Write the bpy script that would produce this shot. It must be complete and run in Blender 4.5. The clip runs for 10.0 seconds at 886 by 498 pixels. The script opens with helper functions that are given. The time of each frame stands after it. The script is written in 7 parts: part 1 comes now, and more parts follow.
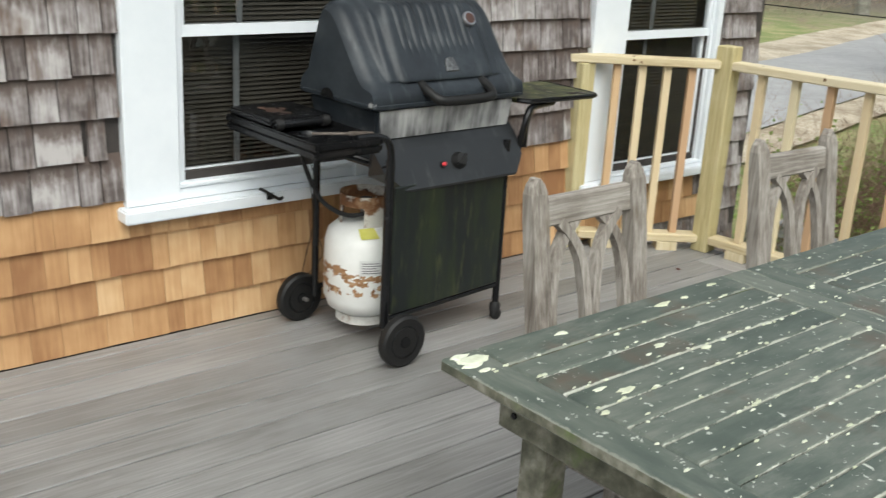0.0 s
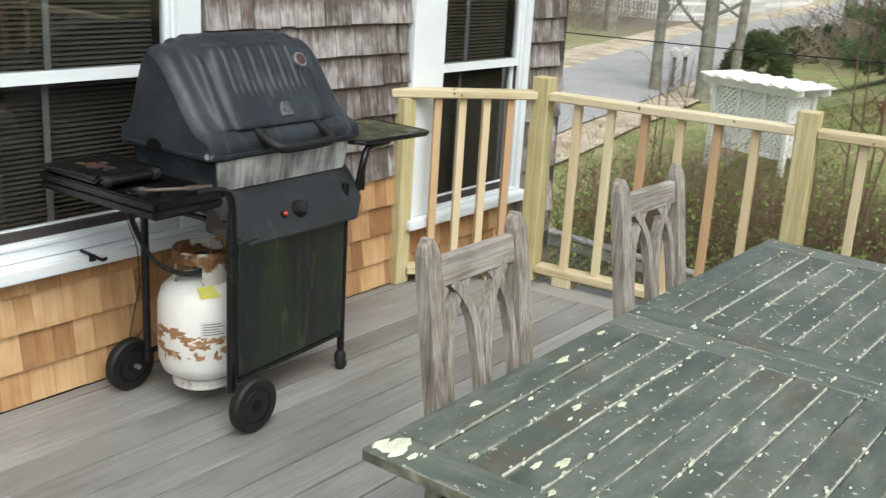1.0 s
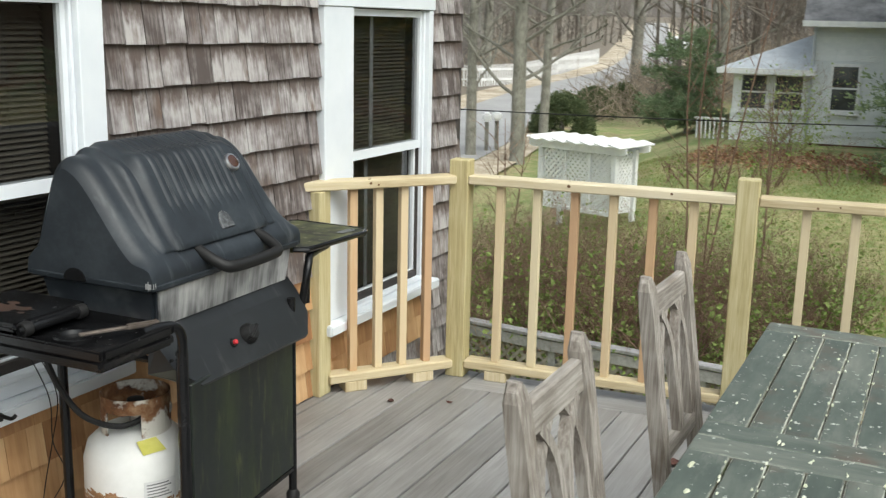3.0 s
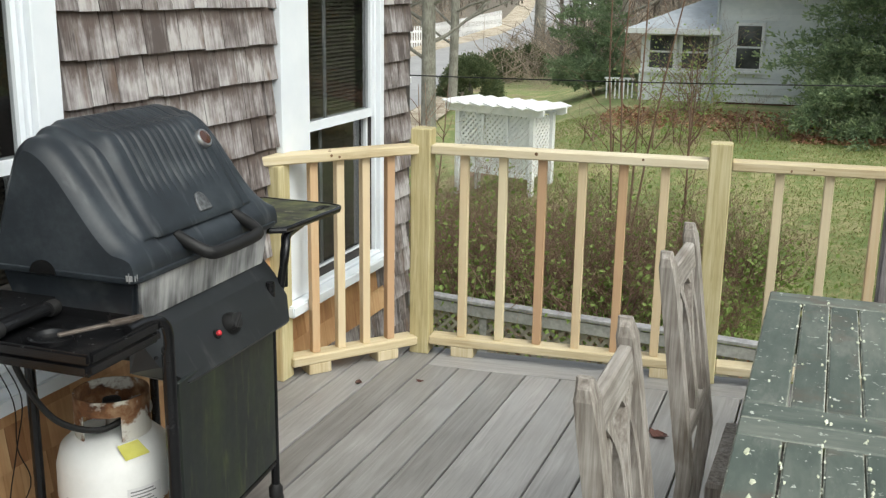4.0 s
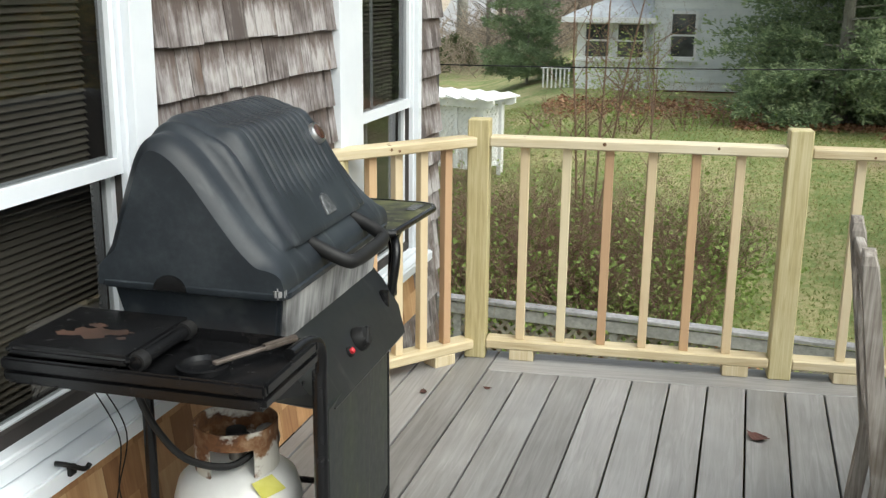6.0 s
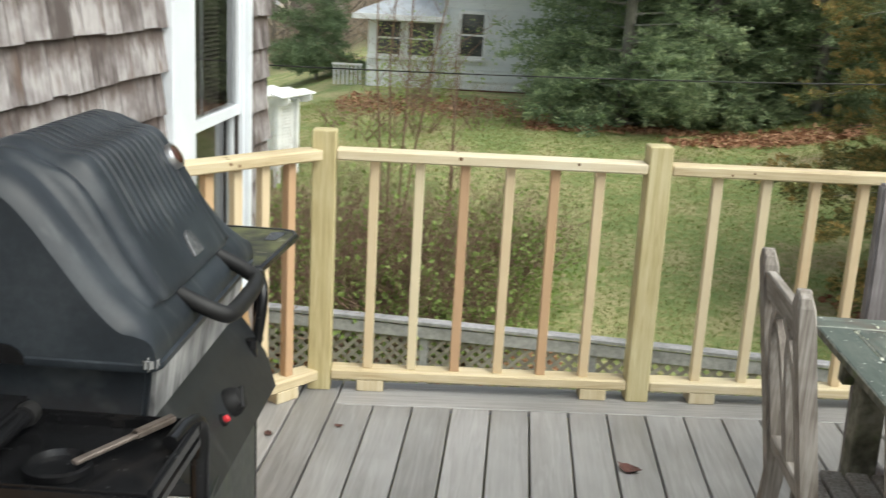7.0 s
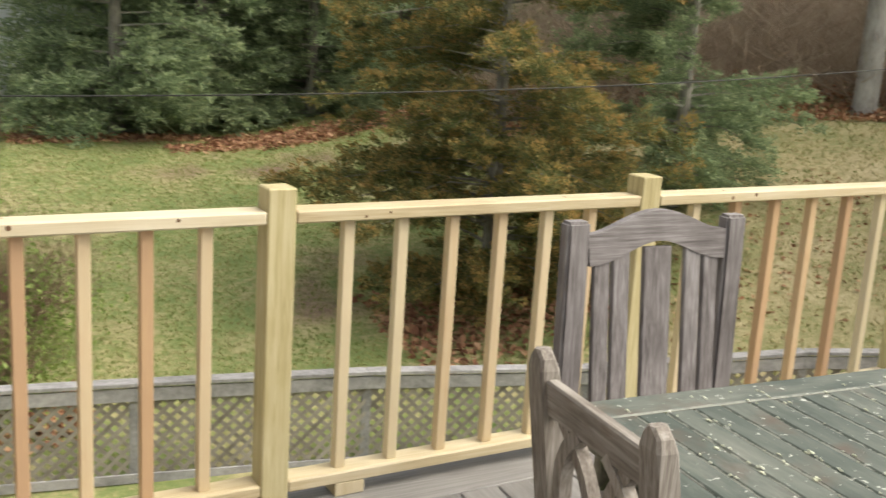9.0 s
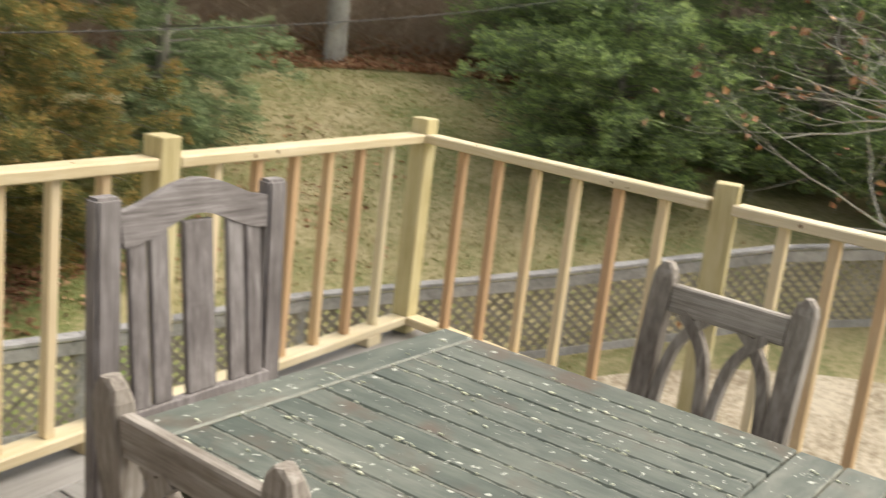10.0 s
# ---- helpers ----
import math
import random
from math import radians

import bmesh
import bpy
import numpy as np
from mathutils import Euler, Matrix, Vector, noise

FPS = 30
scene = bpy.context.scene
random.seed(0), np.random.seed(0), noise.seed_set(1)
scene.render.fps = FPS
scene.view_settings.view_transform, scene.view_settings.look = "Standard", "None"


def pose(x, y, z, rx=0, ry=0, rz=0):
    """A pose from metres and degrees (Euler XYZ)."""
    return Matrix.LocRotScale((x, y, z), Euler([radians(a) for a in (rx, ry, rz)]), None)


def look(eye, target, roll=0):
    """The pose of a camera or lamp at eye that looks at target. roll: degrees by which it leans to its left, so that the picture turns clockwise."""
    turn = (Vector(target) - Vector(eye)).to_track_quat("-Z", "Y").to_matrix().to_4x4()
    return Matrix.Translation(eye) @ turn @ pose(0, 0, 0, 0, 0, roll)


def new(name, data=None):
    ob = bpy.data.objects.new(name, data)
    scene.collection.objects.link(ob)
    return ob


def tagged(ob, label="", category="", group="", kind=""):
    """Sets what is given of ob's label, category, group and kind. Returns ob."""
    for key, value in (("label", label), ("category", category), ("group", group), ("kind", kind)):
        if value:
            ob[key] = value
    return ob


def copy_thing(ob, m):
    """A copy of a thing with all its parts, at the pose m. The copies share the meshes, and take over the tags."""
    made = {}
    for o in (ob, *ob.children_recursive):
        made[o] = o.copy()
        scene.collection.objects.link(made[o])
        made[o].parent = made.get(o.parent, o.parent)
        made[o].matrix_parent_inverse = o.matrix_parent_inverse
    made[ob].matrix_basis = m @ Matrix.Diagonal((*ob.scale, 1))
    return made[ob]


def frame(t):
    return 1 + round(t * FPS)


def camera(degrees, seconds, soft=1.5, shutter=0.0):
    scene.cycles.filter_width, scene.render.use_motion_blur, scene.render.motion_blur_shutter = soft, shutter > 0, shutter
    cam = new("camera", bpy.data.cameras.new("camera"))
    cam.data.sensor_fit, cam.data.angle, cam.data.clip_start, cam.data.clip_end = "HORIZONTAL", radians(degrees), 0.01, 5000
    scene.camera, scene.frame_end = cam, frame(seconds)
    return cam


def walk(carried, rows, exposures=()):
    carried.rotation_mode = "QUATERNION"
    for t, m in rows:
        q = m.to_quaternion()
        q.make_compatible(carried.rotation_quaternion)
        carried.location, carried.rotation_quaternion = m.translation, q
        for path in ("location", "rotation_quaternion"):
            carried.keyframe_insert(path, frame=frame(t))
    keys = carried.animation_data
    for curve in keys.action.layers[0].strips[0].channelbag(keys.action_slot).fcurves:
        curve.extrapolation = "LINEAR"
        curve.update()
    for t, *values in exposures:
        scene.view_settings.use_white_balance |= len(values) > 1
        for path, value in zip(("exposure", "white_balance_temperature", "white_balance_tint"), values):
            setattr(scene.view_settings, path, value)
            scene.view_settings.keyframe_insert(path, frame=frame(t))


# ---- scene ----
cam = camera(46.3, 10.0, 1.3, 0.3)
PATH = [
    (0, (2.266, -4.48, 1.58), (0.961, -3.102, 0.951), 3.3),
    (0.5, (2.134, -4.476, 1.59), (0.994, -2.946, 0.991), 4.3),
    (1, (1.96, -4.513, 1.621), (0.985, -2.863, 1.051), 3.5),
    (1.5, (1.806, -4.485, 1.619), (0.942, -2.767, 1.07), 2.6),
    (2, (1.643, -4.387, 1.618), (0.813, -2.633, 1.134), 0.8),
    (2.5, (1.508, -4.35, 1.625), (0.711, -2.563, 1.211), 1.0),
    (3, (1.304, -4.358, 1.62), (0.634, -2.523, 1.193), 1.3),
    (3.2, (1.196, -4.364, 1.62), (0.587, -2.51, 1.183), 1.0),
    (4.3, (0.949, -4.22, 1.604), (0.468, -2.345, 1.102), 0.8),
    (4.5, (0.892, -4.199, 1.592), (0.414, -2.323, 1.088), 0.7),
    (5, (0.741, -4.166, 1.591), (0.273, -2.29, 1.079), 1.9),
    (5.2, (0.693, -4.182, 1.585), (0.224, -2.305, 1.079), 1.4),
    (6.3, (0.251, -4.056, 1.568), (0.002, -2.137, 1.062), 1.1),
    (6.5, (0.194, -3.966, 1.568), (0.016, -2.039, 1.063), 1.7),
    (7, (0.081, -3.796, 1.577), (0.16, -1.861, 1.075), 3.1),
    (7.5, (-0.03, -3.57, 1.57), (0.376, -1.664, 1.118), 4.6),
    (8, (-0.109, -3.302, 1.565), (0.621, -1.482, 1.175), 3.6),
    (8.5, (-0.097, -3.013, 1.551), (0.776, -1.263, 1.132), 3.3),
    (9, (-0.073, -2.803, 1.556), (0.92, -1.125, 1.107), 3.7),
    (9.5, (-0.042, -2.597, 1.553), (1.334, -1.211, 1.119), 5.9),
    (9.8, (-0.018, -2.536, 1.558), (1.565, -1.395, 1.121), 6.2),
    (10, (0.026, -2.468, 1.545), (1.706, -1.488, 1.082), 6.6),
]
walk(cam, [(t, look(eye, target, roll)) for t, eye, target, roll in PATH], ((0.0, 0.49, 6450, 3), (1.5, 0.57, 6450, 3), (3.0, 0.58, 6450, 3), (5.0, 0.63, 6450, 3), (6.5, 0.78, 6450, 3), (8.0, 0.85, 6800, 6), (10.0, 0.98, 7300, 9)))

# ---------------------------------------------------------------- light
SUN_EL, SUN_AZ = radians(52), radians(125)
world = bpy.data.worlds.new("overcast_sky")
scene.world = world
world.use_nodes = True
wn = world.node_tree.nodes
sky = wn.new("ShaderNodeTexSky")
sky.sky_type, sky.sun_disc = "NISHITA", False
sky.sun_elevation, sky.sun_rotation, sky.dust_density, sky.air_density = SUN_EL, SUN_AZ, 4.0, 1.0
cloud = wn.new("ShaderNodeHueSaturation")
cloud.inputs["Saturation"].default_value = 0.38
world.node_tree.links.new(sky.outputs[0], cloud.inputs["Color"])
world.node_tree.links.new(cloud.outputs[0], wn["Background"].inputs["Color"])
wn["Background"].inputs["Strength"].default_value = 0.15
sun_data = bpy.data.lights.new("sun", "SUN")
sun_data.energy, sun_data.angle, sun_data.color = 1.25, radians(60), (1.0, 0.985, 0.965)
sun = new("sun", sun_data)
sun.matrix_world = look((13, -9, 20), (0, 0, 0))


# ---------------------------------------------------------------- helpers
def bm_box(bm, x0, x1, y0, y1, z0, z1, m=None):
    vs = [Vector((x, y, z)) for x in (x0, x1) for y in (y0, y1) for z in (z0, z1)]
    if m:
        vs = [m @ v for v in vs]
    v = [bm.verts.new(p) for p in vs]
    for f in ((0, 1, 3, 2), (4, 6, 7, 5), (0, 4, 5, 1), (2, 3, 7, 6), (0, 2, 6, 4), (1, 5, 7, 3)):
        bm.faces.new([v[i] for i in f])
    return bm


def box(x0, x1, y0, y1, z0, z1, bevel=0.0, seg=1, m=None):
    bm = bm_box(bmesh.new(), x0, x1, y0, y1, z0, z1, m)
    if bevel:
        bmesh.ops.bevel(bm, geom=bm.edges[:], offset=bevel, segments=seg, affect="EDGES", clamp_overlap=True)
    return bm


def prism(pts, z0, z1, bevel=0.0):
    """A plan outline, anticlockwise, raised from z0 to z1."""
    bm = bmesh.new()
    lo = [bm.verts.new((p[0], p[1], z0)) for p in pts]
    hi = [bm.verts.new((p[0], p[1], z1)) for p in pts]
    n = len(pts)
    bm.faces.new(lo[::-1])
    bm.faces.new(hi)
    for i in range(n):
        bm.faces.new((lo[i], lo[(i + 1) % n], hi[(i + 1) % n], hi[i]))
    if bevel:
        bmesh.ops.bevel(bm, geom=bm.edges[:], offset=bevel, segments=1, affect="EDGES", clamp_overlap=True)
    return bm


def tube(bm, pts, radii, sides=8, cap=True):
    """A round bar along points."""
    pts = [Vector(p) for p in pts]
    if not hasattr(radii, "__len__"):
        radii = [radii] * len(pts)
    radii = [float(r) for r in radii]
    rings, side = [], None
    for i, p in enumerate(pts):
        d = (pts[min(i + 1, len(pts) - 1)] - pts[max(i - 1, 0)]).normalized()
        if side is None:
            side = d.orthogonal().normalized()
        side = (side - d * side.dot(d))
        side = side.normalized() if side.length > 1e-5 else d.orthogonal().normalized()
        up = d.cross(side)
        rings.append([bm.verts.new(p + radii[i] * (math.cos(a) * side + math.sin(a) * up))
                      for a in (2 * math.pi * k / sides for k in range(sides))])
    for a, b in zip(rings, rings[1:]):
        for k in range(sides):
            bm.faces.new((a[k], a[(k + 1) % sides], b[(k + 1) % sides], b[k]))
    if cap:
        bm.faces.new(rings[0][::-1])
        bm.faces.new(rings[-1])
    return bm


def lathe(profile, sides=32, m=None):
    """Radius and height pairs turned about z."""
    bm = bmesh.new()
    rings = []
    for r, z in profile:
        ring = [Vector((r * math.cos(2 * math.pi * k / sides), r * math.sin(2 * math.pi * k / sides), z)) for k in range(sides)]
        rings.append([bm.verts.new(m @ v if m else v) for v in ring])
    for a, b in zip(rings, rings[1:]):
        for k in range(sides):
            bm.faces.new((a[k], a[(k + 1) % sides], b[(k + 1) % sides], b[k]))
    bm.faces.new(rings[0][::-1])
    bm.faces.new(rings[-1])
    return bm


def smooth_path(pts, steps=6):
    """Points along a rounded line through pts."""
    pts = [Vector(p) for p in pts]
    out = []
    for i in range(len(pts) - 1):
        p0, p1, p2, p3 = pts[max(i - 1, 0)], pts[i], pts[i + 1], pts[min(i + 2, len(pts) - 1)]
        for s in range(steps):
            t = s / steps
            out.append(0.5 * (2 * p1 + (p2 - p0) * t + (2 * p0 - 5 * p1 + 4 * p2 - p3) * t * t + (3 * p1 - p0 - 3 * p2 + p3) * t ** 3))
    return out + [pts[-1]]


def mesh_of(name, bm, material, smooth=False):
    bmesh.ops.recalc_face_normals(bm, faces=bm.faces[:])
    me = bpy.data.meshes.new(name)
    bm.to_mesh(me)
    bm.free()
    me.materials.append(material)
    if smooth:
        me.polygons.foreach_set("use_smooth", [True] * len(me.polygons))
        me.set_sharp_from_angle(angle=radians(38))
    return me


def part(name, bm, material, parent, label="", smooth=False, m=None, kind=""):
    ob = new(name, mesh_of(name, bm, material, smooth))
    ob.parent = parent
    if m:
        ob.matrix_basis = m
    return tagged(ob, label, "", "", kind)


def shared(name, me, parent, m):
    ob = new(name, me)
    ob.parent = parent
    ob.matrix_basis = m
    return ob


def thing(name, m, label, category, group="", kind=""):
    ob = new(name)
    ob.empty_display_size = 0.1
    ob.matrix_basis = m
    return tagged(ob, label, category, group, kind)


def cloud_mesh(name, verts, faces, material):
    me = bpy.data.meshes.new(name)
    me.from_pydata(verts, [], faces)
    me.materials.append(material)
    return me


# ---------------------------------------------------------------- materials
def mat_base(name, rough=0.6, metal=0.0):
    m = bpy.data.materials.new(name)
    m.use_nodes = True
    b = m.node_tree.nodes["Principled BSDF"]
    b.inputs["Roughness"].default_value, b.inputs["Metallic"].default_value = rough, metal
    return m, m.node_tree, b


def math_node(nt, op, a, b=None):
    n = nt.nodes.new("ShaderNodeMath")
    n.operation = op
    for i, v in enumerate((a, b)):
        if v is None:
            continue
        if isinstance(v, (int, float)):
            n.inputs[i].default_value = v
        else:
            nt.links.new(v, n.inputs[i])
    return n.outputs[0]


def ramp(nt, fac, stops):
    r = nt.nodes.new("ShaderNodeValToRGB")
    while len(r.color_ramp.elements) < len(stops):
        r.color_ramp.elements.new(0.5)
    for e, (pos, col) in zip(r.color_ramp.elements, stops):
        e.position = pos
        e.color = (*col, 1) if len(col) == 3 else col
    nt.links.new(fac, r.inputs[0])
    return r.outputs[0]


def coords(nt, random_source, scale, kind="Object"):
    tc = nt.nodes.new("ShaderNodeTexCoord")
    if random_source == "island":
        rnd = nt.nodes.new("ShaderNodeNewGeometry").outputs["Random Per Island"]
    else:
        rnd = nt.nodes.new("ShaderNodeObjectInfo").outputs["Random"]
    off = nt.nodes.new("ShaderNodeVectorMath")
    off.operation = "MULTIPLY_ADD"
    nt.links.new(rnd, off.inputs[0])
    off.inputs[1].default_value = (17.3, 31.7, 23.9)
    nt.links.new(tc.outputs[kind], off.inputs[2])
    mp = nt.nodes.new("ShaderNodeMapping")
    mp.inputs["Scale"].default_value = scale
    nt.links.new(off.outputs[0], mp.inputs[0])
    return mp.outputs[0], rnd, off.outputs[0], tc.outputs[kind]


def noise_tex(nt, vec, scale, detail=4, rough=0.6, dist=0.0):
    n = nt.nodes.new("ShaderNodeTexNoise")
    n.inputs["Scale"].default_value, n.inputs["Detail"].default_value = scale, detail
    n.inputs["Roughness"].default_value, n.inputs["Distortion"].default_value = rough, dist
    nt.links.new(vec, n.inputs["Vector"])
    return n.outputs["Fac"]


def mix(nt, fac, a, b):
    n = nt.nodes.new("ShaderNodeMix")
    n.data_type = "RGBA"
    for v, i in ((fac, 0), (a, 6), (b, 7)):
        if isinstance(v, (int, float)):
            n.inputs[i].default_value = v
        elif isinstance(v, tuple):
            n.inputs[i].default_value = (*v, 1)
        else:
            nt.links.new(v, n.inputs[i])
    return n.outputs[2]


def surface(name, stops, fine=40, grain=(1, 1, 1), large=2.0, wf=0.6, wl=0.6, wr=0.0, rough=0.7, metal=0.0, bump=0.2,
            depth=0.002, dist=0.0, source="object", spots=(), rough_var=0.1):
    """A varied surface: fine grain, large stains and a shift from piece to piece choose the colour along stops.
    spots: (colour, scale, low, high, stretch) of further stains where a noise lies between low and high."""
    m, nt, b = mat_base(name, rough, metal)
    vec, rnd, raw, _ = coords(nt, source, grain)
    nf, nl = noise_tex(nt, vec, fine, 5, 0.65, dist), noise_tex(nt, raw, large, 3)
    f = math_node(nt, "ADD", 0.5, math_node(nt, "MULTIPLY", math_node(nt, "SUBTRACT", nf, 0.5), wf * 2))
    f = math_node(nt, "ADD", f, math_node(nt, "MULTIPLY", math_node(nt, "SUBTRACT", nl, 0.5), wl * 2))
    if wr:
        f = math_node(nt, "ADD", f, math_node(nt, "MULTIPLY", math_node(nt, "SUBTRACT", rnd, 0.5), wr))
    col = ramp(nt, f, stops)
    for colour, scale, low, high, stretch in spots:
        mp = nt.nodes.new("ShaderNodeMapping")
        mp.inputs["Scale"].default_value = stretch
        nt.links.new(raw, mp.inputs[0])
        s = noise_tex(nt, mp.outputs[0], scale, 4, 0.6)
        mr = nt.nodes.new("ShaderNodeMapRange")
        nt.links.new(s, mr.inputs[0])
        mr.inputs[1].default_value, mr.inputs[2].default_value = low, high
        col = mix(nt, mr.outputs[0], col, colour)
    nt.links.new(col, b.inputs["Base Color"])
    nt.links.new(math_node(nt, "ADD", rough - rough_var, math_node(nt, "MULTIPLY", nf, 2 * rough_var)), b.inputs["Roughness"])
    if bump:
        bp = nt.nodes.new("ShaderNodeBump")
        bp.inputs["Strength"].default_value, bp.inputs["Distance"].default_value = bump, depth
        nt.links.new(nf, bp.inputs["Height"])
        nt.links.new(bp.outputs[0], b.inputs["Normal"])
    return m


WHITE = surface("white_vinyl", [(0.2, (0.70, 0.74, 0.78)), (0.8, (0.80, 0.83, 0.86))], 20, (1, 1, 1), 3, 0.2, 0.5, rough=0.4, bump=0.05)
MUNTIN = surface("grey_muntin", [(0.3, (0.42, 0.43, 0.44)), (0.8, (0.55, 0.56, 0.57))], 20, rough=0.5, bump=0.05)
OLD_STOPS = [(0.1, (0.085, 0.068, 0.062)), (0.38, (0.19, 0.165, 0.158)), (0.62, (0.29, 0.265, 0.26)), (0.9, (0.43, 0.405, 0.395))]
OLD_SPOTS = [((0.13, 0.085, 0.06), 9, 0.56, 0.72, (1, 1, 0.35)), ((0.06, 0.05, 0.048), 16, 0.6, 0.75, (1, 1, 0.12))]
def brown_upper_part(m):
    """Darker brown mixed into the upper part of each exposed shingle, with a ragged edge."""
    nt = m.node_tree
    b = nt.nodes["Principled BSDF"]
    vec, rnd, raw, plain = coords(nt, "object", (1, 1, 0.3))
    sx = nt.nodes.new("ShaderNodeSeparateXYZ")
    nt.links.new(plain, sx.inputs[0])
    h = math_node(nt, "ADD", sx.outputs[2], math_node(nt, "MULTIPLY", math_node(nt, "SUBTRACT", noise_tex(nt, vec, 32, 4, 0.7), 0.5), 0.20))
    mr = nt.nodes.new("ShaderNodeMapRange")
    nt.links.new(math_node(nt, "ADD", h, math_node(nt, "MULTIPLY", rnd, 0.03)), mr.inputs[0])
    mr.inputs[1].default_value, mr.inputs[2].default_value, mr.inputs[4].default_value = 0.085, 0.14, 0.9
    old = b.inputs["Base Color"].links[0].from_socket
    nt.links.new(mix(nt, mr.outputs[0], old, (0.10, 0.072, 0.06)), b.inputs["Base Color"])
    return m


SHINGLE_OLD = surface("weathered_shingle", OLD_STOPS, 30, (1, 2.6, 0.10), 9, 0.8, 0.75, 0.7, 0.85, bump=0.5, depth=0.003, spots=OLD_SPOTS)
brown_upper_part(SHINGLE_OLD)
SHINGLE_OLD_FAR = surface("weathered_shingle_joined", OLD_STOPS, 30, (1, 2.6, 0.10), 9, 0.8, 0.75, 0.7, 0.85, bump=0.5, depth=0.003,
                          source="island", spots=OLD_SPOTS)
NEW_STOPS = [(0.1, (0.27, 0.13, 0.055)), (0.45, (0.415, 0.23, 0.103)), (0.75, (0.53, 0.325, 0.16)), (1.0, (0.62, 0.42, 0.23))]
SHINGLE_NEW = surface("new_cedar_shingle", NEW_STOPS, 22, (1, 2.5, 0.1), 4, 0.4, 0.5, 0.7, 0.75, bump=0.3, depth=0.002)
SHEATH = surface("dark_sheathing", [(0.2, (0.03, 0.026, 0.024)), (0.8, (0.06, 0.05, 0.045))], 12)
DECK = surface("grey_composite_board", [(0.1, (0.13, 0.123, 0.117)), (0.5, (0.215, 0.208, 0.202)), (0.9, (0.325, 0.317, 0.31))], 14, (3.2, 0.16, 1), 1.3,
               0.6, 0.5, 0.35, 0.40, bump=0.5, depth=0.002, dist=1.2, spots=[((0.27, 0.266, 0.262), 2.2, 0.56, 0.75, (1, 0.5, 1))])
PINE_STOPS = [(0.1, (0.38, 0.28, 0.15)), (0.4, (0.54, 0.45, 0.28)), (0.7, (0.65, 0.57, 0.405)), (1.0, (0.71, 0.655, 0.51))]
PINE = surface("pale_treated_pine", PINE_STOPS, 9, (7, 7, 0.35), 3, 0.55, 0.35, 0.3, 0.62, bump=0.15, dist=0.8)
PINE_RAIL = surface("pale_pine_rail", PINE_STOPS, 9, (0.35, 7, 7), 2, 0.4, 0.35, 0.3, 0.62, bump=0.15, dist=0.8,
                    spots=[((0.30, 0.17, 0.07), 5, 0.74, 0.78, (1, 1, 1))])
PINE_POST = surface("greenish_treated_post", [(0.1, (0.29, 0.23, 0.10)), (0.45, (0.46, 0.39, 0.20)), (0.8, (0.60, 0.54, 0.33))], 8, (9, 9, 0.4), 3, 0.6,
                    0.3, 0.2, 0.6, bump=0.15, dist=1.0)
BALUSTER = surface("pine_baluster", [(0.0, (0.48, 0.31, 0.18)), (0.25, (0.54, 0.36, 0.20)), (0.55, (0.61, 0.48, 0.30)), (1.0, (0.66, 0.57, 0.38))], 10,
                   (8, 8, 0.5), 4, 0.3, 0.2, 1.15, 0.62, bump=0.15, dist=0.8)
TEAK = surface("weathered_grey_teak", [(0.1, (0.11, 0.09, 0.075)), (0.45, (0.235, 0.208, 0.18)), (0.8, (0.38, 0.35, 0.315))], 22, (5, 5, 0.22), 6, 0.8, 0.5,
               0.15, 0.85, bump=0.5, depth=0.003, spots=[((0.12, 0.09, 0.06), 8, 0.6, 0.75, (1, 1, 0.4))])
TEAK_RAIL = surface("weathered_grey_teak_rail", [(0.1, (0.12, 0.10, 0.083)), (0.45, (0.235, 0.21, 0.183)), (0.8, (0.37, 0.34, 0.305))], 22, (5, 0.22, 5), 6, 0.8, 0.5,
                    0.15, 0.85, bump=0.5, depth=0.003, spots=[((0.12, 0.09, 0.06), 8, 0.6, 0.75, (1, 0.4, 1))])
TEAK_DARK_RAIL = surface("dark_grey_teak_rail", [(0.1, (0.10, 0.088, 0.085)), (0.5, (0.185, 0.168, 0.165)), (0.9, (0.30, 0.282, 0.28))], 22, (5, 0.22, 5), 6, 0.9, 0.5,
                         0.15, 0.85, bump=0.4, depth=0.003)
TEAK_DARK = surface("dark_grey_teak", [(0.1, (0.10, 0.088, 0.085)), (0.5, (0.185, 0.168, 0.165)), (0.9, (0.30, 0.282, 0.28))], 22, (5, 5, 0.22), 6, 0.9, 0.5,
                    0.15, 0.85, bump=0.4, depth=0.003)


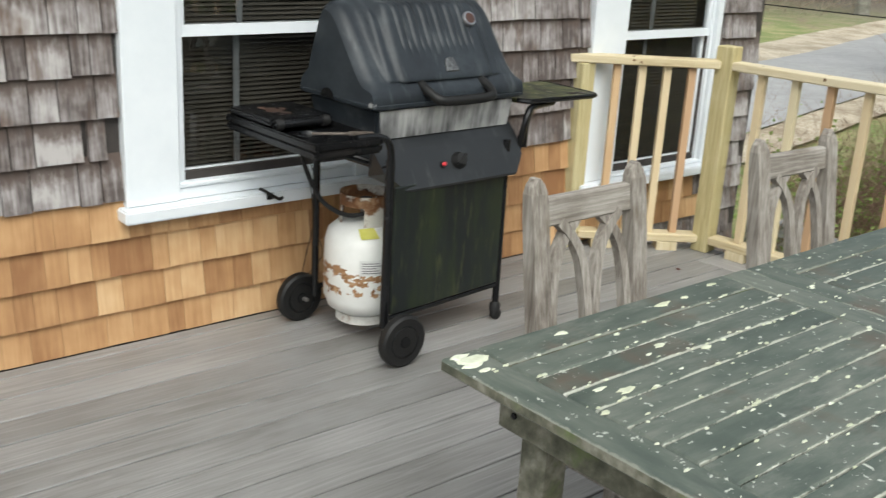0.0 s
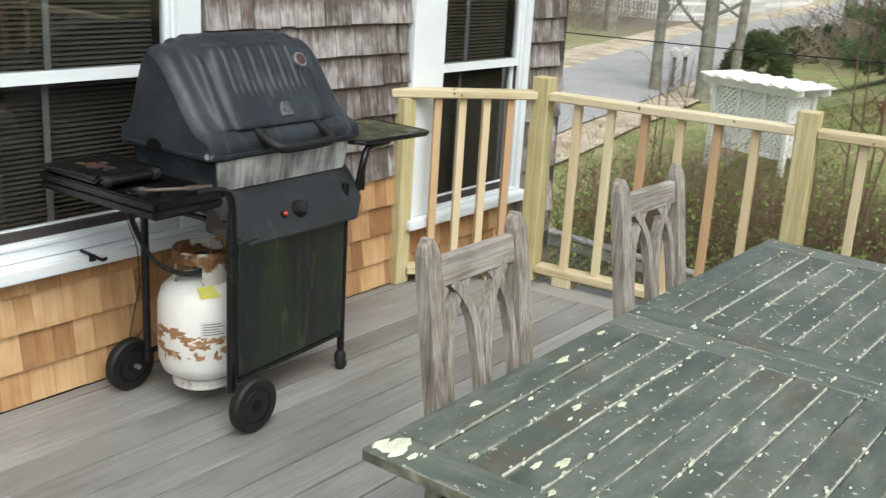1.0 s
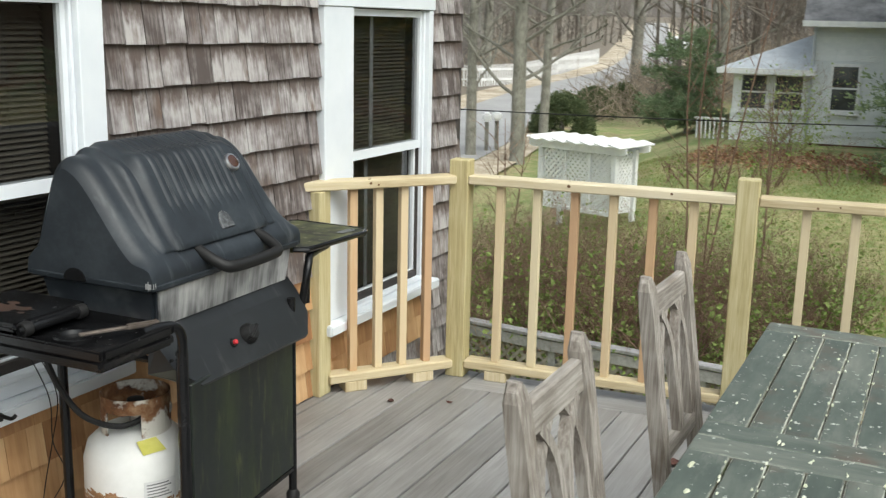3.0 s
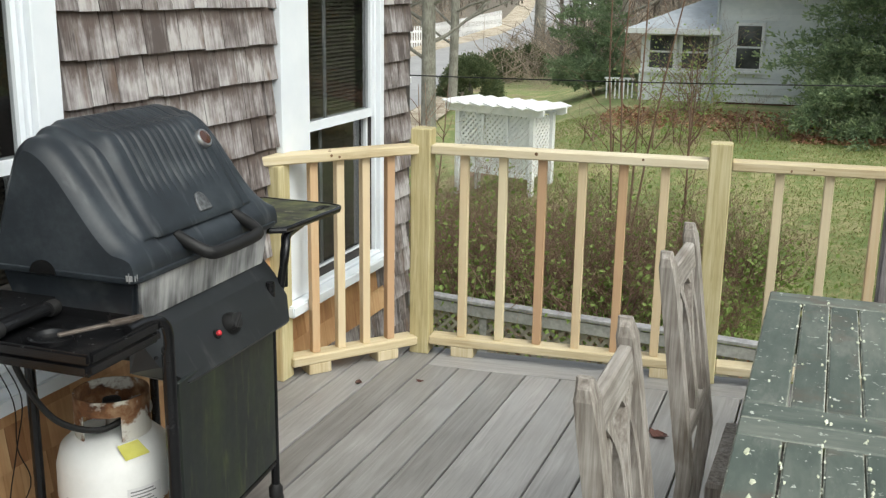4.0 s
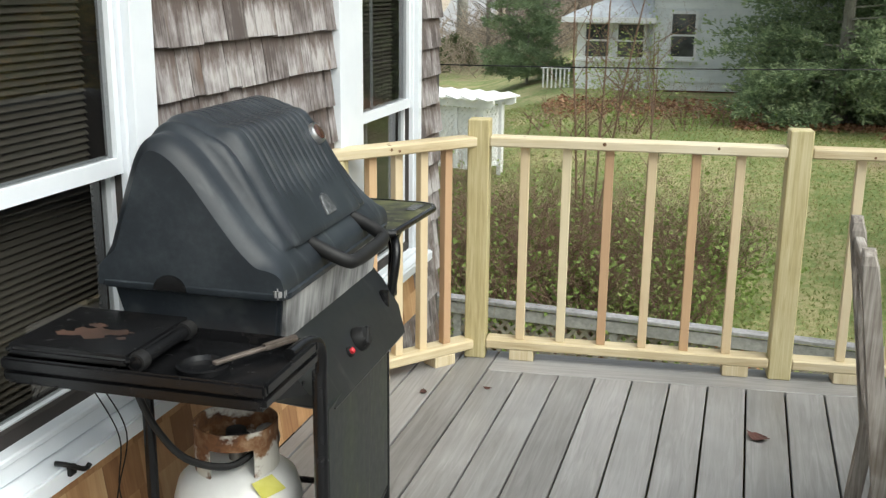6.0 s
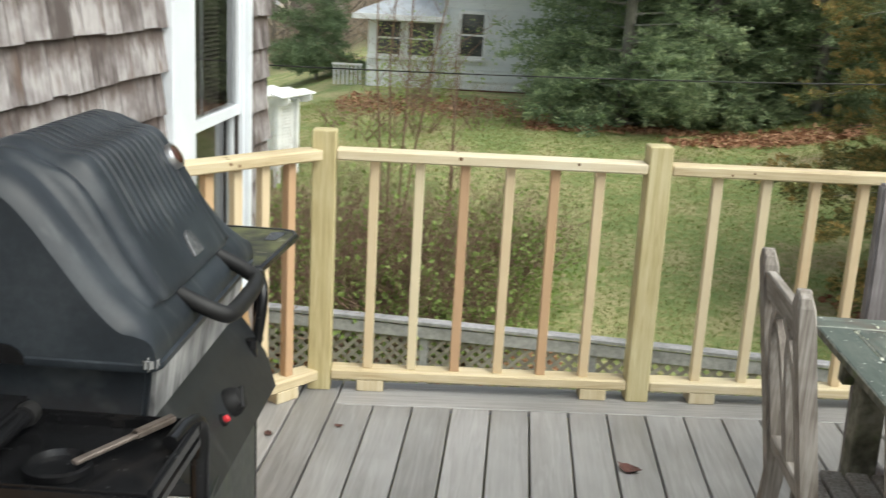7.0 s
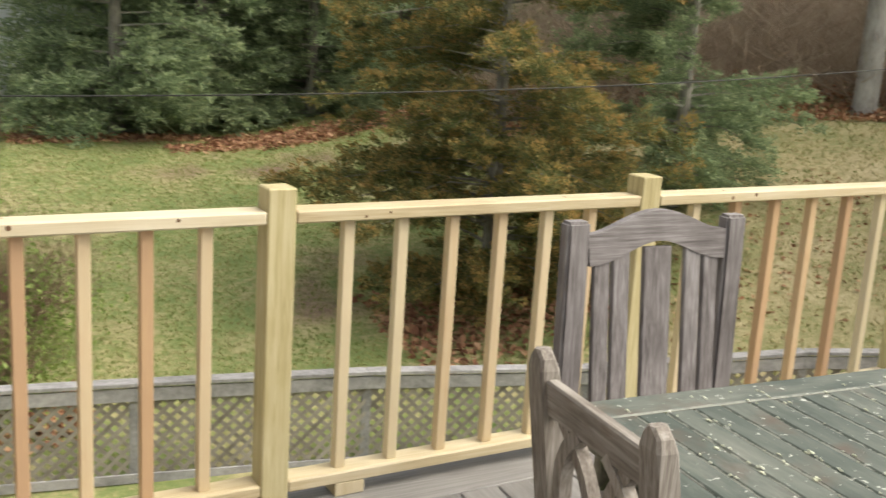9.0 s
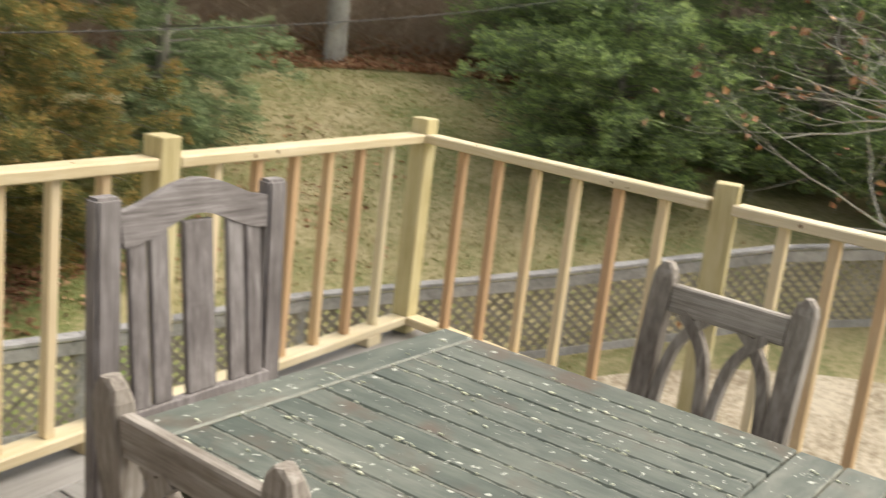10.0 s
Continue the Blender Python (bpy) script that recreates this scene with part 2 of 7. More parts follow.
def table_paint(name, along):
    """Old green paint gone grey, with lichen and pale worn wood along the board edges (along: the board's half width)."""
    m, nt, b = mat_base(name, 0.55)
    vec, rnd, raw, plain = coords(nt, "object", (1, 0.25, 1))
    f = math_node(nt, "ADD", math_node(nt, "MULTIPLY", noise_tex(nt, vec, 30, 5), 0.6), math_node(nt, "MULTIPLY", noise_tex(nt, raw, 3, 3), 0.5))
    f = math_node(nt, "ADD", f, math_node(nt, "MULTIPLY", rnd, 0.12))
    col = ramp(nt, f, [(0.35, (0.040, 0.053, 0.044)), (0.55, (0.070, 0.088, 0.073)), (0.72, (0.122, 0.138, 0.115)), (0.92, (0.20, 0.205, 0.175))])
    dirt = noise_tex(nt, raw, 5, 4)
    mr = nt.nodes.new("ShaderNodeMapRange")
    nt.links.new(dirt, mr.inputs[0])
    mr.inputs[1].default_value, mr.inputs[2].default_value = 0.56, 0.72
    col = mix(nt, mr.outputs[0], col, (0.10, 0.075, 0.055))
    sx = nt.nodes.new("ShaderNodeSeparateXYZ")
    nt.links.new(plain, sx.inputs[0])
    edge = nt.nodes.new("ShaderNodeMapRange")
    nt.links.new(math_node(nt, "ABSOLUTE", sx.outputs[0]), edge.inputs[0])
    edge.inputs[1].default_value, edge.inputs[2].default_value = along * 0.66, along * 0.95
    e = math_node(nt, "MULTIPLY", edge.outputs[0], math_node(nt, "ADD", math_node(nt, "MULTIPLY", noise_tex(nt, raw, 34, 5, 0.7), 0.55), math_node(nt, "MULTIPLY", noise_tex(nt, raw, 5, 3), 0.45)))
    crust = nt.nodes.new("ShaderNodeMapRange")
    nt.links.new(e, crust.inputs[0])
    crust.inputs[1].default_value, crust.inputs[2].default_value = 0.415, 0.475
    col = mix(nt, crust.outputs[0], col, (0.42, 0.43, 0.37) if along < 0.04 else (0.20, 0.21, 0.175))
    pale = nt.nodes.new("ShaderNodeMapRange")
    nt.links.new(noise_tex(nt, vec, 13, 6, 0.75), pale.inputs[0])
    pale.inputs[1].default_value, pale.inputs[2].default_value, pale.inputs[4].default_value = 0.53, 0.68, 0.32
    col = mix(nt, pale.outputs[0], col, (0.27, 0.27, 0.235))
    spot = nt.nodes.new("ShaderNodeMapRange")
    nt.links.new(noise_tex(nt, raw, 46, 4, 0.6), spot.inputs[0])
    spot.inputs[1].default_value, spot.inputs[2].default_value = 0.64, 0.68
    col = mix(nt, spot.outputs[0], col, (0.50, 0.52, 0.46))
    nt.links.new(col, b.inputs["Base Color"])
    bp = nt.nodes.new("ShaderNodeBump")
    bp.inputs["Strength"].default_value, bp.inputs["Distance"].default_value = 0.5, 0.003
    nt.links.new(math_node(nt, "ADD", f, spot.outputs[0]), bp.inputs["Height"])
    nt.links.new(bp.outputs[0], b.inputs["Normal"])
    return m


TABLE = table_paint("mossy_green_table_paint", 0.0375)
TABLE_WIDE = table_paint("mossy_green_border_paint", 0.0475)
TABLE_EDGE = surface("lichened_table_wood", [(0.2, (0.06, 0.065, 0.045)), (0.5, (0.14, 0.135, 0.10)), (0.85, (0.30, 0.29, 0.24))], 24, (1, 1, 1), 6, 0.6, 0.5,
                     0.1, 0.9, bump=0.6, depth=0.003, spots=[((0.13, 0.17, 0.06), 9, 0.55, 0.7, (1, 1, 1))])
LICHEN = surface("pale_lichen", [(0.2, (0.50, 0.52, 0.38)), (0.8, (0.70, 0.72, 0.60))], 60, rough=0.95, source="island", wr=0.5, bump=0.6)
LID = surface("charcoal_grill_paint", [(0.2, (0.014, 0.017, 0.021)), (0.55, (0.023, 0.028, 0.034)), (0.9, (0.045, 0.053, 0.06))], 60, (1, 1, 1), 5, 0.25, 0.6,
              0, 0.42, bump=0.12, depth=0.0006, spots=[((0.09, 0.097, 0.10), 6, 0.6, 0.78, (0.6, 2.5, 0.6))])
BLACK = surface("black_enamel", [(0.2, (0.0035, 0.0037, 0.004)), (0.8, (0.011, 0.011, 0.012))], 40, (1, 1, 1), 6, 0.3, 0.6, 0, 0.24, bump=0.08, depth=0.0006,
                spots=[((0.03, 0.026, 0.023), 5, 0.62, 0.8, (1, 1, 1))])
PANEL = surface("slate_black_enamel", [(0.2, (0.012, 0.0135, 0.015)), (0.55, (0.015, 0.0165, 0.018)), (0.9, (0.028, 0.030, 0.032))], 30, (1, 1, 1), 5, 0.25, 0.7, 0, 0.36,
                bump=0.08, depth=0.0006, spots=[((0.055, 0.055, 0.055), 9, 0.60, 0.78, (0.6, 2.0, 0.5))])
PLASTIC = surface("black_plastic", [(0.2, (0.006, 0.006, 0.006)), (0.8, (0.015, 0.0145, 0.0145))], 50, rough=0.55, bump=0.2, depth=0.0008)
MOSSY = surface("black_panel_with_moss", [(0.2, (0.004, 0.006, 0.0065)), (0.8, (0.011, 0.015, 0.015))], 40, (1, 1, 1), 4, 0.3, 0.5, 0, 0.4, bump=0.12,
                depth=0.0008, spots=[((0.020, 0.029, 0.011), 5, 0.46, 0.68, (1, 2.2, 0.5)), ((0.05, 0.058, 0.024), 26, 0.57, 0.73, (1, 1.5, 0.25))])
SHELF_MOSS = surface("black_shelf_with_moss", [(0.2, (0.012, 0.013, 0.011)), (0.8, (0.03, 0.032, 0.026))], 40, rough=0.6, bump=0.2,
                     spots=[((0.10, 0.105, 0.045), 8, 0.42, 0.6, (1, 1, 1)), ((0.20, 0.19, 0.13), 30, 0.6, 0.72, (1, 1, 1))])
ALU = surface("streaked_bare_aluminium", [(0.15, (0.07, 0.07, 0.072)), (0.45, (0.27, 0.27, 0.27)), (0.8, (0.52, 0.52, 0.51))], 14, (1, 1.6, 0.16), 5, 0.7, 0.7,
              0, 0.6, 0.25, 0.3, 0.0015)
RUST = surface("rust", [(0.2, (0.07, 0.03, 0.016)), (0.5, (0.17, 0.075, 0.03)), (0.85, (0.34, 0.22, 0.13))], 30, large=8, rough=0.9, bump=0.5,
               spots=[((0.58, 0.56, 0.50), 12, 0.50, 0.58, (1, 1, 1))])
STAIN = surface("brown_stain", [(0.2, (0.03, 0.018, 0.013)), (0.8, (0.085, 0.045, 0.03))], 20, large=14, wl=0.8, rough=0.5)
TANK_RUST = surface("tan_rust", [(0.2, (0.16, 0.075, 0.03)), (0.5, (0.30, 0.16, 0.075)), (0.85, (0.45, 0.30, 0.18))], 30, large=8, rough=0.9, source="island", wr=0.4)
TANK_RUSTY = surface("chipped_white_paint", [(0.2, (0.5, 0.48, 0.44)), (0.8, (0.75, 0.75, 0.72))], 30, rough=0.5, spots=[((0.25, 0.13, 0.06), 14, 0.55, 0.62, (1, 1, 1))])
TANK = surface("white_tank_paint", [(0.2, (0.62, 0.62, 0.59)), (0.8, (0.80, 0.80, 0.78))], 30, large=4, wf=0.2, wl=0.5, rough=0.4, bump=0.1, depth=0.001)
for dark, spec in ((LID, 0.3), (BLACK, 0.32), (PLASTIC, 0.35), (SHELF_MOSS, 0.3)):
    dark.node_tree.nodes["Principled BSDF"].inputs["Specular IOR Level"].default_value = spec
CHROME = surface("dull_chrome", [(0.2, (0.45, 0.45, 0.46)), (0.8, (0.7, 0.7, 0.7))], 40, rough=0.3, metal=1.0, bump=0.05)
STEEL = surface("dull_grey_steel", [(0.2, (0.16, 0.15, 0.14)), (0.8, (0.34, 0.32, 0.3))], 40, rough=0.5, metal=0.6, bump=0.1)
BADGE = surface("dull_grey_badge", [(0.2, (0.05, 0.052, 0.055)), (0.8, (0.16, 0.165, 0.17))], 60, large=30, rough=0.5, metal=0.3, bump=0.3)
FORK = surface("rust_browned_steel", [(0.2, (0.06, 0.045, 0.036)), (0.8, (0.17, 0.14, 0.12))], 40, rough=0.55, metal=0.3, bump=0.1)
RED = surface("red_plastic", [(0.2, (0.45, 0.02, 0.03)), (0.8, (0.6, 0.04, 0.05))], 40, rough=0.4, bump=0)
YELLOW = surface("yellow_sticker", [(0.2, (0.46, 0.44, 0.06)), (0.8, (0.58, 0.55, 0.14))], 20, rough=0.6, bump=0)
PAPER = surface("grey_white_label", [(0.2, (0.55, 0.55, 0.54)), (0.8, (0.68, 0.68, 0.67))], 20, rough=0.6, bump=0)
INK = surface("grey_ink", [(0.2, (0.14, 0.14, 0.15)), (0.8, (0.2, 0.2, 0.2))], 20, rough=0.7, bump=0)
BROWN_GLASS = surface("brown_dial_glass", [(0.2, (0.05, 0.022, 0.015)), (0.8, (0.09, 0.04, 0.028))], 20, rough=0.15, bump=0)
BLIND = surface("tan_blind", [(0.2, (0.17, 0.15, 0.12)), (0.8, (0.24, 0.21, 0.175))], 20, rough=0.6, bump=0.05)
ROOM = surface("room_plaster", [(0.2, (0.30, 0.28, 0.25)), (0.8, (0.4, 0.37, 0.33))], 8, rough=0.9)
LEAF_DARK = surface("dark_red_brown_leaf", [(0.1, (0.035, 0.014, 0.010)), (0.5, (0.085, 0.033, 0.024)), (0.9, (0.16, 0.075, 0.055))], 30, rough=0.8)
LEAF_DRY = surface("dry_brown_leaf", [(0.1, (0.19, 0.08, 0.042)), (0.5, (0.36, 0.18, 0.095)), (0.9, (0.52, 0.32, 0.19))], 30, rough=0.8, wr=0.9, source="island")

GLASS, gnt, gb = mat_base("window_glass", 0.02)
gt, gg, gx, gf = (gnt.nodes.new("ShaderNode" + k) for k in ("BsdfTransparent", "BsdfGlossy", "MixShader", "Fresnel"))
gg.inputs["Roughness"].default_value, gf.inputs["IOR"].default_value = 0.01, 2.1
gt.inputs["Color"].default_value = (0.55, 0.57, 0.57, 1)
gnt.links.new(gf.outputs[0], gx.inputs[0])
gnt.links.new(gt.outputs[0], gx.inputs[1])
gnt.links.new(gg.outputs[0], gx.inputs[2])
gnt.links.new(gx.outputs[0], gnt.nodes["Material Output"].inputs["Surface"])


CLEAR, cnt, cb = mat_base("clear_glass_body", 0.1)
ct = cnt.nodes.new("ShaderNodeBsdfTransparent")
cnt.links.new(ct.outputs[0], cnt.nodes["Material Output"].inputs["Surface"])


def foliage(name, stops, back=0.25):
    m, nt, b = mat_base(name, 0.65)
    rnd = nt.nodes.new("ShaderNodeNewGeometry").outputs["Random Per Island"]
    tc = nt.nodes.new("ShaderNodeTexCoord")
    f = math_node(nt, "ADD", math_node(nt, "MULTIPLY", rnd, 0.3), math_node(nt, "MULTIPLY", noise_tex(nt, tc.outputs["Object"], 2.0, 3), 0.72))
    nt.links.new(ramp(nt, f, stops), b.inputs["Base Color"])
    b.inputs["Specular IOR Level"].default_value = back
    tl, mx = nt.nodes.new("ShaderNodeBsdfTranslucent"), nt.nodes.new("ShaderNodeMixShader")
    nt.links.new(b.inputs["Base Color"].links[0].from_socket, tl.inputs[0])
    mx.inputs[0].default_value = 0.5
    nt.links.new(b.outputs[0], mx.inputs[1])
    nt.links.new(tl.outputs[0], mx.inputs[2])
    nt.links.new(mx.outputs[0], nt.nodes["Material Output"].inputs["Surface"])
    return m


CEDAR = foliage("olive_cedar_foliage", [(0.25, (0.10, 0.13, 0.05)), (0.5, (0.17, 0.185, 0.075)), (0.78, (0.27, 0.24, 0.10))])
RUSTY = foliage("rust_tinged_cedar_tips", [(0.25, (0.20, 0.22, 0.085)), (0.45, (0.34, 0.28, 0.105)), (0.62, (0.46, 0.31, 0.12)), (0.8, (0.56, 0.36, 0.15))])
GREEN = foliage("dark_evergreen_foliage", [(0.22, (0.13, 0.185, 0.105)), (0.5, (0.215, 0.285, 0.16)), (0.78, (0.33, 0.40, 0.225))])
FRESH = foliage("grey_green_young_sprays", [(0.22, (0.22, 0.30, 0.165)), (0.5, (0.36, 0.44, 0.25)), (0.78, (0.52, 0.58, 0.35))])
YEW = foliage("fresh_evergreen_foliage", [(0.22, (0.26, 0.37, 0.16)), (0.5, (0.41, 0.54, 0.22)), (0.78, (0.55, 0.66, 0.31))])
BOX = foliage("clipped_dark_foliage", [(0.22, (0.07, 0.10, 0.05)), (0.5, (0.14, 0.175, 0.085)), (0.78, (0.25, 0.28, 0.14))])
BRIGHT = foliage("spring_leaves", [(0.2, (0.17, 0.25, 0.065)), (0.5, (0.28, 0.38, 0.11)), (0.8, (0.42, 0.50, 0.19))])
SPRING = foliage("pale_budding_leaves", [(0.2, (0.30, 0.40, 0.12)), (0.5, (0.42, 0.52, 0.18)), (0.8, (0.55, 0.62, 0.28))])
TWIG = foliage("brown_twigs", [(0.25, (0.20, 0.13, 0.095)), (0.5, (0.33, 0.225, 0.165)), (0.75, (0.48, 0.365, 0.28))], 0.1)
BRUSH = foliage("grey_brown_brush", [(0.25, (0.24, 0.19, 0.145)), (0.5, (0.38, 0.315, 0.245)), (0.75, (0.52, 0.45, 0.36))], 0.1)
WOODS = foliage("far_bare_woods", [(0.15, (0.16, 0.135, 0.11)), (0.5, (0.25, 0.22, 0.185)), (0.85, (0.36, 0.325, 0.285))], 0.1)
BARK = surface("grey_bark", [(0.15, (0.11, 0.10, 0.082)), (0.5, (0.21, 0.20, 0.165)), (0.9, (0.34, 0.335, 0.285))], 12, (3, 3, 0.5), 3, 0.7, 0.5, 0, 0.95, bump=0.6, depth=0.02)
PALE_BARK = surface("pale_lichened_bark", [(0.15, (0.22, 0.205, 0.18)), (0.5, (0.36, 0.345, 0.315)), (0.9, (0.50, 0.485, 0.45))], 12, (3, 3, 0.5), 3, 0.6, 0.5, 0, 0.95, bump=0.4, depth=0.01)
STRAW_BLADE = foliage("straw_grass", [(0.3, (0.17, 0.22, 0.065)), (0.46, (0.29, 0.285, 0.12)), (0.58, (0.42, 0.36, 0.19)), (0.75, (0.52, 0.44, 0.27))], 0.1)
GRASS_BLADE = foliage("spring_grass", [(0.12, (0.16, 0.245, 0.07)), (0.4, (0.27, 0.33, 0.11)), (0.62, (0.42, 0.39, 0.19)), (0.85, (0.55, 0.46, 0.27))], 0.1)
FENCE_GREY = surface("weathered_fence_wood", [(0.1, (0.13, 0.128, 0.128)), (0.5, (0.27, 0.265, 0.265)), (0.9, (0.42, 0.41, 0.41))], 10, (2, 2, 2), 3, 0.5, 0.5, 0.2, 0.9)
LATTICE_MAT = surface("weathered_lattice", [(0.1, (0.13, 0.115, 0.09)), (0.5, (0.22, 0.20, 0.165)), (0.9, (0.31, 0.285, 0.24))], 10, source="island", wr=0.4, rough=0.9)
WHITE_PAINT = surface("white_outdoor_paint", [(0.2, (0.70, 0.71, 0.71)), (0.8, (0.84, 0.84, 0.83))], 8, large=2, rough=0.6, bump=0.05)
SIDING = surface("pale_siding_paint", [(0.2, (0.68, 0.71, 0.72)), (0.8, (0.81, 0.83, 0.83))], 6, large=0.7, rough=0.6, source="island", wr=0.2)
ROOF = surface("grey_roof_shingle", [(0.2, (0.10, 0.10, 0.105)), (0.8, (0.24, 0.24, 0.245))], 6, large=2, rough=0.9)
PORCH_ROOF = surface("pale_porch_roof", [(0.2, (0.40, 0.43, 0.46)), (0.8, (0.58, 0.61, 0.63))], 6, large=1, rough=0.8)
DARK_GLASS = surface("dark_far_window", [(0.2, (0.045, 0.05, 0.052)), (0.8, (0.12, 0.125, 0.125))], 2, rough=0.15, bump=0)
BRICK_RED = surface("red_foundation", [(0.2, (0.12, 0.05, 0.04)), (0.8, (0.2, 0.09, 0.07))], 8, rough=0.9)
ASPHALT = surface("pale_worn_asphalt", [(0.2, (0.30, 0.295, 0.29)), (0.8, (0.40, 0.395, 0.39))], 4, large=0.3, rough=0.9)
SAND = surface("road_shoulder_sand", [(0.2, (0.28, 0.22, 0.15)), (0.5, (0.46, 0.39, 0.29)), (0.8, (0.62, 0.55, 0.43))], 14, large=0.9, wf=0.8, wl=0.7, rough=0.95, bump=0.6, depth=0.02)
CAR_PAINT = surface("silver_car_paint", [(0.2, (0.6, 0.6, 0.6)), (0.8, (0.72, 0.72, 0.72))], 4, rough=0.3, bump=0)
TYRE = surface("tyre_rubber", [(0.2, (0.015, 0.015, 0.015)), (0.8, (0.03, 0.03, 0.03))], 20, rough=0.8)
GREY_HOUSE = surface("grey_shingle_siding", [(0.2, (0.15, 0.135, 0.12)), (0.8, (0.25, 0.23, 0.21))], 6, (1, 1, 4), 1, rough=0.9)

# ---------------------------------------------------------------- ground
def sstep(a, b, x):
    t = min(1.0, max(0.0, (x - a) / (b - a)))
    return t * t * (3 - 2 * t)


def ground_z(x, y):
    d = 0.45 * x + 0.9 * y
    back = 1.6 * sstep(5, 17, d) * (1 - 0.8 * sstep(-1, -6, x))
    right = 1.8 * sstep(6, 16, x)
    far = 0.03 * max(0.0, y - 40) if x < 0 else 0.03 * max(0.0, y - 30)
    return -2.8 + back + right + far + 0.05 * noise.noise(Vector((x * 0.35, y * 0.35, 0)))


def ground_material():
    m, nt, b = mat_base("lawn_and_earth", 0.95)
    tc = nt.nodes.new("ShaderNodeTexCoord")
    v = tc.outputs["Object"]
    fine, mid, big = noise_tex(nt, v, 9, 6, 0.7), noise_tex(nt, v, 0.9, 4), noise_tex(nt, v, 0.22, 3)
    f = math_node(nt, "ADD", math_node(nt, "MULTIPLY", fine, 0.55), math_node(nt, "MULTIPLY", mid, 0.5))
    grass = ramp(nt, f, [(0.36, (0.125, 0.185, 0.055)), (0.5, (0.21, 0.25, 0.085)), (0.58, (0.34, 0.315, 0.15)), (0.72, (0.46, 0.39, 0.22))])
    earth = ramp(nt, fine, [(0.3, (0.14, 0.09, 0.06)), (0.7, (0.31, 0.22, 0.15))])
    mr = nt.nodes.new("ShaderNodeMapRange")
    nt.links.new(math_node(nt, "ADD", math_node(nt, "MULTIPLY", big, 0.7), math_node(nt, "MULTIPLY", mid, 0.3)), mr.inputs[0])
    mr.inputs[1].default_value, mr.inputs[2].default_value = 0.56, 0.66
    lawn = mix(nt, mr.outputs[0], grass, earth)
    sx = nt.nodes.new("ShaderNodeSeparateXYZ")
    nt.links.new(v, sx.inputs[0])
    duff = ramp(nt, fine, [(0.3, (0.12, 0.10, 0.075)), (0.7, (0.25, 0.215, 0.17))])
    for out, a, z, earth in ((sx.outputs[1], 36, 50, duff), (sx.outputs[0], 16.5, 20, earth)):
        fl = nt.nodes.new("ShaderNodeMapRange")
        nt.links.new(math_node(nt, "ADD", out, math_node(nt, "MULTIPLY", math_node(nt, "SUBTRACT", mid, 0.5), 6)), fl.inputs[0])
        fl.inputs[1].default_value, fl.inputs[2].default_value = a, z
        lawn = mix(nt, fl.outputs[0], lawn, earth)
    rim = nt.nodes.new("ShaderNodeMapRange")
    diag = math_node(nt, "ADD", math_node(nt, "MULTIPLY", sx.outputs[0], 0.65), math_node(nt, "MULTIPLY", sx.outputs[1], 0.76))
    nt.links.new(math_node(nt, "ADD", diag, math_node(nt, "MULTIPLY", math_node(nt, "SUBTRACT", mid, 0.5), 2)), rim.inputs[0])
    rim.inputs[1].default_value, rim.inputs[2].default_value = 16.0, 17.2
    straw = ramp(nt, f, [(0.38, (0.16, 0.19, 0.07)), (0.5, (0.28, 0.26, 0.125)), (0.58, (0.38, 0.325, 0.18)), (0.75, (0.47, 0.40, 0.26))])
    dry = nt.nodes.new("ShaderNodeMapRange")
    nt.links.new(math_node(nt, "ADD", math_node(nt, "ADD", sx.outputs[0], math_node(nt, "MULTIPLY", sx.outputs[1], -0.35)), math_node(nt, "MULTIPLY", math_node(nt, "SUBTRACT", mid, 0.5), 7)), dry.inputs[0])
    dry.inputs[1].default_value, dry.inputs[2].default_value = 4.5, 7.0
    lawn = mix(nt, dry.outputs[0], lawn, straw)
    east = nt.nodes.new("ShaderNodeMapRange")
    nt.links.new(sx.outputs[0], east.inputs[0])
    east.inputs[1].default_value, east.inputs[2].default_value = 11.5, 13.0
    lawn = mix(nt, math_node(nt, "MULTIPLY", rim.outputs[0], east.outputs[0]), lawn, earth)
    nt.links.new(lawn, b.inputs["Base Color"])
    bp = nt.nodes.new("ShaderNodeBump")
    bp.inputs["Strength"].default_value, bp.inputs["Distance"].default_value = 0.6, 0.05
    nt.links.new(fine, bp.inputs["Height"])
    nt.links.new(bp.outputs[0], b.inputs["Normal"])
    return m


def axis(lo, hi, near, far):
    out, v = [], lo
    while v < hi:
        out.append(v)
        v += near if -14 < v < 26 else (2.5 if -45 < v < 130 else far)
    return out + [hi]


gx_list, gy_list = axis(-400, 400, 0.8, 20.0), axis(-400, 700, 0.8, 20.0)
verts = [(x, y, ground_z(x, y)) for y in gy_list for x in gx_list]
nx = len(gx_list)
faces = [(j * nx + i, j * nx + i + 1, (j + 1) * nx + i + 1, (j + 1) * nx + i) for j in range(len(gy_list) - 1) for i in range(nx - 1)]
ground = new("ground", cloud_mesh("ground", verts, faces, ground_material()))
tagged(ground, "patchy spring lawn with straw-coloured grass and bare earth", "ground", kind="structure")


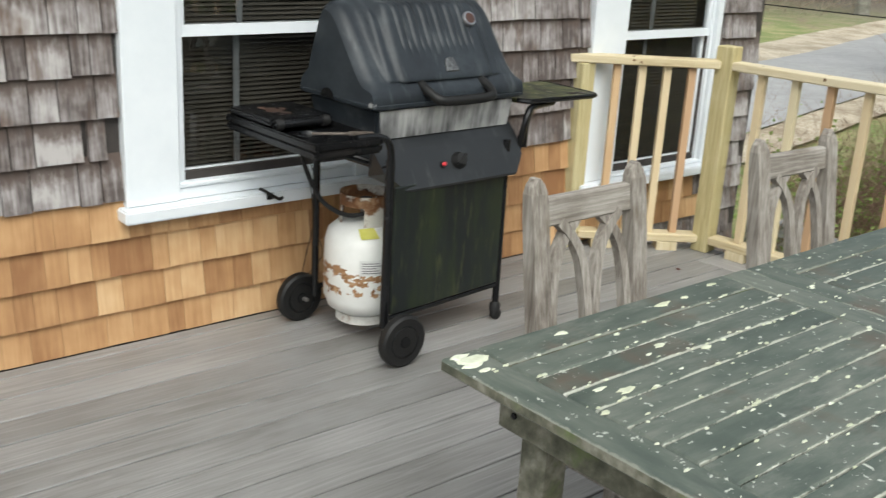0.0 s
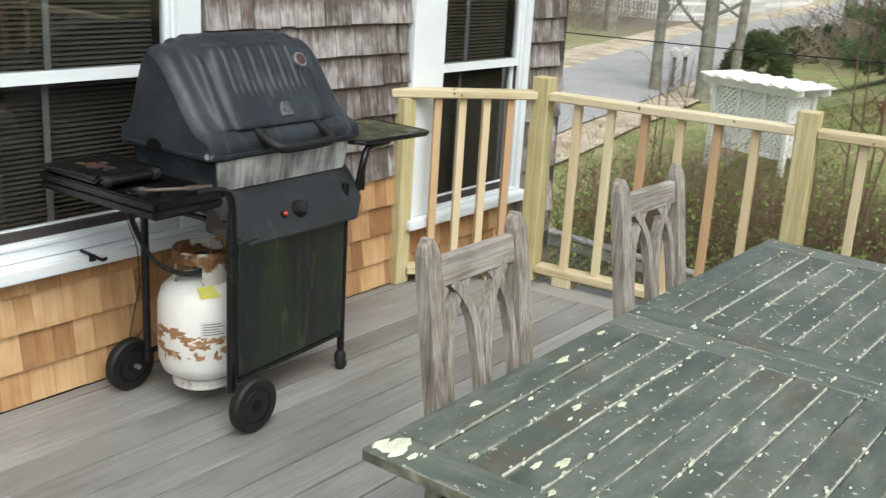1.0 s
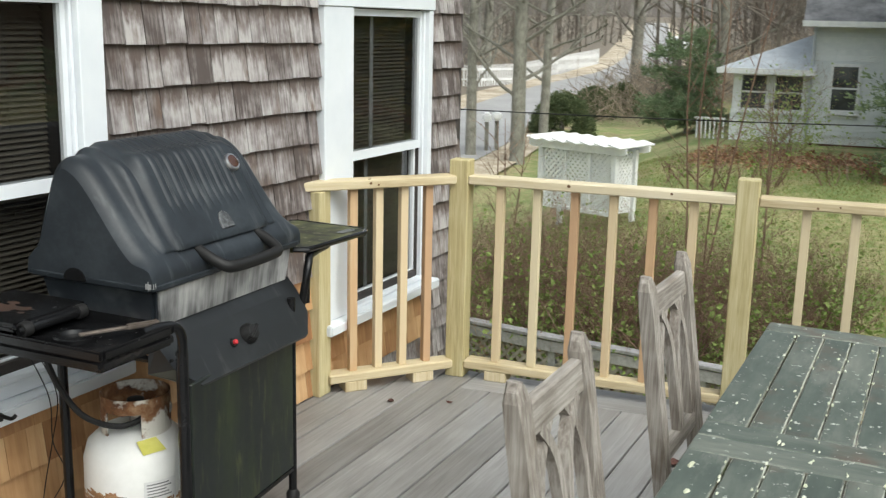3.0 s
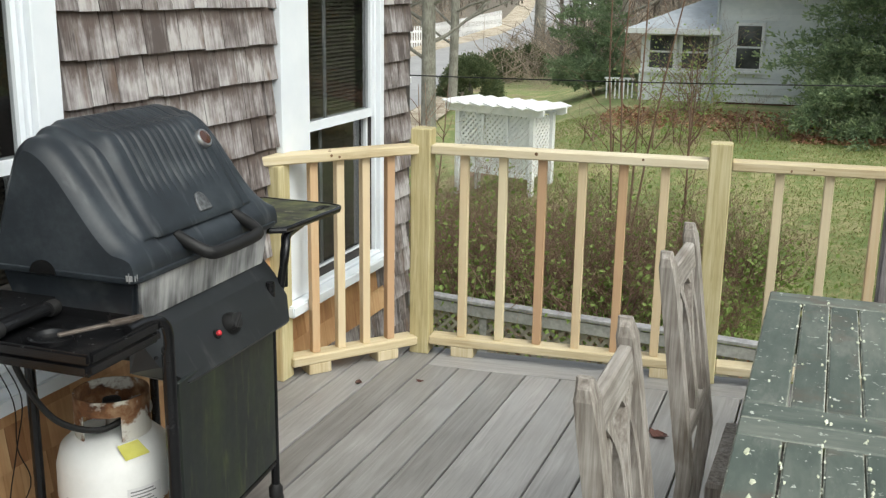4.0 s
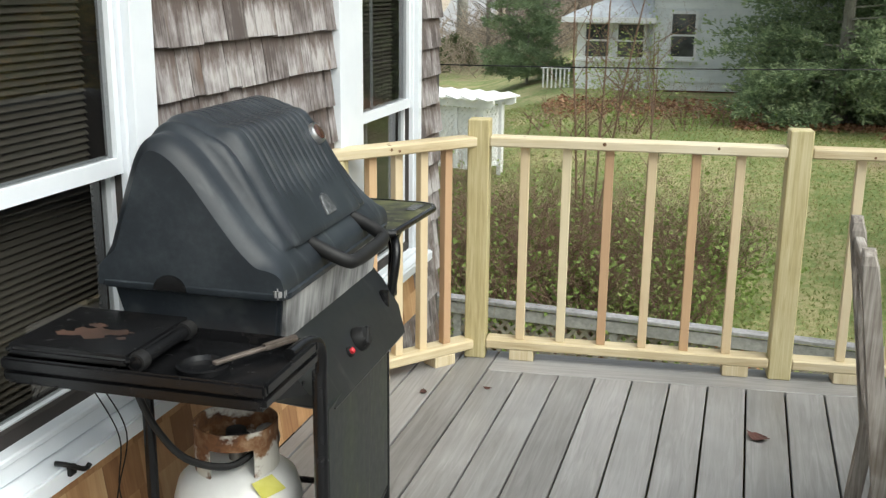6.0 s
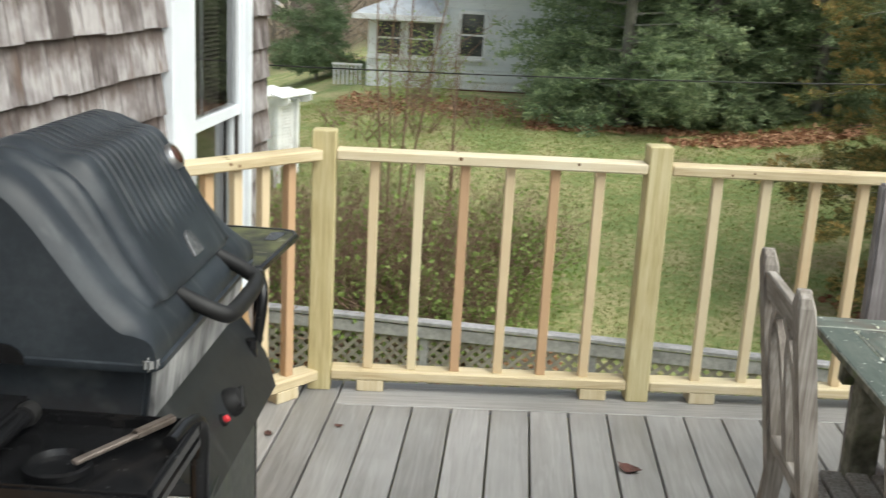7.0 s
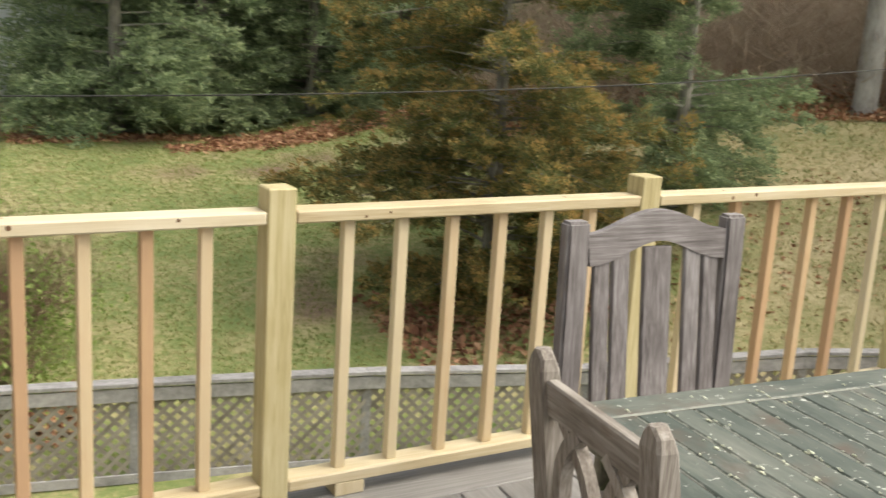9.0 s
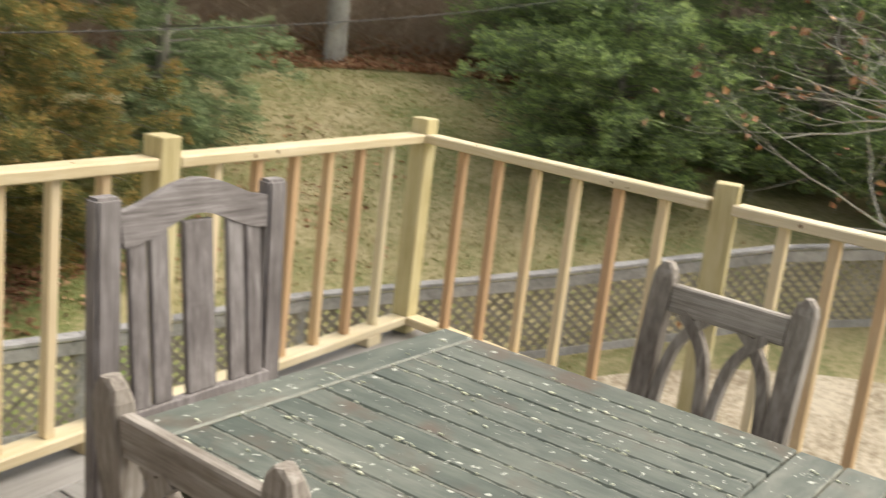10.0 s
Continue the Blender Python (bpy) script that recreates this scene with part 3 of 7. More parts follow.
def strip(name, line, half, material, lift, label, category):
    bm, rows = bmesh.new(), []
    pts = smooth_path([(x, y, 0) for x, y in line], 10)
    for i, p in enumerate(pts):
        d = (pts[min(i + 1, len(pts) - 1)] - pts[max(i - 1, 0)]).normalized()
        s = Vector((d.y, -d.x, 0))
        rows.append([bm.verts.new((q.x, q.y, ground_z(q.x, q.y) + lift)) for q in (p + s * half * k for k in (-1, -0.33, 0.33, 1))])
    for a, b in zip(rows, rows[1:]):
        for k in range(3):
            bm.faces.new((a[k], a[k + 1], b[k + 1], b[k]))
    ob = new(name, mesh_of(name, bm, material))
    return tagged(ob, label, category, kind="structure")


ROAD_LINE = [(-10.0, 6), (-10.3, 20), (-11.0, 29), (-12.3, 38), (-12.8, 48), (-12.5, 58), (-11.8, 68), (-12.6, 80), (-15.0, 98), (-20.6, 134), (-31, 200)]
strip("road", ROAD_LINE, 2.2, ASPHALT, 0.12, "pale worn asphalt village road running uphill", "road")
strip("road_shoulder", [(x - 3.2, y) for x, y in ROAD_LINE], 1.0, SAND, 0.09, "sandy strip along the far side of the road", "road shoulder")
strip("road_verge", [(x + 2.8, y) for x, y in ROAD_LINE], 0.6, SAND, 0.09, "sandy strip along the near side of the road", "road shoulder")
strip("sandy_yard", [(10.4, -7), (9.9, -3), (9.3, -0.6), (7.9, 1.0), (6.2, 1.8)], 1.5, SAND, 0.10, "bare pale sandy yard beside the deck", "ground")

# ---------------------------------------------------------------- house wall
THETA = radians(6.06)
WALL = Matrix.Translation((-0.68, 0, 0)) @ Matrix.Rotation(-THETA, 4, "Z")   # x out of the wall, y along it
V0, V1, ZT = -6.6, 1.0, 3.0
W1 = dict(c0=-2.74, g0=-2.505, g1=-1.79, c1=-1.67, sill=0.465, z0=0.61, mid=1.115, z1=1.655, mun=-2.265)
W2 = dict(c0=-0.42, g0=-0.155, g1=0.513, c1=0.575, sill=0.265, z0=0.365, mid=1.02, z1=1.645, mun=0.06)

bm = bmesh.new()
cuts = [(V0, W1["g0"]), (W1["g1"], W2["g0"]), (W2["g1"], V1)]
for a, b in cuts:
    bm_box(bm, -0.14, 0.008, a, b, -3.0, ZT)
for w in (W1, W2):
    bm_box(bm, -0.14, 0.008, w["g0"], w["g1"], -3.0, w["z0"])
    bm_box(bm, -0.14, 0.008, w["g0"], w["g1"], w["z1"], ZT)
wall = new("wall_east", mesh_of("wall_east", bm, SHEATH))
wall.matrix_basis = WALL
tagged(wall, "house wall clad in grey weathered shingles over a band of new cedar", "wall", kind="structure")

bm = bmesh.new()
bm_box(bm, -6.0, -0.14, V1 - 0.15, V1, -3.0, ZT)
bm_box(bm, -6.0, -0.14, V0, V0 + 0.15, -3.0, ZT)
bm_box(bm, -6.15, -6.0, V0, V1, -3.0, ZT)
wall_n = new("wall_north", mesh_of("wall_north", bm, GREY_HOUSE))
wall_n.matrix_basis = WALL
tagged(wall_n, "plain end walls of the grey shingled house", "wall", kind="structure")
bm = bmesh.new()
bm_box(bm, -3.2, -3.1, V0 + 0.15, V1 - 0.15, -0.1, 2.5)
bm_box(bm, -3.2, -0.14, V0 + 0.15, V1 - 0.15, -0.2, -0.1)
room = new("room_inside", mesh_of("room_inside", bm, ROOM))
room.matrix_basis = WALL
tagged(room, "dim plastered room behind the windows", "room", kind="structure")
bm = bmesh.new()
bm_box(bm, -6.0, -0.14, V0 + 0.15, V1 - 0.15, 2.5, 2.6)
ceil = new("ceiling", mesh_of("ceiling", bm, ROOM))
ceil.matrix_basis = WALL
tagged(ceil, "plain ceiling of the room behind the windows", "ceiling", kind="structure")
bm = bmesh.new()
v = [bm.verts.new(p) for p in ((0.25, V0 - 0.2, ZT), (0.25, V1 + 0.2, ZT), (-3.0, V1 + 0.2, ZT + 2.2), (-3.0, V0 - 0.2, ZT + 2.2), (-6.4, V1 + 0.2, ZT), (-6.4, V0 - 0.2, ZT))]
bm.faces.new((v[0], v[1], v[2], v[3]))
bm.faces.new((v[3], v[2], v[4], v[5]))
bm.faces.new((v[0], v[5], v[4], v[1]))
bm.faces.new((v[1], v[4], v[2]))
bm.faces.new((v[0], v[3], v[5]))
roof = new("roof", mesh_of("roof", bm, ROOF))
roof.matrix_basis = WALL
tagged(roof, "plain grey gabled roof over the house", "roof", kind="structure")


def window(name, w, label):
    e = thing(name, WALL, label, "window", kind="structure")
    g0, g1, z0, z1, mid = w["g0"], w["g1"], w["z0"], w["z1"], w["mid"]
    part("casing", box(0.0, 0.05, w["c0"], g0 - 0.032, w["sill"] + 0.05, z1 + 0.03, 0.003), WHITE, e)
    part("casing", box(0.0, 0.05, g1 + 0.018, w["c1"], w["sill"] + 0.05, z1 + 0.03, 0.003), WHITE, e)
    part("casing", box(0.0, 0.055, w["c0"] - 0.01, w["c1"] + 0.01, z1 + 0.032, z1 + 0.15, 0.003), WHITE, e, "white head casing")
    part("jamb", box(-0.10, 0.028, g0 - 0.03, g0 - 0.002, z0 - 0.05, z1 + 0.028, 0.003), WHITE, e)
    part("jamb", box(-0.10, 0.028, g1 + 0.002, g1 + 0.016, z0 - 0.05, z1 + 0.028, 0.002), WHITE, e)
    part("window_sill", box(0.004, 0.10, w["c0"] - 0.025, w["c1"] + 0.03, w["sill"], w["sill"] + 0.048, 0.006, 2), WHITE, e, "thick white sill board")
    part("sill_riser", box(-0.05, 0.036, g0 - 0.03, g1 + 0.016, w["sill"] + 0.05, z0 - 0.052, 0.003), WHITE, e)
    part("sub_sill", box(-0.05, 0.046, g0 - 0.05, g1 + 0.03, z0 - 0.05, z0 - 0.032, 0.004), WHITE, e)
    for nm, a, b, x in (("lower_sash", z0 - 0.03, mid + 0.02, -0.022), ("upper_sash", mid - 0.02, z1 + 0.026, 0.004)):
        bm = bmesh.new()
        r0 = 0.034 if nm == "lower_sash" else 0.04
        bm_box(bm, x - 0.015, x + 0.012, g0, g1, a, a + r0)
        bm_box(bm, x - 0.015, x + 0.012, g0, g1, b - 0.03, b)
        bm_box(bm, x - 0.015, x + 0.0115, g0, g0 + 0.012, a + r0, b - 0.03)
        bm_box(bm, x - 0.015, x + 0.0115, g1 - 0.02, g1, a + r0, b - 0.03)
        s = part("sash", bm, WHITE, e, "white sash frame")
        p = part("pane", box(x - 0.006, x - 0.002, g0 + 0.012, g1 - 0.02, a + r0, b - 0.03), GLASS, s, "dark reflecting glass")
        p.data.materials.append(CLEAR)
        for f in p.data.polygons:
            f.material_index = 0 if f.normal.x > 0.5 else 1
        p.visible_shadow = False
        part("muntin", box(x - 0.014, x - 0.008, w["mun"] - 0.011, w["mun"] + 0.011, a + r0, b - 0.03), MUNTIN, s, "pale grey glazing bar")
    return e


window("window_1", W1, "white double-hung window behind the grill with blinds lowered")
window("window_2", W2, "white double-hung window near the house corner with blinds lowered")


def blind(w):
    e = thing("window_blind", WALL @ pose(-0.075, (w["g0"] + w["g1"]) / 2, w["z0"]), "lowered tan slatted blind hanging behind the window glass", "blind",
              "blinds behind the windows")
    half = (w["g1"] - w["g0"]) / 2 - 0.01
    me = mesh_of("slat", box(-0.011, 0.011, -half, half, -0.0008, 0.0008), BLIND)
    n = int((w["z1"] - w["z0"]) / 0.0175)
    for i in range(n):
        shared("slat", me, e, pose(0, 0, 0.01 + i * 0.0175, 0, 48, 0))
    part("head_rail", box(-0.016, 0.016, -half, half, n * 0.0175 + 0.004, n * 0.0175 + 0.034), BLIND, e)
    for s in (-0.6, 0.6):
        part("cord", box(-0.001, 0.001, s * half, s * half + 0.003, 0, n * 0.0175), BLIND, e)


blind(W1)
blind(W2)

# ---------------------------------------------------------------- deck
P0, P1, P2, P3, P4, P5 = (-0.70, -0.455), (-0.222, 0.05), (1.033, 0.0445), (2.444, 0.0445), (4.04, 0.0445), (3.77, -1.45)
DX, DY = P5[0] - P4[0], P5[1] - P4[1]
P6 = (P5[0] + 0.93 * DX, P5[1] + 0.93 * DY)


def clip(poly, n, d):
    """Keeps the part of a convex outline where n . p <= d."""
    out = []
    for a, b in zip(poly, poly[1:] + poly[:1]):
        da, db = a[0] * n[0] + a[1] * n[1] - d, b[0] * n[0] + b[1] * n[1] - d
        if da <= 0:
            out.append(a)
        if da * db < 0:
            t = da / (da - db)
            out.append((a[0] + (b[0] - a[0]) * t, a[1] + (b[1] - a[1]) * t))
    return out


def side_line(p, q, off):
    """Outward normal and distance of the line p to q with the deck on its right hand."""
    d = Vector((q[0] - p[0], q[1] - p[1])).normalized()
    n = (-d.y, d.x)
    return n, n[0] * p[0] + n[1] * p[1] + off


EDGES = [side_line(P0, P1, 0.085), side_line(P4, P6, 0.085)]
u = Vector((math.sin(THETA), math.cos(THETA)))
nrm = Vector((math.cos(THETA), -math.sin(THETA)))
deck = thing("deck_floor", pose(0, 0, 0), "grey composite deck boards laid side by side", "deck", kind="structure")
for k in range(0, 36):
    a = max(0.036, -0.0485 + k * 0.148)
    b = -0.0485 + k * 0.148 + 0.1405
    o = Vector((-0.68, 0))
    poly = [tuple(o + nrm * s + u * t) for s, t in ((a, -6.4), (b, -6.4), (b, 2.0), (a, 2.0))]
    for n, d in EDGES:
        poly = clip(poly, n, d)
    poly = clip(poly, (0, 1), -0.128 if k > 3 else 0.11)
    if len(poly) < 3:
        continue
    c = (sum(p[0] for p in poly) / len(poly), sum(p[1] for p in poly) / len(poly))
    rot = Matrix.Rotation(THETA, 2)
    loc = [tuple(rot @ Vector((p[0] - c[0], p[1] - c[1]))) for p in poly]
    part("deck_board", prism(loc, -0.025, 0.0, 0.0025), DECK, deck, m=Matrix.Translation((*c, 0)) @ Matrix.Rotation(-THETA, 4, "Z"))
for a, b in ((-0.6, 2.2), (2.205, 4.3)):
    poly = [(a, -0.123), (b, -0.123), (b, 0.11), (a, 0.11)]
    poly = clip(poly, (-nrm.x, -nrm.y), -(0.5425 + nrm.x * -0.68))
    for n, d in EDGES:
        poly = clip(poly, n, d)
    c = ((a + b) / 2, -0.006)
    rz = Matrix.Rotation(radians(90), 2)
    loc = [tuple(rz @ Vector((p[0] - c[0], p[1] - c[1]))) for p in poly]
    part("border_board", prism(loc, -0.025, 0.0, 0.0025), DECK, deck, m=Matrix.Translation((*c, 0)) @ Matrix.Rotation(radians(-90), 4, "Z"))
bm = bmesh.new()
corners = [(P0[0] - 0.06, P0[1] + 0.06), (P1[0] - 0.03, 0.11), (P4[0] + 0.06, 0.11), (P6[0] + 0.06, P6[1]), (2.9, -6.4)]
for p, q in zip(corners, corners[1:]):
    d = Vector((q[0] - p[0], q[1] - p[1], 0))
    bm_box(bm, 0, d.length, -0.02, 0.02, -0.24, -0.027, Matrix.Translation((*p, 0)) @ Matrix.Rotation(math.atan2(d.y, d.x), 4, "Z"))
for p in corners[1:4] + [(1.9, 0.0), (1.5, -3), (3.0, -5.5), (0.0, -5.5)]:
    bm_box(bm, p[0] - 0.07, p[0] + 0.07, p[1] - 0.12, p[1] + 0.02, -3.0, -0.245)
# added skirt down to the ground: shuts light out from under the deck
for p, q in zip(corners + [(-0.66, -6.4)], corners[1:] + [(-0.66, -6.4), corners[0]]):
    d = Vector((q[0] - p[0], q[1] - p[1], 0))
    bm_box(bm, 0.03, d.length - 0.03, -0.045, -0.025, -3.1, -0.05, Matrix.Translation((*p, 0)) @ Matrix.Rotation(math.atan2(d.y, d.x), 4, "Z"))
frame_ob = new("deck_frame", mesh_of("deck_frame", bm, PINE_POST))
tagged(frame_ob, "pine rim boards and posts that carry the deck, with added skirt boards below", "deck frame", kind="structure")

# ---------------------------------------------------------------- railing
POST_H, R0, R1, B0, B1 = 1.02, 0.912, 0.952, 0.046, 0.086


def post(p, h, rot, label):
    e = thing("railing_post", pose(p[0], p[1], 0, 0, 0, rot), label, "railing post", "posts of the deck railing")
    part("shaft", box(-0.0445, 0.0445, -0.0445, 0.0445, 0.0, h, 0.004), PINE_POST, e)
    return e


ANG4 = math.degrees(math.atan2(DX, -DY))
post(P0, R0 - 0.001, -6, "pale pine half-height post standing against the shingled wall")
for p, r in ((P1, 0), (P2, 0), (P3, 0), (P4, 0), (P5, -ANG4), (P6, -ANG4)):
    post(p, POST_H, r, "square greenish treated pine railing post with a flat top")


def section(p, q, count, blocks, over0=0.0, first=0.0, last=0.0, label="pale new pine railing section with square balusters"):
    """One span of railing between the faces of two posts."""
    d = Vector((q[0] - p[0], q[1] - p[1]))
    L = d.length
    e = thing("railing_section", pose(p[0], p[1], 0, 0, 0, math.degrees(math.atan2(d.y, d.x))), label, "railing", "spans of the deck railing")
    a, b = 0.046, L - 0.046
    part("top_rail", box(-over0 if over0 else a, b, -0.0445, 0.0445, R0, R1, 0.005), PINE_RAIL, e)
    part("bottom_rail", box(a, b, -0.0445, 0.0445, B0, B1, 0.005), PINE_RAIL, e)
    f0 = first or a + (b - a) / (count + 1)
    f1 = L - (last or (b - a) / (count + 1) + 0.046)
    me = mesh_of("baluster", box(-0.018, 0.018, -0.018, 0.018, B1, R0, 0.002), BALUSTER)
    for i in range(count):
        shared("baluster", me, e, pose(f0 + (f1 - f0) * i / (count - 1), 0.004, 0))
    kr = random.Random(int(L * 1000))
    for i in range(4):
        x, r = kr.uniform(a, b), kr.uniform(0.004, 0.009)
        side = i % 2
        km = pose(x, -0.0446, kr.uniform(R0 + 0.012, R1 - 0.012), 90) if side else pose(x, kr.uniform(-0.03, 0.03), R1)
        part("knot", lathe([(r, -0.001), (r * 0.9, 0.0006), (r * 0.3, 0.0008)], 9, km), KNOT, e)
    bl = mesh_of("support_block", box(-0.052, 0.052, -0.043, 0.043, 0.0, B0, 0.003), PINE)
    for s in blocks:
        shared("support_block", bl, e, pose(s, 0.0, 0))


KNOT = surface("dark_knot", [(0.2, (0.10, 0.05, 0.022)), (0.8, (0.20, 0.11, 0.05))], 40, rough=0.7, bump=0)


section(P0, P1, 4, (0.17, 0.50), 0.12)
section(P1, P2, 6, (0.20, 1.08), 0.0, 0.188, 0.215)
section(P2, P3, 6, (0.26, 1.15))
section(P3, P4, 6, (0.25, 1.3))
section(P4, P5, 6, (0.25, 1.25))
section(P5, P6, 6, (0.25, 1.2))

# ---------------------------------------------------------------- table
TABLE_M = Matrix.Translation((0.998, -3.131, 0)) @ Matrix.Rotation(radians(-5.73), 4, "Z")   # x across, y along
TL, TW, TH, TB = 2.02, 1.02, 0.742, 0.092
table = thing("garden_table", TABLE_M, "weathered green slatted wooden table spotted with pale lichen", "table")
edge_rng = random.Random(11)


def table_board(x0, x1, y0, y1, across=False):
    """A board with its length along its own y."""
    cx, cy = (x0 + x1) / 2, (y0 + y1) / 2
    w, l = (x1 - x0) / 2, (y1 - y0) / 2
    if across:
        w, l = l, w
    z = edge_rng.uniform(-0.0015, 0.0)
    name = "end_board" if across else "slat"
    ob = part(name, box(-w, w, -l, l, -0.026, 0, 0.004), TABLE_WIDE if w > 0.04 else TABLE, table, m=pose(cx, cy, TH + z, 0, 0, 90 if across else 0))
    if w > 0.04:
        ob.data.materials.append(TABLE_EDGE)
        for f in ob.data.polygons:
            f.material_index = 1 if abs(f.normal.z) < 0.5 else 0


for h in (0, 1):
    y0, y1 = h * TL / 2 + 0.002 * h, (h + 1) * TL / 2 - 0.002 * (1 - h)
    table_board(0, TW, y0, y0 + TB, True)
    table_board(0, TW, y1 - TB, y1, True)
    table_board(0, TB, y0 + TB + 0.003, y1 - TB - 0.003)
    table_board(TW - TB, TW, y0 + TB + 0.003, y1 - TB - 0.003)
    n = 11
    step = (TW - 2 * TB - 0.004) / n
    for i in range(n):
        table_board(TB + 0.003 + i * step + 0.002, TB + 0.003 + (i + 1) * step - 0.002, y0 + TB + 0.003, y1 - TB - 0.003)
for x in (0.10, TW - 0.17):
    for y in (0.14, TL - 0.21):
        part("leg", box(x, x + 0.07, y, y + 0.07, 0, TH - 0.028, 0.005), TABLE_EDGE, table, "mossy square leg")
for y in (0.10, TL - 0.138):
    part("apron", box(0.07, TW - 0.07, y, y + 0.038, TH - 0.145, TH - 0.04, 0.005), TABLE_EDGE, table)
for x in (0.172, TW - 0.21):
    part("apron", box(x, x + 0.034, 0.14, TL - 0.14, TH - 0.12, TH - 0.028, 0.004), TABLE_EDGE, table)
for x in (0.085, 0.118):
    part("bolt", lathe([(0.007, 0), (0.007, 0.004)], 10, pose(x, 0.099, TH - 0.07 - (x - 0.085), 90)), BLACK, table)
bm = bmesh.new()
flake_rng = random.Random(3)


def flake(x, y, r):
    k, h = flake_rng.randint(7, 10), 0.0025
    z = TH + 0.0003
    rim = [bm.verts.new((x + r * flake_rng.uniform(0.4, 1.15) * math.cos(6.283 * i / k), y + 2.2 * r * flake_rng.uniform(0.35, 1.3) * math.sin(6.283 * i / k), z)) for i in range(k)]
    top = [bm.verts.new((x + (q.co.x - x) * 0.75, y + (q.co.y - y) * 0.75, z + h)) for q in rim]
    bm.faces.new(top)
    for i in range(k):
        bm.faces.new((rim[i], rim[(i + 1) % k], top[(i + 1) % k], top[i]))


for x, y, r in ((0.042, 0.045, 0.022), (0.06, 0.03, 0.012), (0.02, 0.03, 0.014), (0.09, 0.035, 0.008), (0.045, 0.3, 0.010), (0.05, 0.62, 0.012), (0.05, 0.7, 0.008), (0.03, 0.83, 0.009),
                (0.3, 0.2, 0.012), (0.27, 0.16, 0.009), (0.34, 0.1, 0.008), (0.2, 0.42, 0.009), (0.26, 0.5, 0.009)):
    flake(x, y, r)
for i in range(430):
    if flake_rng.random() < 0.9:
        x = TB + 0.003 + step * flake_rng.randint(0, 11) + flake_rng.gauss(0, 0.007)
    else:
        x = flake_rng.uniform(0.02, TW - 0.02)
    flake(x, flake_rng.uniform(0.03, TL - 0.03), flake_rng.choice((0.0014, 0.002, 0.0026, 0.003, 0.0036, 0.005)))
part("lichen", bm, LICHEN, table, "pale yellow-green lichen crusts", kind="stuff")


# ---------------------------------------------------------------- chairs
def ribbon(bm, pts, width, x0, x1):
    """A flat bar of that width along points of the y, z plane, from x0 to x1 deep."""
    rows = []
    for i, (y, z) in enumerate(pts):
        a, b = pts[max(i - 1, 0)], pts[min(i + 1, len(pts) - 1)]
        d = Vector((b[0] - a[0], b[1] - a[1])).normalized()
        s = Vector((-d.y, d.x)) * width / 2
        rows.append([bm.verts.new((x, y + k * s.x, z + k * s.y)) for x in (x0, x1) for k in (-1, 1)])
    for a, b in zip(rows, rows[1:]):
        for i, j in ((0, 1), (1, 3), (3, 2), (2, 0)):
            bm.faces.new((a[i], a[j], b[j], b[i]))
    bm.faces.new(rows[0])
    bm.faces.new(rows[-1][::-1])
    return bm


def chair_base(e, w, depth, seat_z, wood, back_x):
    """Seat slats, aprons and legs of a chair that faces +x."""
    for i in range(6):
        x = back_x + 0.035 + i * (depth - 0.035) / 6
        part("seat_slat", box(x, x + (depth - 0.035) / 6 - 0.01, -w / 2, w / 2, seat_z - 0.02, seat_z, 0.004), wood, e)
    for s in (-1, 1):
        part("apron", box(back_x + 0.03, back_x + depth - 0.05, s * (w / 2 - 0.03) - 0.012, s * (w / 2 - 0.03) + 0.012, seat_z - 0.085, seat_z - 0.021, 0.003), wood, e)
        part("leg", box(back_x + depth - 0.05, back_x + depth, s * (w / 2 - 0.025) - 0.025, s * (w / 2 - 0.025) + 0.025, 0, seat_z - 0.021, 0.005), wood, e)
        part("stretcher", box(back_x + 0.03, back_x + depth - 0.05, s * (w / 2 - 0.03) - 0.011, s * (w / 2 - 0.03) + 0.011, 0.14, 0.175, 0.003), wood, e)
    part("apron", box(back_x + depth - 0.035, back_x + depth - 0.01, -w / 2 + 0.05, w / 2 - 0.05, seat_z - 0.085, seat_z - 0.021, 0.003), wood, e)


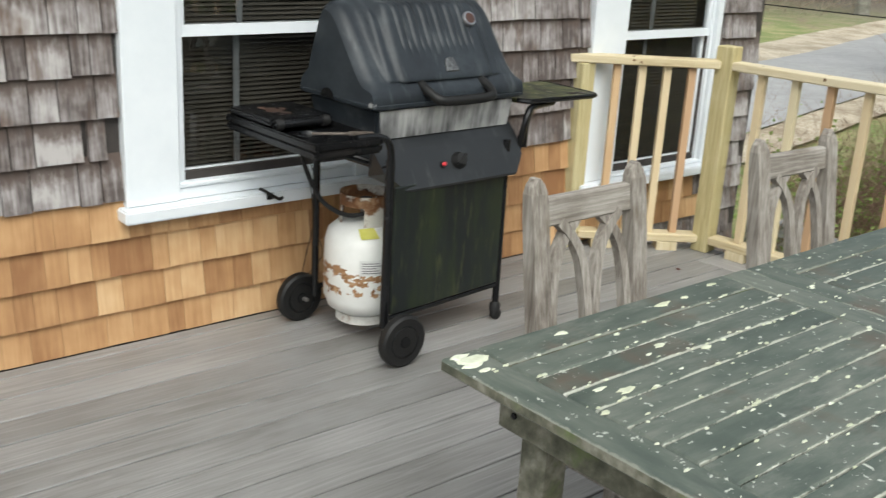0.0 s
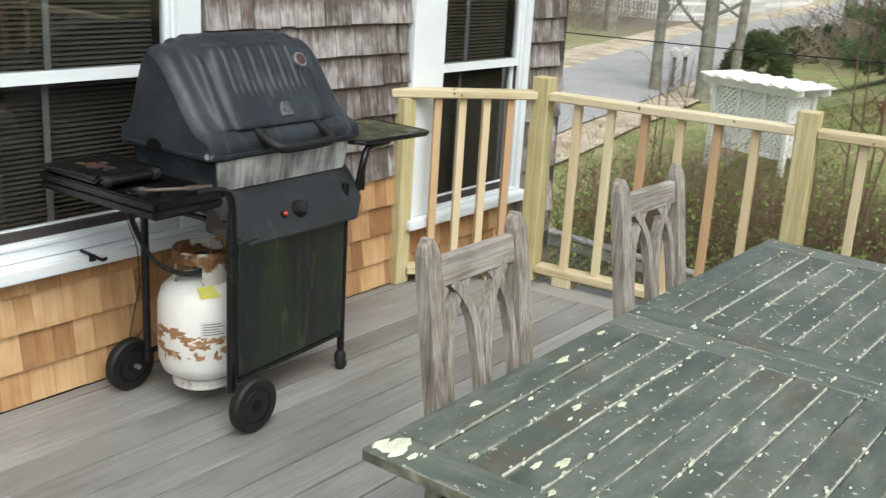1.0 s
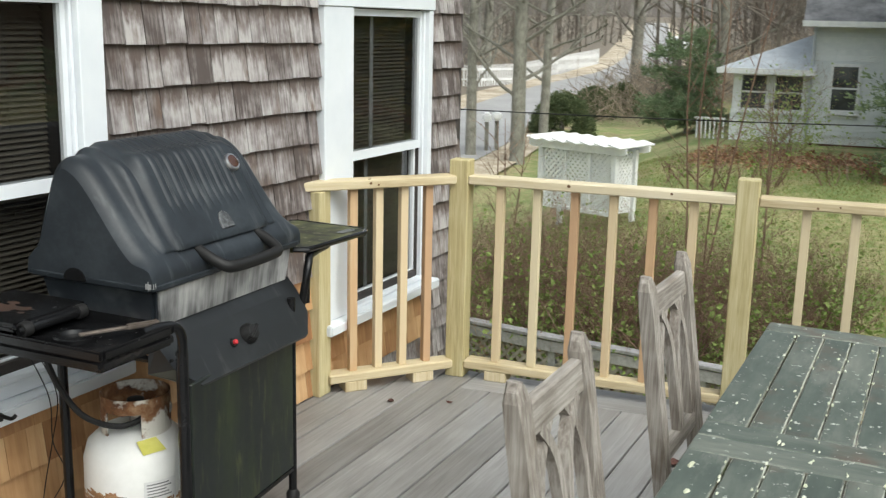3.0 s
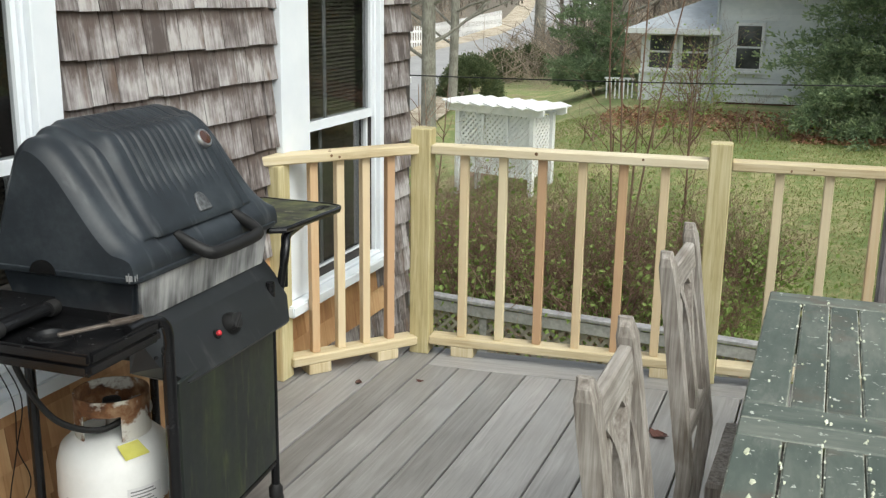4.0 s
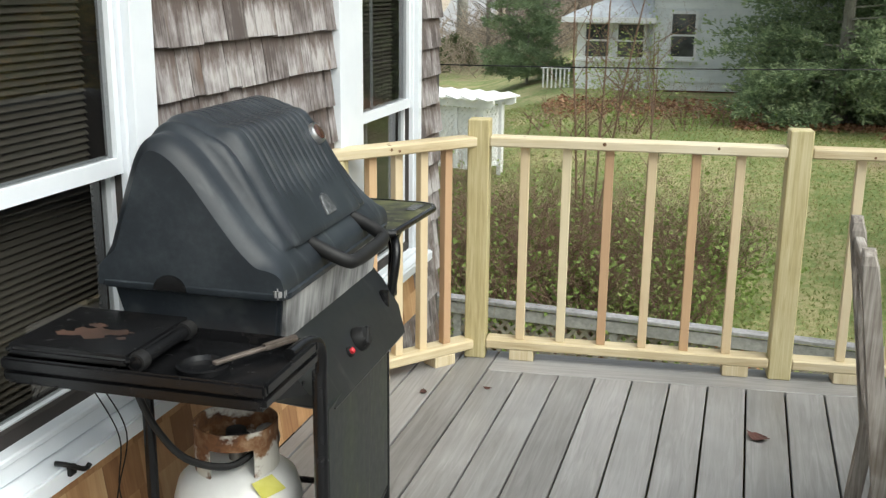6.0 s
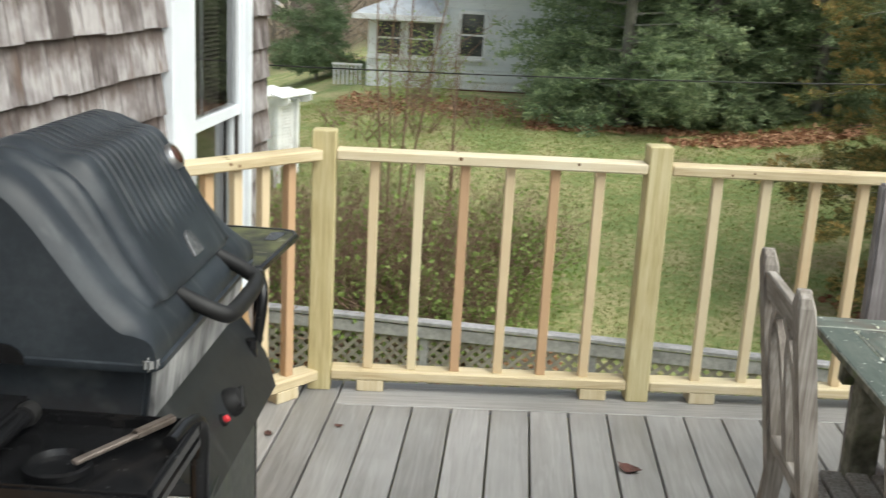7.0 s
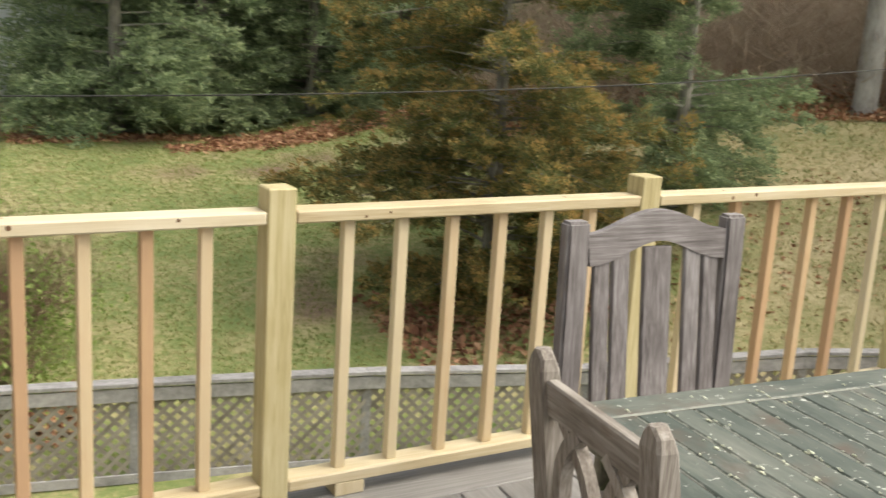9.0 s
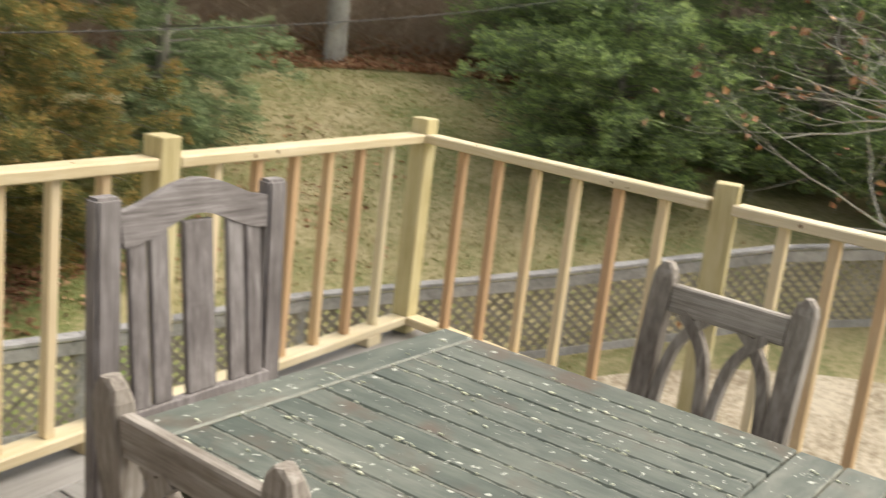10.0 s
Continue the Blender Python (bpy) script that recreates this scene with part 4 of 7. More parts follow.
def arch_chair(m, label):
    """Faces +x; the tops of its back posts stand over the origin's y axis."""
    e = thing("garden_chair", m, label, "chair", "arched-back chairs round the table")
    w, top, seat, lean = 0.40, 1.0, 0.42, 0.085
    slope = lean / (top - seat)

    def sheared(bm):
        for v in bm.verts:
            v.co.x += (top - v.co.z) * slope if v.co.z > seat else lean - (seat - v.co.z) * slope * 0.6
        return bm

    for s in (-1, 1):
        bm = bmesh.new()
        y = s * (w / 2 - 0.026)
        prof = [(0.0, 0.017), (0.42, 0.026), (0.9, 0.026), (0.965, 0.027), (0.985, 0.022), (top, 0.008)]
        rows = []
        for z, h in prof:
            dx = 0.019 if z < 0.97 else 0.015
            rows.append([bm.verts.new((a * dx, y + b * h, z)) for a, b in ((-1, -1), (1, -1), (1, 1), (-1, 1))])
        for a, b in zip(rows, rows[1:]):
            for k in range(4):
                bm.faces.new((a[k], a[(k + 1) % 4], b[(k + 1) % 4], b[k]))
        bm.faces.new(rows[0][::-1])
        bm.faces.new(rows[-1])
        bmesh.ops.bevel(bm, geom=[x for x in bm.edges if abs(x.verts[0].co.z - x.verts[1].co.z) > 0.01], offset=0.005, segments=1, affect="EDGES")
        part("back_post", sheared(bm), TEAK, e)
    yi = w / 2 - 0.053
    part("top_rail", sheared(box(-0.013, 0.013, -yi, yi, 0.885, 0.952, 0.004)), TEAK_RAIL, e)
    part("lower_rail", sheared(box(-0.013, 0.013, -yi, yi, 0.50, 0.545, 0.004)), TEAK_RAIL, e)
    for s in (-1, 1):
        half = [(s * (yi - 0.012), 0.545), (s * (yi - 0.014), 0.68), (s * (yi - 0.030), 0.79), (s * (yi - 0.062), 0.85), (s * 0.042, 0.892)]
        part("arch_rib", sheared(ribbon(bmesh.new(), [(p.x, p.y) for p in smooth_path([(a, b, 0) for a, b in half], 4)], 0.025, -0.014, 0.010)), TEAK, e)
        half = [(s * 0.012, 0.545), (s * 0.015, 0.68), (s * 0.031, 0.79), (s * 0.063, 0.85), (s * (yi - 0.042), 0.892)]
        part("arch_rib", sheared(ribbon(bmesh.new(), [(p.x, p.y) for p in smooth_path([(a, b, 0) for a, b in half], 4)], 0.025, -0.010, 0.014)), TEAK, e)
    chair_base(e, w, 0.42, 0.43, TEAK, lean + 0.02)
    return e


ARCH = "weathered grey teak chair with a pointed-arch open back"
c1 = arch_chair(Matrix.Translation((0.846, -2.497, 0)) @ Matrix.Rotation(radians(-5.6), 4, "Z"), ARCH + " at the table")
copy_thing(c1, Matrix.Translation((0.933, -1.60, 0)) @ Matrix.Rotation(radians(-7), 4, "Z"))
c4 = copy_thing(c1, Matrix.Translation((2.378, -1.885, 0)) @ Matrix.Rotation(radians(180 - 9), 4, "Z"))
tagged(c4, ARCH + " at the table")


def slat_chair(m):
    """Faces +x, wider, with an upright slatted back under a curved crest."""
    e = thing("slat_back_chair", m, "dark grey weathered chair with a slatted back and curved crest", "chair")
    w, top, lean = 0.62, 1.035, 0.07
    slope = lean / 0.6

    def sheared(bm):
        for v in bm.verts:
            v.co.x += (top - v.co.z) * slope if v.co.z > 0.43 else lean - (0.43 - v.co.z) * slope * 0.5
        return bm

    for s in (-1, 1):
        y = s * (w / 2 - 0.036)
        part("back_post", sheared(box(-0.024, 0.024, y - 0.036, y + 0.036, 0, top, 0.008, 2)), TEAK_DARK, e)
    yi = w / 2 - 0.073
    up = [(-yi + 2 * yi * i / 16, 0.985 + 0.030 * math.cos(math.pi * (i / 8 - 1)) ** 1) for i in range(17)]
    bm = ribbon(bmesh.new(), up, 0.085, -0.013, 0.013)
    part("crest_rail", sheared(bm), TEAK_DARK_RAIL, e)
    part("lower_rail", sheared(box(-0.013, 0.013, -yi, yi, 0.47, 0.52, 0.004)), TEAK_DARK, e)
    for y, h in ((-0.19, 0.026), (-0.125, 0.028), (0.0, 0.048), (0.125, 0.028), (0.19, 0.026)):
        part("back_slat", sheared(box(-0.009, 0.009, y - h, y + h, 0.52, 0.955, 0.003)), TEAK_DARK, e)
    chair_base(e, w - 0.04, 0.44, 0.43, TEAK_DARK, lean + 0.03)
    return e


slat_chair(Matrix.Translation((1.873, -0.67, 0)) @ Matrix.Rotation(radians(-92.5), 4, "Z"))

# ---------------------------------------------------------------- grill
GRILL_M = pose(-0.49, -1.75, 0, 0, 0, -4.5)
grill = thing("gas_grill", GRILL_M, "black wheeled gas grill with its charcoal lid closed", "grill")
GO = Vector((-0.49, -1.75, 0))


def gp(x, y, z):
    """A place of the deck in the grill's own measure."""
    return GRILL_M.inverted() @ Vector((x, y, z))


def lp(x, y, z):
    """A place square to the grill, by the deck's measure at its middle."""
    return Vector((x, y, z)) - GO


def lid_line(*pts):
    return [(p.x, p.y) for p in smooth_path([(x, z, 0) for x, z in pts], 4)]


# side sections from the back foot over the top to the front foot: the rounded ends, and the middle with its flat front plate
LID_END = lid_line((-0.742, 0.905), (-0.736, 0.95), (-0.706, 1.045), (-0.675, 1.135), (-0.648, 1.202), (-0.614, 1.236), (-0.575, 1.238), (-0.53, 1.213), (-0.49, 1.172),
                   (-0.452, 1.122), (-0.415, 1.072), (-0.382, 1.030), (-0.352, 1.000), (-0.328, 0.980), (-0.308, 0.953), (-0.300, 0.930), (-0.300, 0.905))
LID_MID = lid_line((-0.742, 0.905), (-0.738, 0.95), (-0.712, 1.05), (-0.685, 1.145), (-0.660, 1.222), (-0.628, 1.262), (-0.585, 1.268), (-0.528, 1.246), (-0.485, 1.240),
                   (-0.454, 1.214), (-0.405, 1.128), (-0.362, 1.052), (-0.326, 0.990), (-0.336, 0.982), (-0.308, 0.953), (-0.300, 0.930), (-0.300, 0.905))


def lid_mesh():
    n = len(LID_END)
    y0 = -2.112
    ys = [0.0, 0.003, 0.008, 0.015, 0.024, 0.036, 0.05, 0.075, 0.084, 0.092, 0.10, 0.108, 0.122, 0.132, 0.14, 0.148, 0.158, 0.17]
    ys = ys + [0.17 + 0.384 * i / 96 for i in range(1, 97)] + [0.724 - v for v in reversed(ys[:-1])]
    bm, rows = bmesh.new(), []
    for yy in ys:
        e = min(yy, 0.724 - yy)
        inset = -0.030 * (1 - min(1, e / 0.045)) ** 2
        w = 0.55 * sstep(0.076, 0.106, e) + 0.45 * sstep(0.128, 0.158, e) + 0.10 * (sstep(0.080, 0.098, e) - sstep(0.108, 0.130, e))
        groove = 0.0
        if e > 0.175:
            ph = ((yy - 0.18) % 0.030) / 0.030
            groove = -0.007 * max(0.0, 1 - abs(ph - 0.5) / 0.17)
        line = [(p[0] + (q[0] - p[0]) * w, p[1] + (q[1] - p[1]) * w) for p, q in zip(LID_END, LID_MID)]
        row = []
        for i, (x, z) in enumerate(line):
            p, q = line[max(i - 1, 0)], line[min(i + 1, n - 1)]
            d = Vector((q[0] - p[0], q[1] - p[1])).normalized()
            o = inset * sstep(0.95, 1.0, z) + (groove * sstep(1.07, 1.12, z) if x > -0.64 else 0)
            row.append(bm.verts.new(lp(x - d.y * o, y0 + yy, max(0.905, z + d.x * o))))
        rows.append(row)
    for a, b in zip(rows, rows[1:]):
        for i in range(n - 1):
            bm.faces.new((a[i], a[i + 1], b[i + 1], b[i]))
    bm.faces.new(rows[0])
    bm.faces.new(rows[-1][::-1])
    return bm


lid = part("lid", lid_mesh(), LID, grill, "charcoal ribbed cast lid", smooth=True)
for f in lid.data.polygons:
    if len(f.vertices) > 8:
        f.use_smooth = False


def flange_mesh():
    """The flared rim round the lid's foot, with rounded corners."""
    bm, rings = bmesh.new(), []
    for z, grow_out, front in ((0.901, 0.0, -0.296), (0.905, 0.002, -0.295), (0.915, 0.002, -0.295), (0.919, -0.003, -0.303)):
        ring, r = [], 0.035
        x0, x1, y0, y1 = -0.748 - grow_out, front + grow_out, -2.1135 - grow_out, -1.3865 + grow_out
        for cx, cy, a0 in ((x1 - r, y1 - r, 0), (x0 + r, y1 - r, 90), (x0 + r, y0 + r, 180), (x1 - r, y0 + r, 270)):
            for k in range(6):
                a = radians(a0 + 18 * k)
                ring.append(bm.verts.new(lp(cx + r * math.cos(a), cy + r * math.sin(a), z)))
        rings.append(ring)
    for a, b in zip(rings, rings[1:]):
        for k in range(24):
            bm.faces.new((a[k], a[(k + 1) % 24], b[(k + 1) % 24], b[k]))
    bm.faces.new(rings[0][::-1])
    bm.faces.new(rings[-1])
    return bm


part("lid_flange", flange_mesh(), LID, lid, "thin rolled lip along the lid's lower edge", smooth=True)
part("worn_corner", box(-0.014, 0.014, -0.012, 0.012, -0.013, 0.013, 0.006, 2, m=Matrix.Translation(lp(-0.312, -2.104, 0.917)) @ Matrix.Rotation(radians(45), 4, "Z")), ALU, lid,
     "bare metal at the lid's worn corner", smooth=True)
notch = [(0.040 * math.cos(math.pi * i / 8), 0.036 * math.sin(math.pi * i / 8)) for i in range(9)]
bm = prism(notch, 0.0, 0.004)
bm.transform(Matrix.Translation(lp(-0.565, -2.1145, 0.904)) @ Matrix.Rotation(radians(90), 4, "X"))
part("spit_notch", bm, BLACK, lid, "dark round notch in the lid's end")
bm = bmesh.new()
hp = [(-0.335, -1.875, 0.972), (-0.290, -1.875, 0.952), (-0.250, -1.862, 0.932), (-0.238, -1.83, 0.925), (-0.236, -1.73, 0.923), (-0.238, -1.63, 0.925), (-0.250, -1.598, 0.932), (-0.290, -1.585, 0.952), (-0.335, -1.585, 0.972)]
tube(bm, [lp(*p) for p in smooth_path(hp, 5)], 0.0175, 10)
part("handle", bm, PLASTIC, lid, "black loop handle", smooth=True)
dial = Matrix.Translation(gp(-0.421, -1.580, 1.179)) @ Matrix.Rotation(radians(57), 4, "Y")
part("thermometer", lathe([(0.029, -0.01), (0.029, 0.010), (0.026, 0.014), (0.022, 0.014)], 28, dial), CHROME, lid, "chrome ring of the thermometer", smooth=True)
part("dial_glass", lathe([(0.022, 0.011), (0.021, 0.0155), (0.010, 0.018)], 24, dial), BROWN_GLASS, lid, "brown dial glass", smooth=True)
plate = Matrix.Translation(gp(-0.346, -1.735, 1.032)) @ Matrix.Rotation(radians(58), 4, "Y") @ Matrix.Rotation(radians(90), 4, "Z") @ Matrix.Scale(1.05, 4)
shape = [(-0.028, -0.024), (0.028, -0.024), (0.026, 0.004), (0.016, 0.022), (0.0, 0.029), (-0.016, 0.022), (-0.026, 0.004)]
bm = prism(shape, -0.008, 0.004, 0.002)
bm.transform(plate)
part("badge", bm, BADGE, lid, "small dull metal badge")
for z in (0.99, 1.08):
    part("rivet", lathe([(0.004, 0), (0.003, 0.002)], 8, Matrix.Translation(lp(-0.50 + (z - 0.99) * 0.6, -2.0945, z)) @ Matrix.Rotation(radians(90), 4, "X")), BLACK, lid)


def tapered(x0, x1, y0, y1, z0, z1, inset):
    bm = box(x0, x1, y0, y1, z0, z1)
    cx, cy = (x0 + x1) / 2, (y0 + y1) / 2
    for v in bm.verts:
        if v.co.z < (z0 + z1) / 2:
            v.co.x += inset if v.co.x < cx else -inset
            v.co.y += inset if v.co.y < cy else -inset
    bmesh.ops.translate(bm, verts=bm.verts, vec=-GO)
    bmesh.ops.bevel(bm, geom=bm.edges[:], offset=0.008, segments=2, affect="EDGES")
    return bm


part("firebox", tapered(-0.725, -0.318, -2.085, -1.415, 0.70, 0.897, 0.035), LID, grill, "charcoal firebox under the lid", smooth=True)
bm = bmesh.new()
vs = [bm.verts.new(lp(*p)) for p in ((-0.312, -2.07, 0.893), (-0.312, -1.43, 0.893), (-0.326, -1.44, 0.79), (-0.326, -2.05, 0.79),
                                      (-0.322, -2.07, 0.893), (-0.322, -1.43, 0.893), (-0.345, -1.44, 0.79), (-0.345, -2.05, 0.79))]
for f in ((0, 1, 2, 3), (7, 6, 5, 4), (0, 4, 5, 1), (1, 5, 6, 2), (2, 6, 7, 3), (3, 7, 4, 0)):
    bm.faces.new([vs[i] for i in f])
part("firebox_front", bm, ALU, grill, "bare aluminium front with dark streaks")

# control panel: a sheet folded along its length, leaning out to its lower edge, with cut lower corners
bm = bmesh.new()
PANEL_ROWS = ((-0.338, 0.794, -2.088, -1.412), (-0.306, 0.752, -2.096, -1.404), (-0.262, 0.684, -2.080, -1.406), (-0.226, 0.624, -2.008, -1.462), (-0.232, 0.614, -2.004, -1.466), (-0.30, 0.614, -2.004, -1.466))
left = [bm.verts.new(lp(x, y0, z)) for x, z, y0, y1 in PANEL_ROWS]
right = [bm.verts.new(lp(x, y1, z)) for x, z, y0, y1 in PANEL_ROWS]
for i in range(len(PANEL_ROWS) - 1):
    bm.faces.new((left[i], left[i + 1], right[i + 1], right[i]))
lb, rb = bm.verts.new(lp(-0.345, -2.09, 0.66)), bm.verts.new(lp(-0.345, -1.41, 0.66))
bm.faces.new((left[0], right[0], rb, lb))
bm.faces.new((left[-1], lb, rb, right[-1]))
for row, back in ((left, lb), (right, rb)):
    for i in range(len(row) - 1):
        bm.faces.new((row[i], row[i + 1], back))
bmesh.ops.bevel(bm, geom=[e for e in bm.edges if e.is_manifold and e.calc_face_angle() > 0.15], offset=0.004, segments=2, affect="EDGES", clamp_overlap=True)
panel = part("control_panel", bm, PANEL, grill, "slate-black folded control panel leaning out at its foot")
kn = Matrix.Translation(lp(-0.267, -1.735, 0.692)) @ Matrix.Rotation(radians(60), 4, "Y")
part("knob", lathe([(0.032, 0), (0.031, 0.012), (0.022, 0.028), (0.010, 0.030)], 20, kn), PLASTIC, panel, "black control knob", smooth=True)
bm = box(-0.006, 0.006, -0.030, 0.030, 0.0, 0.034, 0.003)
bm.transform(kn @ Matrix.Rotation(radians(30), 4, "Z"))
part("knob_grip", bm, PLASTIC, panel)
ig = Matrix.Translation(lp(-0.263, -1.812, 0.686)) @ Matrix.Rotation(radians(60), 4, "Y")
part("igniter_collar", lathe([(0.014, 0), (0.013, 0.006)], 16, ig), PLASTIC, panel)
part("igniter_button", lathe([(0.0075, 0.004), (0.0075, 0.013), (0.005, 0.015)], 16, ig), RED, panel, "red igniter button", smooth=True)

bm = box(-0.262, -0.250, -2.078, -1.502, 0.165, 0.64, 0.003)
bm.transform(GRILL_M.inverted())
part("front_panel", bm, MOSSY, grill, "black front panel streaked with green moss")


def bar(*pts, r=0.0125, name="cart_leg", mat=BLACK):
    return part(name, tube(bmesh.new(), [gp(*p) for p in pts], r, 10), mat, grill, smooth=True)


bar((-0.262, -2.098, 0.12), (-0.262, -2.098, 0.74), r=0.017)
bar((-0.262, -1.488, 0.075), (-0.262, -1.488, 0.74), r=0.014)
bar((-0.675, -2.085, 0.12), (-0.675, -2.085, 0.80), r=0.014)
bar((-0.675, -1.488, 0.075), (-0.675, -1.488, 0.80), r=0.014)
bar((-0.262, -2.09, 0.15), (-0.262, -1.49, 0.15), name="cart_rail", r=0.010)
bar((-0.675, -2.085, 0.15), (-0.675, -1.488, 0.15), name="cart_rail", r=0.010)
bar((-0.262, -1.80, 0.15), (-0.675, -1.80, 0.15), name="cart_rail", r=0.010)
bar((-0.262, -1.488, 0.15), (-0.675, -1.488, 0.15), name="cart_rail", r=0.010)
bar((-0.30, -2.09, 0.70), (-0.675, -2.085, 0.70), name="cart_rail", r=0.010)
for p in ([(-0.262, -2.098, 0.70), (-0.255, -2.105, 0.775), (-0.258, -2.125, 0.815), (-0.27, -2.17, 0.828), (-0.28, -2.24, 0.828)],
          [(-0.262, -1.418, 0.70), (-0.250, -1.405, 0.79), (-0.252, -1.385, 0.835), (-0.265, -1.34, 0.855), (-0.28, -1.20, 0.857)],
          [(-0.262, -1.388, 0.70), (-0.262, -1.382, 0.79), (-0.265, -1.362, 0.83), (-0.28, -1.32, 0.848), (-0.30, -1.18, 0.850)],
          [(-0.66, -1.418, 0.70), (-0.65, -1.405, 0.79), (-0.62, -1.36, 0.84), (-0.50, -1.22, 0.857)],
          [(-0.675, -2.085, 0.74), (-0.68, -2.11, 0.785), (-0.68, -2.2, 0.79)]):
    part("shelf_bracket", tube(bmesh.new(), [gp(*q) for q in smooth_path(p, 5)], 0.0135, 10), BLACK, grill, smooth=True)


def wheel(x, y):
    m = Matrix.Translation(gp(x, y, 0.0965)) @ Matrix.Rotation(radians(90), 4, "Y")
    w = part("wheel", lathe([(0.060, -0.020), (0.088, -0.021), (0.0965, -0.013), (0.0965, 0.013), (0.088, 0.021), (0.060, 0.020)], 36, m), PLASTIC, grill,
             "black plastic wheel", smooth=True)
    part("rim", lathe([(0.0605, -0.013), (0.070, 0.0), (0.0605, 0.0225), (0.044, 0.016), (0.022, 0.015), (0.020, 0.026), (0.008, 0.028)], 28, m), BLACK, w, smooth=True)
    part("axle", tube(bmesh.new(), [gp(x - 0.03, y, 0.0965), gp(x + (-0.09 if x > -0.4 else 0.05), y, 0.0965)], 0.008, 8), STEEL, grill)


wheel(-0.172, -2.092)
wheel(-0.735, -2.112)
for x in (-0.262, -0.675):
    part("caster", lathe([(0.012, 0.03), (0.022, 0.034), (0.023, 0.062), (0.013, 0.078)], 16, Matrix.Translation(gp(x, -1.488, 0))), PLASTIC, grill, smooth=True)
    part("caster_wheel", lathe([(0.018, -0.014), (0.023, -0.010), (0.023, 0.010), (0.018, 0.014)], 18,
                               Matrix.Translation(gp(x + 0.004, -1.486, 0.023)) @ Matrix.Rotation(radians(90), 4, "Y")), PLASTIC, grill, smooth=True)


def gbox(x0, x1, y0, y1, z0, z1, bv=0.004, seg=2):
    bm = box(x0, x1, y0, y1, z0, z1, bv, seg)
    bmesh.ops.translate(bm, verts=bm.verts, vec=-GO)
    return bm


# side burner shelf: a tray with a raised rim, a flat hinged cover and a burner ring
shelf = part("side_shelf", gbox(-0.79, -0.218, -2.40, -2.122, 0.774, 0.808, 0.010), BLACK, grill, "glossy black side burner shelf")
for a in ((-0.79, -0.218, -2.40, -2.387), (-0.79, -0.218, -2.135, -2.122), (-0.79, -0.777, -2.387, -2.135), (-0.231, -0.218, -2.387, -2.135)):
    part("rim", gbox(*a, 0.804, 0.830, 0.005), BLACK, shelf)
part("burner_cover", gbox(-0.785, -0.505, -2.395, -2.128, 0.832, 0.856, 0.010, 3), BLACK, shelf, "flat black burner cover with a rust stain")
bm = bmesh.new()
rust_rng = random.Random(8)
for cx, cy, rx, ry in ((-0.655, -2.285, 0.062, 0.034), (-0.60, -2.27, 0.034, 0.020), (-0.70, -2.30, 0.03, 0.018), (-0.665, -2.24, 0.022, 0.012), (-0.575, -2.30, 0.012, 0.008)):
    ring = [bm.verts.new(lp(cx + rx * rust_rng.uniform(0.55, 1.25) * math.cos(0.2618 * i), cy + ry * rust_rng.uniform(0.55, 1.25) * math.sin(0.2618 * i), 0.8565 + 0.0002 * rx)) for i in range(24)]
    bm.faces.new(ring)
part("rust_stain", bm, STAIN, shelf, "brown rust stain")
part("cover_hinge", tube(bmesh.new(), [lp(-0.500, -2.375, 0.838), lp(-0.500, -2.15, 0.838)], 0.014, 10), BLACK, shelf, smooth=True)
for y in (-2.36, -2.17):
    part("hinge_knuckle", lathe([(0.019, -0.014), (0.021, 0.0), (0.019, 0.014)], 14, Matrix.Translation(lp(-0.500, y, 0.838)) @ Matrix.Rotation(radians(90), 4, "X")), PLASTIC, shelf, smooth=True)
ringm = Matrix.Translation(lp(-0.395, -2.30, 0.809))
part("burner_ring", lathe([(0.052, 0), (0.054, 0.012), (0.046, 0.014), (0.042, 0.004), (0.02, 0.004)], 28, ringm), BLACK, shelf, "dull burner ring", smooth=True)
tongs = thing("grill_fork", GRILL_M @ Matrix.Translation(lp(-0.315, -2.23, 0.832)) @ Matrix.Rotation(radians(62), 4, "Z"), "rusty grill tool lying on the side shelf", "grill tool")
part("shank", box(-0.10, 0.10, -0.007, 0.007, -0.004, 0.004, 0.002), FORK, tongs)
part("grip", box(0.02, 0.11, -0.009, 0.009, -0.006, 0.008, 0.004, 2), FORK, tongs, "worn grey-brown grip")

# right hand shelf with a slot near its outer front corner
outline = [(-0.57, -1.385), (-0.285, -1.385), (-0.245, -1.36), (-0.222, -1.02), (-0.235, -0.985), (-0.27, -0.972), (-0.53, -0.965), (-0.56, -0.985)]
bm = prism([(x - GO.x - 0.045, y - GO.y) for x, y in outline], 0.866, 0.884, 0.004)
rs = part("right_shelf", bm, SHELF_MOSS, grill, "black shelf with green moss on top")
part("shelf_lip", tube(bmesh.new(), [lp(x - 0.045, y, 0.877) for x, y in outline[1:]], 0.010, 8), BLACK, rs, smooth=True)
slot = [(-0.262, -1.10), (-0.250, -1.02), (-0.275, -1.005), (-0.292, -1.02), (-0.29, -1.10)]
part("hook_slot", prism([(x - GO.x - 0.045, y - GO.y) for x, y in slot], 0.8845, 0.8855), BLACK, rs, "dark slot for tools")

